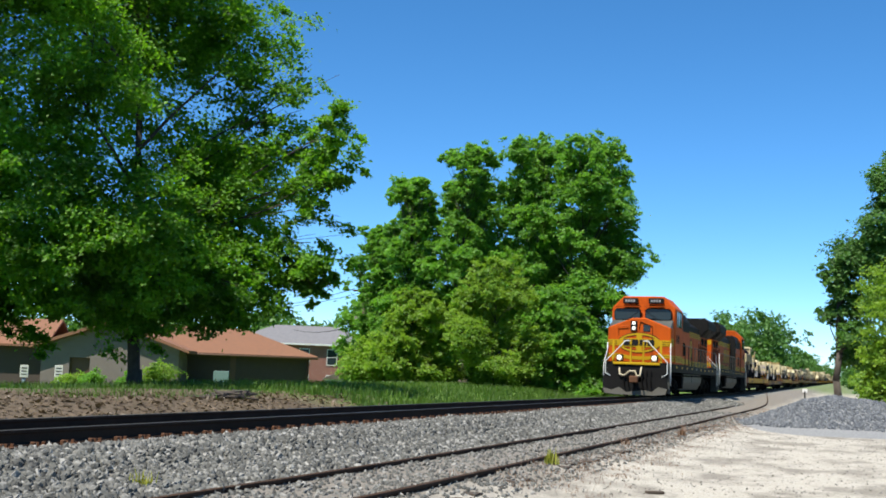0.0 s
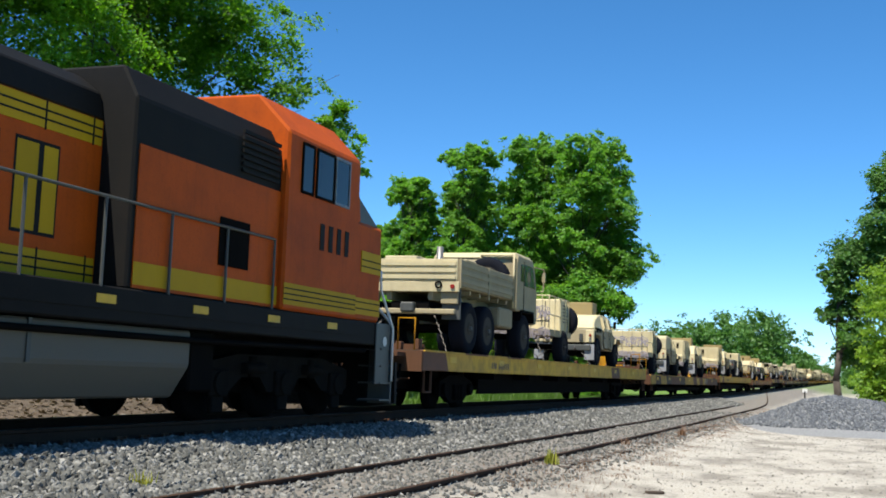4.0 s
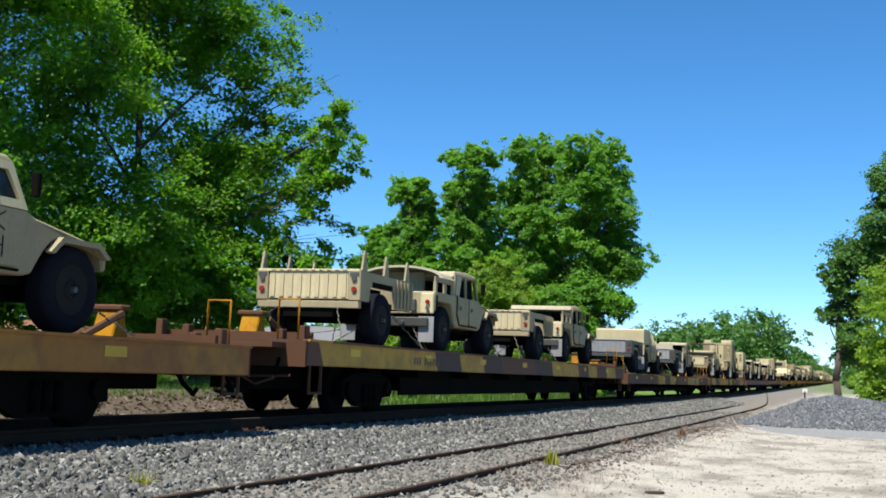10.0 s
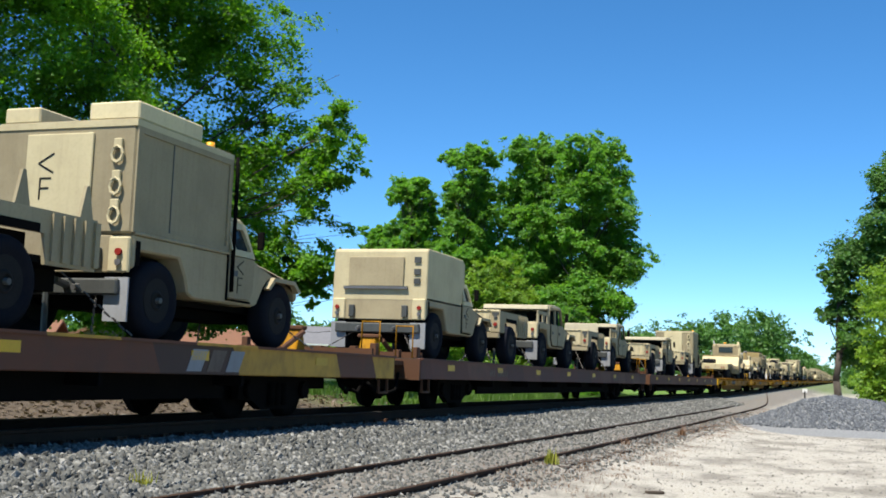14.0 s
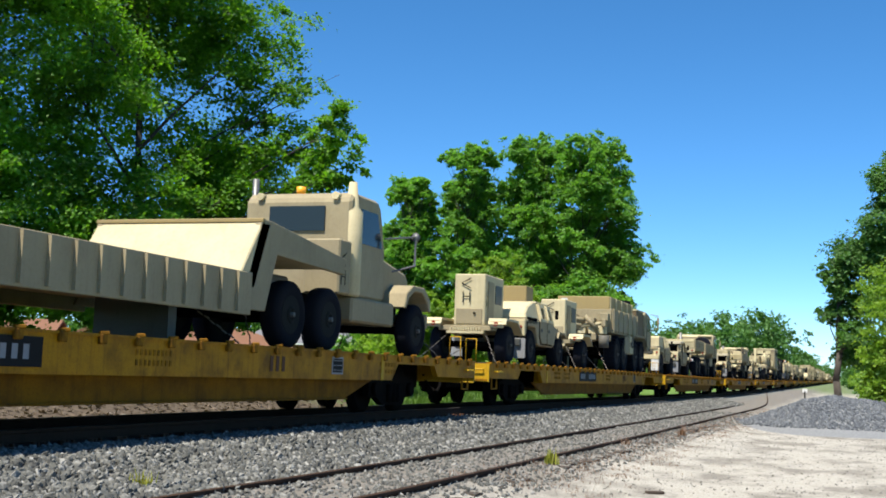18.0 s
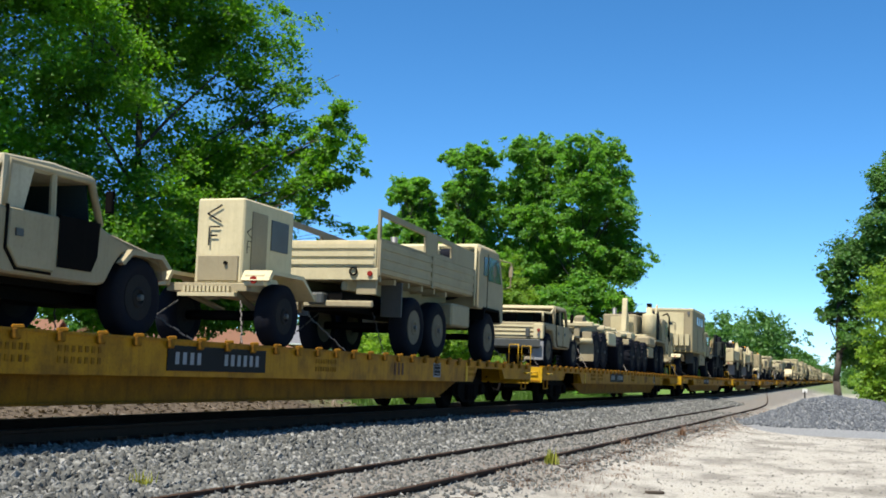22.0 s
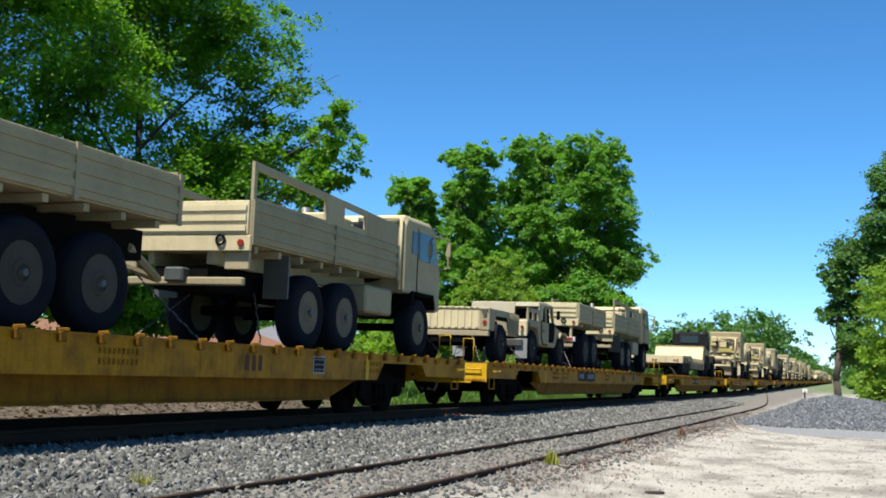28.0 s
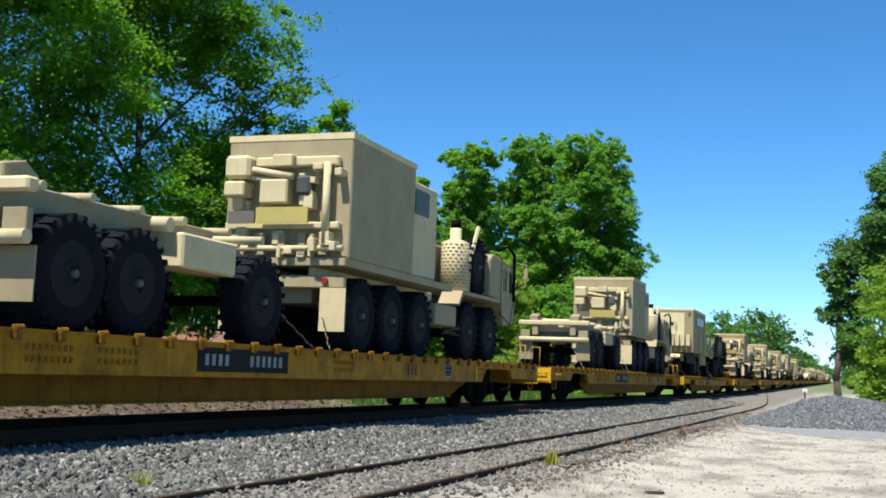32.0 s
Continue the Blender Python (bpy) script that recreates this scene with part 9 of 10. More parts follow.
            part("emblem_block", bx(min(s * 0.98, s * 0.987), max(s * 0.98, s * 0.987), a + 0.33, a + 0.68, 2.15, 3.11), LOCO_YELLOW, h)
            part("emblem_edge", bx(min(s * 0.98, s * 0.984), max(s * 0.98, s * 0.984), a - 0.03, a + 0.71, 2.11, 3.15), BLACK_SIGN, q)
        for k in range(3):
            part("hood_door", bx(min(s * 0.98, s * 0.997), max(s * 0.98, s * 0.997), 13.15 + k * 0.82, 13.9 + k * 0.82, 2.0, 3.2, 0.006), ORANGE, h)
        for k in range(7):
            y = 15.75 + k * 0.62
            part("air_slot", bx(min(s * 0.98, s * 0.995), max(s * 0.98, s * 0.995), y, y + 0.30, 1.98, 2.92 if k % 3 else 3.05), BLACK, h, "tall black air slot")
            if k % 2 == 0:
                part("white_tag", bx(min(s * 0.98, s * 1.0), max(s * 0.98, s * 1.0), y + 0.02, y + 0.2, 3.1, 3.17), FLAP, h)
        for k in range(2):
            a = LOCO - 4.55 + k * 1.75
            ri = part("radiator_intake", bx(min(s * 0.98, s * 0.993), max(s * 0.98, s * 0.993), a, a + 1.6, 3.0 if k else 3.05, 3.5), BLACK, h, "dark radiator intake")
            part("intake_frame", ring_prism([(a - 0.05, 2.94), (a - 0.05, 3.5), (a + 1.65, 3.5), (a + 1.65, 2.94)], [(a, 3.0), (a, 3.45), (a + 1.6, 3.45), (a + 1.6, 3.0)], min(s * 0.98, s * 1.01), max(s * 0.98, s * 1.01)), ORANGE, ri)
    r0, r1 = LOCO - 5.0, LOCO - 1.0
    part("radiator", pr([(-0.98, 3.5), (0.98, 3.5), (1.5, 4.0), (1.5, 4.42), (1.3, 4.62), (-1.3, 4.62), (-1.5, 4.42), (-1.5, 4.0)], r0, r1, 'y', bevel=0.02), LOCO_BLACK, t, "black overhanging radiator")
    for s in (-1, 1):
        for k in range(2):
            a = r0 + 0.2 + k * 1.9
            part("radiator_grille", pr([(s * 1.05, 3.53), (s * 1.48, 3.95), (s * 1.5, 3.93), (s * 1.07, 3.5)], a, a + 1.7, 'y'), LOCO_BLACK, t)
    e2 = part("hood_end", pr([(-0.96, 1.64), (0.96, 1.64), (0.96, 3.5), (0.7, 3.6), (-0.7, 3.6), (-0.96, 3.5)], LOCO - 0.9, LOCO - 0.86, 'y'), ORANGE, t)
    for z in (3.15, 1.72):
        part("end_stripe", bx(-0.95, 0.95, LOCO - 0.862, LOCO - 0.852, z, z + 0.28), LOCO_YELLOW, e2)
    part("rear_cap", pr([(-1.0, 3.5), (1.0, 3.5), (1.4, 4.0), (1.1, 4.5), (-1.1, 4.5), (-1.4, 4.0)], r1, LOCO - 0.82, 'y', bevel=0.05), LOCO_BLACK, t)
    part("rear_light_box", bx(-0.15, 0.15, LOCO - 0.85, LOCO - 0.78, 3.75, 4.2, 0.02), BLACK, t)
    for z in (3.86, 4.08):
        part("rear_light", lathe(bmesh.new(), ((LOCO - 0.78, 0.09), (LOCO - 0.74, 0.02)), 12, 'y', (0, 0, z)), STEEL, t)
    bars(t, "rear_number", BLACK_SIGN, "IIII", LOCO - 0.845, -0.1, 2.75, 0.8, 0.2, 'y')
    for a in (10.2, 12.0):
        part("roof_vent", bx(-0.55, 0.55, a, a + 0.9, 4.16, 4.36, 0.04), LOCO_BLACK, t)
    part("horn", tb((0.2, 3.6, 4.7), (0.2, 3.0, 4.75), 0.05, 8), STEEL, t)
    part("roof_antenna", bx(-0.25, 0.25, 2.4, 2.9, 4.66, 4.74, 0.02), WHITE, t)
    # walkway rails
    for s in (-1, 1):
        for k in range(12):
            y = 4.6 + k * 1.35
            p = part("rail_post", tb((s * 1.48, y, 1.6), (s * 1.48, y, 2.62), 0.02, 6), GREYDARK, t)
        part("walkway_rail", tb((s * 1.48, 4.6, 2.62), (s * 1.48, LOCO - 0.9, 2.62), 0.02, 6), GREYDARK, t)
    part("belly", bx(-0.68, 0.68, 0.7, LOCO - 0.7, 0.38, 1.22), BLACK, t)
    for a, b in ((5.85, 6.45), (14.15, 15.3)):
        part("equipment_box", bx(-1.32, 1.32, a, b, 0.42, 1.21, 0.03), BLACK, t)
    for s in (-1, 1):
        part("brake_pipe", pipe(bmesh.new(), [(s * 1.42, 1.0, 1.12), (s * 1.42, 6.2, 1.08), (s * 1.42, 14.5, 1.1), (s * 1.42, LOCO - 1.0, 1.12)], 0.04, 6), BLACK, t)
        cs = part("cab_stripe", bx(min(s * 1.54, s * 1.549), max(s * 1.54, s * 1.549), 1.78, 4.38, 1.70, 2.02), LOCO_YELLOW, t, "yellow stripe with thin black lines")
        bm = bmesh.new()
        for k in (0.07, 0.15, 0.23):
            box(bm, min(s * 1.549, s * 1.553), max(s * 1.549, s * 1.553), 1.78, 4.38, 1.70 + k, 1.72 + k)
        part("black_line", bm, BLACK_SIGN, cs)
    # fuel tank, bogies
    tank = part("fuel_tank", pr([(-1.35, 1.2), (1.35, 1.2), (1.35, 0.75), (1.1, 0.34), (-1.1, 0.34), (-1.35, 0.75)], 6.5, 14.1, 'y', bevel=0.03), TANK_GREY, t, "dusty grey fuel tank")
    part("tank_strap", bx(-1.37, 1.37, 9.6, 9.66, 0.74, 1.2), GREYDARK, tank)
    if second:
        for a in (8.0, 10.0):
            part("air_reservoir", lathe(bmesh.new(), ((a, 0.02), (a + 0.08, 0.24), (a + 1.7, 0.24), (a + 1.78, 0.02)), 16, 'y', (1.4, 0, 0.98)), TANK_GREY, tank, "round air reservoir")
    for y in (3.4, LOCO - 3.6):
        bogie(t, y, LOCO_WHEEL, SIX_FRAME, (-1.95, 0.0, 1.95), 0.53)
    return t


# ------------------------------------------------------------------ the train: what stands where, in metres behind a mark on the line
MOVING = []
STOCK = {}
TIMES = [0, 2, 4, 6, 8, 10, 12, 14, 16, 18, 20, 22, 24, 26, 28, 30, 32]


def track_pose(s, t, z=0.0, turn=0.0):
    """Where a thing at the place s of the train stands at t seconds."""
    y = s - SPEED * t
    dz = rise(y + 2) - rise(y - 2)
    return pose(TX, y, RAIL + z + rise(y), math.degrees(math.atan2(dz, 4)), 0, turn)


FAR_NOW = [False]


def joined(ob):
    """The same thing as one mesh, for cars that never come near."""
    bm = bmesh.new()
    mats = []

    def gather(o, m):
        if o.type == 'MESH':
            start = len(bm.faces)
            at = len(bm.verts)
            bm.from_mesh(o.data)
            bm.verts.ensure_lookup_table()
            bm.faces.ensure_lookup_table()
            for v in bm.verts[at:]:
                v.co = m @ v.co
            slots = list(o.data.materials)
            for f in bm.faces[start:]:
                mt = slots[min(f.material_index, len(slots) - 1)]
                if mt not in mats:
                    mats.append(mt)
                f.material_index = mats.index(mt)
        for c in o.children:
            gather(c, m @ c.matrix_basis)
    gather(ob, Matrix())
    me = bpy.data.meshes.new(ob.name.split(".")[0])
    bm.to_mesh(me)
    bm.free()
    for mt in mats:
        me.materials.append(mt)
    out = new(ob.name.split(".")[0], me)
    return tagged(out, ob["label"], ob["category"], ob["group"])


def stock(key, maker, s, z=0.0, turn=0.0):
    """Build a kind once, copy it afterwards, and set it on the train."""
    far = FAR_NOW[0]
    if far:
        whole = ("far", key)
        if whole not in STOCK:
            STOCK[whole] = joined(STOCK[key])
            ob = STOCK[whole]
        else:
            ob = copy_thing(STOCK[whole], Matrix())
    elif key not in STOCK:
        STOCK[key] = ob = maker()
    else:
        ob = copy_thing(STOCK[key], Matrix())
    MOVING.append((ob, s, z, turn))
    return ob


def hum(style, s, z, letter="", rim="hum"):
    return stock(("hum", style, letter, rim), lambda: humvee(style, letter, rim), s, z)


LOADS = {
    "trp": lambda s, z: stock("trp", lambda: cargo_trailer(bows=False), s, z),
    "trF": lambda s, z: stock("trF", lambda: cargo_trailer(letter="F"), s, z),
    "tr": lambda s, z: stock("tr", lambda: cargo_trailer(), s, z),
    "dark": lambda s, z: stock("dark", lambda: cargo_trailer(dark=True), s, z),
    "net": lambda s, z: stock("net", lambda: net_trailer(True), s, z),
    "boxtr": lambda s, z: stock("boxtr", lambda: net_trailer(False, 0.95), s, z),
    "gen": lambda s, z: stock("gen", lambda: generator_trailer(), s, z),
    "genF": lambda s, z: stock("genF", lambda: generator_trailer("F"), s, z),
    "genH": lambda s, z: stock("genH", lambda: generator_trailer("H"), s, z),
    "genW": lambda s, z: stock("genW", lambda: generator_trailer("", 0.44), s, z),
    "fm": lambda s, z: stock("fm", lambda: cargo_truck("cargo"), s, z),
    "fmb": lambda s, z: stock("fmb", lambda: cargo_truck("bows"), s, z),
    "van": lambda s, z: stock("van", lambda: cargo_truck("van", "F"), s, z),
    "bed": lambda s, z: stock("bed", bed_trailer, s, z),
    "crate": lambda s, z: stock("crate", lambda: heavy_truck("crate"), s, z),
    "wreck": lambda s, z: stock("wreck", lambda: heavy_truck("wrecker"), s, z),
    "heavy_dark": lambda s, z: stock("heavy_dark", lambda: heavy_truck("dark", OLIVE), s, z),
    "hook": lambda s, z: stock("hook", lambda: heavy_truck("hook"), s, z),
    "cont": lambda s, z: stock("cont", lambda: heavy_truck("container"), s, z),
    "rack": lambda s, z: stock("rack", flatrack_trailer, s, z),
    "low": lambda s, z: stock("low", lambda: low_loader(True), s, z),
    "low2": lambda s, z: stock("low2", lambda: low_loader(False), s, z),
    "trac": lambda s, z: stock("trac", lambda: tractor(), s, z),
    "trac_dark": lambda s, z: stock("trac_dark", lambda: tractor(dark=True), s, z),
}
for st in ("turret", "slant", "box", "soft", "open", "rack", "shelter", "ambulance", "stripped", "crane"):
    LOADS["h_" + st] = lambda s, z, q=st: hum(q, s, z)
LOADS["h_turretF"] = lambda s, z: hum("turret", s, z, "F")
LOADS["h_turretH"] = lambda s, z: hum("turret", s, z, "H")
LOADS["h_shelterL"] = lambda s, z: hum("shelter_low", s, z, "F")
LOADS["h_shelterF"] = lambda s, z: hum("shelter", s, z, "F")
LOADS["h_ambF"] = lambda s, z: hum("ambulance", s, z, "F")
LOADS["h_openT"] = lambda s, z: hum("open", s, z)
LOADS["h_softA"] = lambda s, z: hum("soft_arched", s, z)
LOADS["h_softT"] = lambda s, z: hum("soft_doorless", s, z)
LOADS["h_strippedT"] = lambda s, z: hum("stripped", s, z, "", "hum_tan")

TRAIN = [
    (99.2, "mustard", (("fm", 102.3), ("net", 111.6), ("h_turretH", 117.6))),
    (127.0, "brown", (("net", 129.5), ("h_slant", 134.6), ("boxtr", 141.2), ("h_turretH", 145.8))),
    (155.0, "mustard", (("boxtr", 158.9), ("h_turret", 163.3), ("dark", 170.6), ("h_box", 174.3))),
    (183.1, "rusty", (("tr", 186.5), ("h_turretH", 190.0), ("dark", 199.2), ("h_turretH", 202.4))),
    (211.4, "tawny", (("tr", 214.5), ("h_softA", 218.4), ("trp", 226.3), ("h_open", 230.1))),
    (239.0, "brown", (("dark", 242.4), ("h_box", 245.4), ("dark", 254.8), ("h_soft", 258.1))),
    (266.7, "brown", (("trp", 269.9), ("h_rack", 273.3), ("trF", 282.4), ("h_shelterF", 285.6))),
    (294.6, "maroon", (("h_ambF", 296.1), ("trp", 301.6), ("h_open", 305.3), ("trp", 312.2), ("h_soft", 316.0))),
    (322.3, "maroon", (("trp", 325.2), ("h_open", 328.9), ("tr", 337.0), ("h_shelterL", 340.3))),
    (349.7, "yellow", (("low", 357.2), ("trac", 367.2))),
    (377.4, "yellow", (("genH", 380.2), ("h_turret", 382.2), ("genF", 389.3), ("crate", 393.7))),
    (404.9, "yellow", (("h_crane", 406.22), ("h_open", 412.5), ("bed", 418.3), ("fm", 423.4))),
    (432.7, "yellow", (("gen", 434.7), ("h_softT", 438.3), ("genF", 445.6), ("fmb", 449.5))),
    (460.5, "yellow", (("h_strippedT", 462.4), ("rack", 468.6), ("hook", 475.7))),
    (488.5, "yellow", (("genW", 491.2), ("van", 495.1), ("heavy_dark", 505.5))),
    (516.5, "yellow", (("wreck", 520.6), ("wreck", 531.6))),
    (544.5, "yellow", (("genW", 546.9), ("h_shelterL", 550.0), ("bed", 555.8), ("fmb", 562.0))),
    (572.7, "yellow", (("trp", 574.4), ("h_softT", 577.9), ("bed", 583.6), ("fmb", 589.6))),
    (600.7, "yellow", (("low2", 607.1), ("trac_dark", 617.7))),
    (628.9, "yellow", (("rack", 635.5), ("cont", 643.6))),
    (657.0, "yellow", (("rack", 663.5), ("cont", 671.6))),
]


def far_cars():
    """The rest of the train, which stays far down the line."""
    menu = [(("gen", 1.5), ("van", 6.0), ("heavy_dark", 16.5)), (("rack", 4.5), ("cont", 12.6)), (("rack", 4.5), ("cont", 12.6)), (("rack", 4.5), ("cont", 12.6)), (("gen", 1.5), ("van", 6.0), ("crate", 16.3)),
            (("rack", 4.5), ("cont", 12.6)), (("bed", 2), ("fm", 8), ("bed", 15.5)), (("low", 4), ("trac", 14)), (("h_open", 2), ("tr", 8), ("fmb", 14)), (("bed", 1.5), ("fmb", 7.4), ("gen", 16))]
    out = []
    for k in range(22):
        s = 685.0 + 27.97 * k
        out.append((s, "yellow", tuple((n, s + d) for n, d in menu[k % len(menu)])))
    return out


stock("loco", lambda: locomotive(False), 54.2)
stock("loco_second", lambda: locomotive(True), 97.6, 0.0, 180.0)
for k, (s, style, loads) in enumerate(TRAIN + far_cars()):
    FAR_NOW[0] = k >= len(TRAIN) + 3
    if style == "yellow":
        stock("yellow", yellow_flatcar, s)
    else:
        stock(style, lambda q=style: old_flatcar(q), s)
    top = 1.225 if style in ("mustard", "tawny") else 1.06 if style != "yellow" else 1.07
    for n, d in loads:
        LOADS[n](d, top)


def motions():
    for ob, s, z, turn in MOVING:
        walk(ob, [(t, track_pose(s, t, z, turn)) for t in TIMES])


# ------------------------------------------------------------------ ties, spikes, ballast and yard things
def stones(name, pts, sizes, mat, seed, label, category):
    """Broken stones, each a squashed and roughened lump."""
    rng = np.random.RandomState(seed)
    g = (1 + 5 ** 0.5) / 2
    ico = np.array([(-1, g, 0), (1, g, 0), (-1, -g, 0), (1, -g, 0), (0, -1, g), (0, 1, g), (0, -1, -g), (0, 1, -g), (g, 0, -1), (g, 0, 1), (-g, 0, -1), (-g, 0, 1)]) / 1.9
    tri = np.array([(0, 11, 5), (0, 5, 1), (0, 1, 7), (0, 7, 10), (0, 10, 11), (1, 5, 9), (5, 11, 4), (11, 10, 2), (10, 7, 6), (7, 1, 8), (3, 9, 4), (3, 4, 2), (3, 2, 6), (3, 6, 8), (3, 8, 9), (4, 9, 5), (2, 4, 11), (6, 2, 10), (8, 6, 7), (9, 8, 1)])
    n = len(pts)
    sc = sizes[:, None, None] * (0.55 + 0.75 * rng.rand(n, 1, 3))
    v = ico[None] * (0.75 + 0.5 * rng.rand(n, 12, 1)) * sc
    a = rng.rand(n) * 6.283
    c, s = np.cos(a), np.sin(a)
    x, y = v[..., 0] * c[:, None] - v[..., 1] * s[:, None], v[..., 0] * s[:, None] + v[..., 1] * c[:, None]
    tilt = rng.normal(size=(n, 1)) * 0.5
    z = v[..., 2] + x * tilt
    v = np.stack([x, y, z], -1) + pts[:, None, :]
    f = (tri[None] + (np.arange(n) * 12)[:, None, None]).reshape(-1, 3)
    me = bpy.data.meshes.new(name)
    me.from_pydata(v.reshape(-1, 3).tolist(), [], f.tolist())
    me.materials.append(mat)
    return tagged(new(name, me), label, category, kind="stuff")


STONE_GREY = stony("grey_ballast_stone", [(0.0, (0.057, 0.057, 0.0517)), (0.4, (0.1482, 0.1497, 0.1368)), (0.8, (0.2584, 0.2561, 0.2341)), (1.0, (0.5016, 0.4902, 0.456))])
STONE_BLUE = stony("blue_grey_heap_stone", [(0.0, (0.0722, 0.0813, 0.095)), (0.5, (0.1596, 0.171, 0.1885)), (0.9, (0.2432, 0.2523, 0.2607)), (1.0, (0.38, 0.38, 0.3724))])
STONE_PALE = stony("pale_yard_pebble", [(0.0, (0.1368, 0.1254, 0.1064)), (0.5, (0.2812, 0.2622, 0.2318)), (1.0, (0.4104, 0.3914, 0.3534))])


def scatter(n, xa, xb, ya, yb, seed, power=1.0, lift=0.0):
    rng = np.random.RandomState(seed)
    x = xa + (xb - xa) * rng.rand(n)
    y = ya + (yb - ya) * rng.rand(n) ** power
    return np.array([(p, q, ground_z(p, q) + lift) for p, q in zip(x, y)])


def build_ballast():
    p = scatter(38000, -8.15, -6.05, 7, 75, 1, 1.7, 0.012)
    stones("ballast", p, 0.024 + 0.024 * np.random.RandomState(2).rand(len(p)) + p[:, 1] * 0.0003, STONE_GREY, 3, "grey broken ballast stones beside the main line", "gravel")
    p = scatter(9000, -6.1, -3.6, 7, 55, 4, 1.6, 0.004)
    stones("yard_gravel", p, 0.014 + 0.022 * np.random.RandomState(5).rand(len(p)), STONE_GREY, 6, "small grey gravel round the yard track", "gravel")
    p = scatter(5200, -4.0, 3.5, 9, 42, 7, 1.5, 0.0)
    stones("yard_pebbles", p, 0.008 + 0.018 * np.random.RandomState(8).rand(len(p)) ** 2, STONE_PALE, 9, "pale limestone pebbles on the yard", "gravel")


HEAP = (-0.35, 45.5)


def heap_h(x, y):
    a = (x - HEAP[0]) / (3.5 if x < HEAP[0] else 5.5)
    b = (y - HEAP[1]) / 7.0
    r = math.sqrt(a * a + b * b)
    h = 1.55 * max(0.0, 1 - r)
    return min(h, 1.05 + 0.35 * (h - 1.05)) * (1 + 0.08 * noise.noise((x * 0.8, y * 0.8, 3))) if h > 1.05 else h


def build_heap():
    bm = bmesh.new()
    n = 44
    rows = [[bm.verts.new((HEAP[0] - 3.7 + 9.6 * i / n, HEAP[1] - 7.3 + 14.6 * j / n, 0)) for i in range(n + 1)] for j in range(n + 1)]
    for r in rows:
        for v in r:
            v.co.z = ground_z(v.co.x, v.co.y) - 0.03 + heap_h(v.co.x, v.co.y) + 0.02 * noise.noise((v.co.x * 5, v.co.y * 5, 0))
    for a, b in zip(rows, rows[1:]):
        for i in range(n):
            bm.faces.new((a[i], a[i + 1], b[i + 1], b[i])).smooth = True
    h = thing("gravel_heap", "low heap of blue-grey crushed stone on the yard", "gravel heap")
    part("heap", bm, STONE_BLUE, h)
    rng = np.random.RandomState(12)
    a, r = rng.rand(9000) * 6.283, np.sqrt(rng.rand(9000)) * 1.03
    x, y = HEAP[0] + np.where(np.cos(a) < 0, 3.6, 5.6) * r * np.cos(a), HEAP[1] - 7.2 * r * np.abs(np.sin(a)) + 1.5
    p = np.array([(u, w, ground_z(u, w) - 0.02 + heap_h(u, w)) for u, w in zip(x, y)])
    s = stones("loose_stone", p, 0.03 + 0.04 * rng.rand(len(p)), STONE_BLUE, 13, "", "")
    s.parent = h


def build_ties():
    rng = random.Random(9)
    me = []
    for k in range(4):
        bm = bmesh.new()
        box(bm, -1.3, 1.3, -0.115, 0.115, -0.18, 0.0, 0.012)
        for v in bm.verts:
            v.co += Vector((rng.uniform(-.03, .03), rng.uniform(-.008, .008), rng.uniform(-.006, .004)))
        me.append(mesh_of("tie", bm, TIE_WOOD))
    bm = bmesh.new()
    box(bm, -0.19, 0.19, -0.09, 0.09, 0.0, 0.016)
    for sx in (-1, 1):
        for sy in (-1, 1):
            box(bm, sx * 0.10 - 0.02, sx * 0.10 + 0.02, sy * 0.05 - 0.012, sy * 0.05 + 0.012, 0.012, 0.05)
    box(bm, -0.11, -0.075, -0.13, -0.10, -0.03, 0.06)
    box(bm, 0.075, 0.13, -0.16, -0.10, -0.02, 0.055, 0.01)
    plate = mesh_of("tie_plate", bm, RUST)
    for k in range(150):
        y = 3.0 + k * 0.515
        t = part("tie", me[k % 4], None, main_track)
        t.matrix_basis = pose(TX + rng.uniform(-.04, .04), y, TIE - 0.02 + rise(y), 0, 0, rng.uniform(-1, 1))
        for s in (-1, 1):
            if k < 95:
                p = part("tie_plate", plate, None, main_track)
                p.matrix_basis = pose(TX + s * 0.755, y, TIE - 0.02 + rise(y), 0, 0, 0 if s > 0 else 180)
    # the yard track's few bare ties
    for k in range(60):
        y = 6 + k * 0.56
        t = part("tie", me[k % 4], None, yard_track)
        t.matrix_basis = pose(yard_x(y) + rng.uniform(-.05, .05), y, ground_z(-5.2, y) - 0.012 + rng.uniform(-.02, .012), 0, 0, rng.uniform(-2, 2))


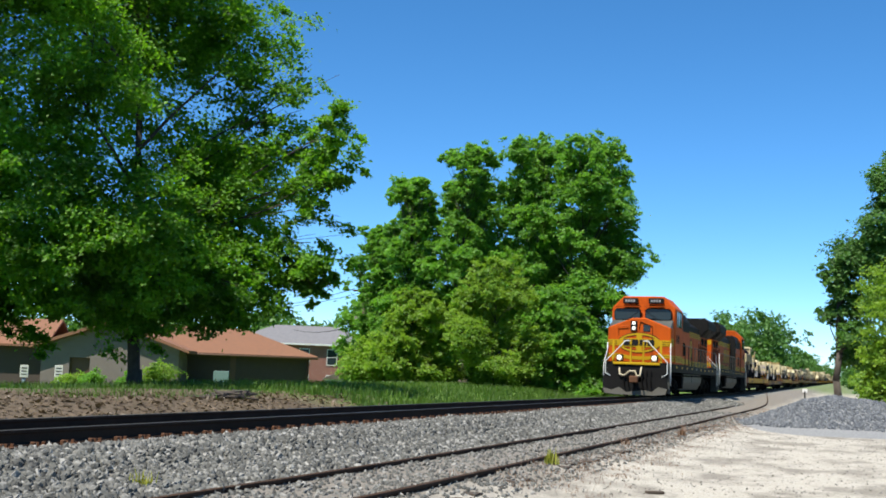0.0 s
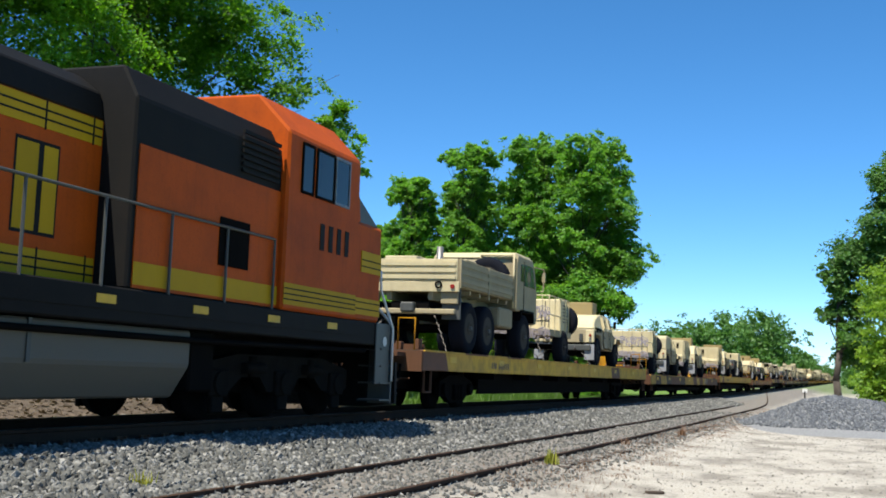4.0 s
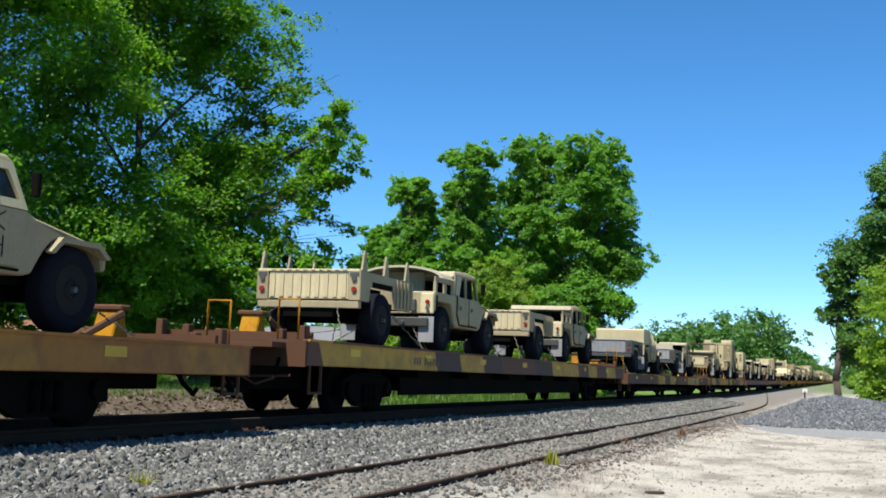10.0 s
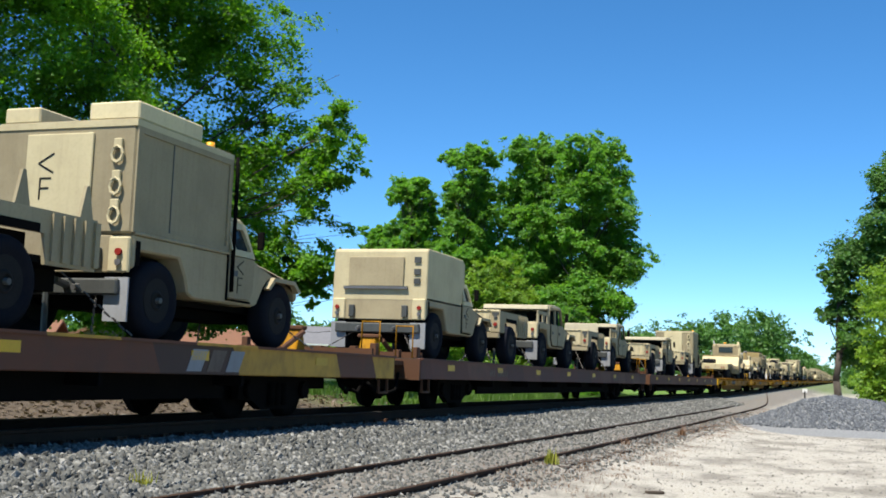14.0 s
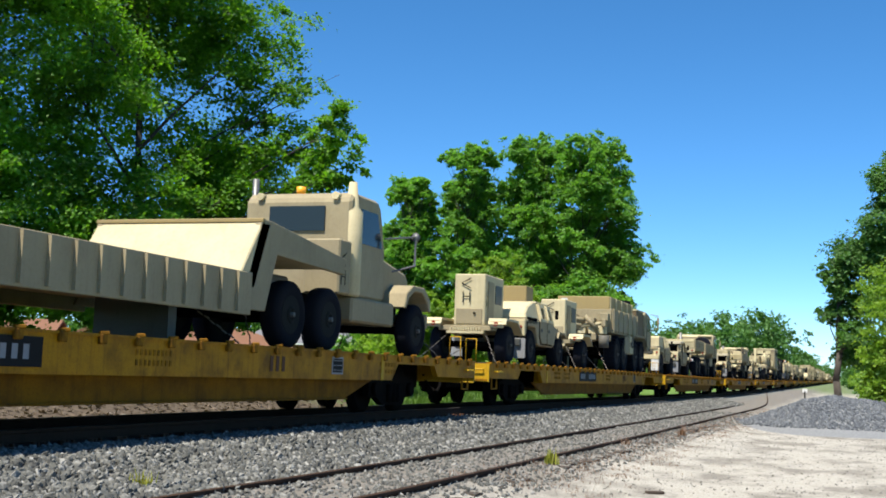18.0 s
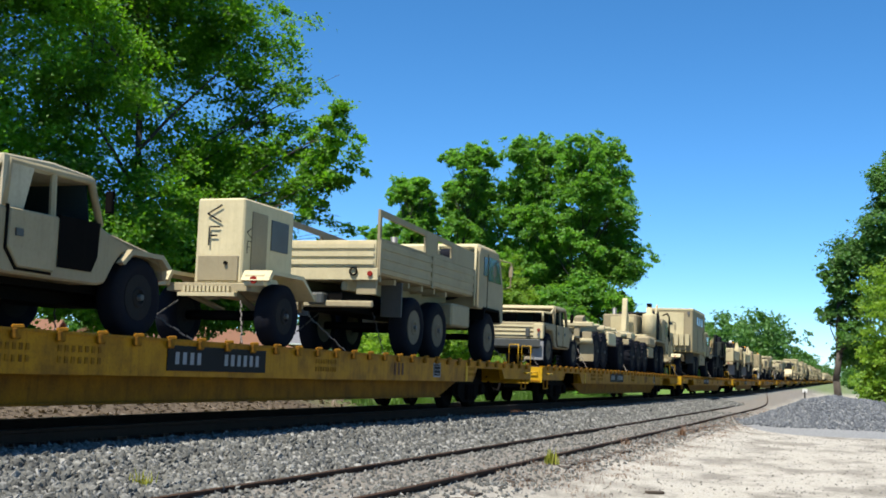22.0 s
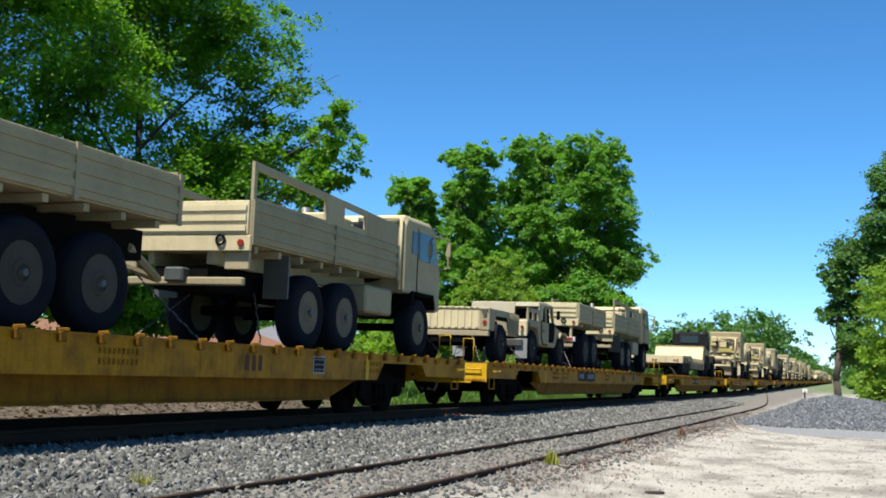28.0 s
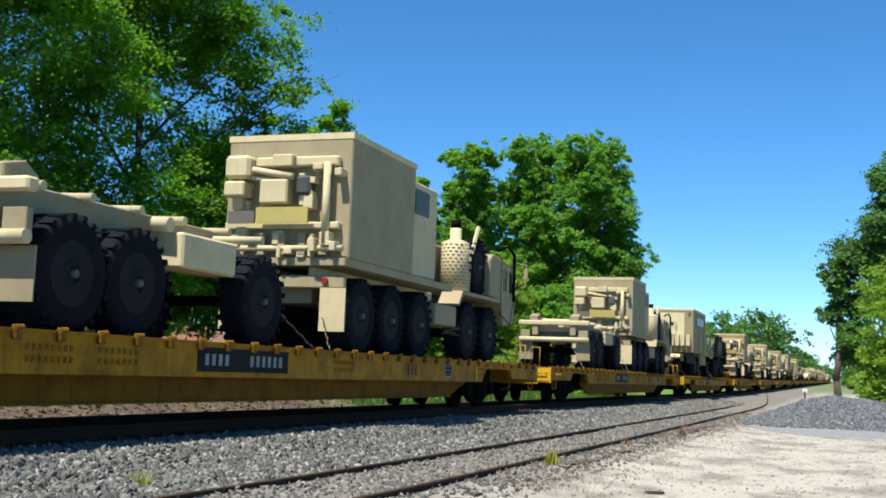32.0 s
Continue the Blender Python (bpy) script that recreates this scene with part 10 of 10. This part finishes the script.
def blades(name, pts, height, mat, seed, label, category, per=5, spread=0.08, kind="stuff"):
    """Tufts of narrow bent blades."""
    rng = np.random.RandomState(seed)
    n = len(pts) * per
    base = np.repeat(pts, per, 0) + np.c_[rng.normal(size=(n, 2)) * spread, np.zeros(n)]
    h = height * (0.5 + 0.8 * rng.rand(n))[:, None]
    a = rng.rand(n) * 6.283
    lean = np.c_[np.cos(a), np.sin(a), np.zeros(n)]
    side = np.c_[-np.sin(a), np.cos(a), np.zeros(n)] * height * 0.05
    up = np.array([0, 0, 1.0])
    q0, q1 = base - side, base + side
    q2 = base + up * h * 0.6 + lean * h * 0.15
    q3 = base + up * h * 0.95 + lean * h * 0.45 * rng.rand(n)[:, None]
    v = np.stack([q0, q1, q2 + side * 0.7, q2 - side * 0.7, q3], 1).reshape(-1, 3)
    i = np.arange(n) * 5
    f = [tuple(x) for x in np.stack([i, i + 1, i + 2, i + 3], 1).tolist()] + [tuple(x) for x in np.stack([i + 3, i + 2, i + 4], 1).tolist()]
    me = bpy.data.meshes.new(name)
    me.from_pydata(v.tolist(), [], f)
    me.materials.append(mat)
    return tagged(new(name, me), label, category, kind=kind)


def build_weeds():
    p = scatter(5200, -26, -12.3, 36, 82, 21, 1.0)
    blades("rough_grass", p, 0.34, GRASS_BLADE, 22, "rough green grass beyond the track", "grass", 6, 0.15)
    p = scatter(2500, -40, -24, 36, 86, 23, 1.0)
    blades("lawn_grass", p, 0.14, GRASS_BLADE, 24, "mown green lawn before the houses", "grass", 7, 0.2)
    p = scatter(1300, -34, -17, 22, 40, 29, 1.0)
    blades("verge_grass", p, 0.2, GRASS_BLADE, 30, "patchy grass under the oak", "grass", 6, 0.2)
    rng = np.random.RandomState(25)
    y = 14 + 52 * rng.rand(1000) ** 1.1
    x = -3.95 + 0.42 * rng.normal(size=1000) + 0.004 * y
    p = np.array([(a, b, ground_z(a, b)) for a, b in zip(x, y)])
    blades("dry_weeds", p, 0.065, DRY_GRASS, 26, "dry reddish weeds along the yard track", "weeds", 8, 0.09)
    for k, (a, b, h, m) in enumerate(((-4.22, 17.2, 0.22, WEED_YELLOW), (-6.55, 9.9, 0.16, WEED_YELLOW), (-3.95, 30.0, 0.24, DRY_GRASS), (-4.3, 24.0, 0.14, DRY_GRASS))):
        p = np.array([(a, b, ground_z(a, b))])
        blades("weed", np.repeat(p, 5, 0), h, m, 40 + k, "yellow-green weed growing in the gravel" if m is WEED_YELLOW else "dry brown weed in the gravel", "plant", 9, 0.05)
    # leaf litter on the bank
    rng = np.random.RandomState(27)
    p = scatter(9000, -19, -12.2, 10, 40, 28, 1.0, 0.01)
    n = len(p)
    a = rng.rand(n) * 6.283
    s = 0.05 + 0.06 * rng.rand(n)
    u = np.c_[np.cos(a), np.sin(a), rng.normal(size=n) * 0.4] * s[:, None]
    w = np.c_[-np.sin(a), np.cos(a), rng.normal(size=n) * 0.4] * s[:, None] * 0.5
    v = np.stack([p - u, p + w, p + u, p - w], 1).reshape(-1, 3)
    i = np.arange(n) * 4
    me = bpy.data.meshes.new("leaf_litter")
    me.from_pydata(v.tolist(), [], np.stack([i, i + 1, i + 2, i + 3], 1).tolist())
    me.materials.append(leafy("brown_leaf_litter", (0.045, 0.030, 0.018), (0.135, 0.098, 0.062), 0.1))
    tagged(new("leaf_litter", me), "brown fallen leaves on the track bank", "leaf litter", kind="stuff")


def build_small():
    # shrubs and a brush pile before the houses
    for x, y, r, m in ((-30.2, 46.5, 0.85, BUSH_LEAF), (-34.5, 46.0, 0.5, BUSH_LEAF), (-36.0, 47.2, 0.5, BUSH_LEAF), (-33.0, 45.2, 0.6, POPLAR_LEAF), (-31.6, 46.0, 0.5, POPLAR_LEAF)):
        z = ground_z(x, y)
        b = thing("shrub", "low rounded green shrub on the house lawn", "bush", "shrubs on the lawn")
        part("stem", limb_mesh((x, y, z), ((x, y, z + r * 0.7, r),), 0.04, int(x * -7)), BARK, b)
        leaf_cloud("foliage", ((x, y, z + r * 0.7, r), (x + r * 0.5, y, z + r * 0.4, r * 0.7), (x - r * 0.5, y, z + r * 0.4, r * 0.7)), 5000, 0.09, m, int(x * -9), b, 0.1)
    rng = random.Random(33)
    br = thing("brush_pile", "pile of grey dead branches and logs by the ditch", "brush pile")
    for k in range(18):
        x, y = -17.4 + rng.uniform(-.5, .5), 30.3 + rng.uniform(-1.3, 1.3)
        z = ground_z(x, y) + rng.uniform(0.02, 0.16)
        a = rng.uniform(0, 3.1)
        l = rng.uniform(0.25, 0.7)
        part("branch", tb((x - math.cos(a) * l, y - math.sin(a) * l, z), (x + math.cos(a) * l, y + math.sin(a) * l, z + rng.uniform(-.08, .12)), rng.uniform(0.03, 0.07), 7, r1=0.025), BARK, br)
    # switch stand at the turnout
    x, y = -3.6, 112
    sw = thing("switch_stand", "small white and black switch stand at the turnout", "switch stand", at=pose(x, y, ground_z(x, y)))
    part("post", tb((0, 0, -0.1), (0, 0, 0.9), 0.06, 8), BLACK, sw)
    part("target", bx(-0.22, 0.22, -0.02, 0.02, 0.75, 1.1, 0.01), WHITE, sw)
    part("base", bx(-0.3, 0.3, -0.25, 0.25, -0.05, 0.18, 0.02), BLACK, sw)
    # a dark scrap of wood lying on the yard, and a pale slab beside the track
    x, y = -2.45, 15.9
    part_ob = thing("wood_scrap", "short dark scrap of wood lying on the yard", "scrap", at=pose(x, y, ground_z(x, y), 0, 0, 35))
    part("plank", bx(-0.13, 0.13, -0.05, 0.05, 0, 0.04, 0.012), TIE_WOOD, part_ob)


build_ties()
build_ballast()
build_heap()
build_weeds()
build_small()


motions()
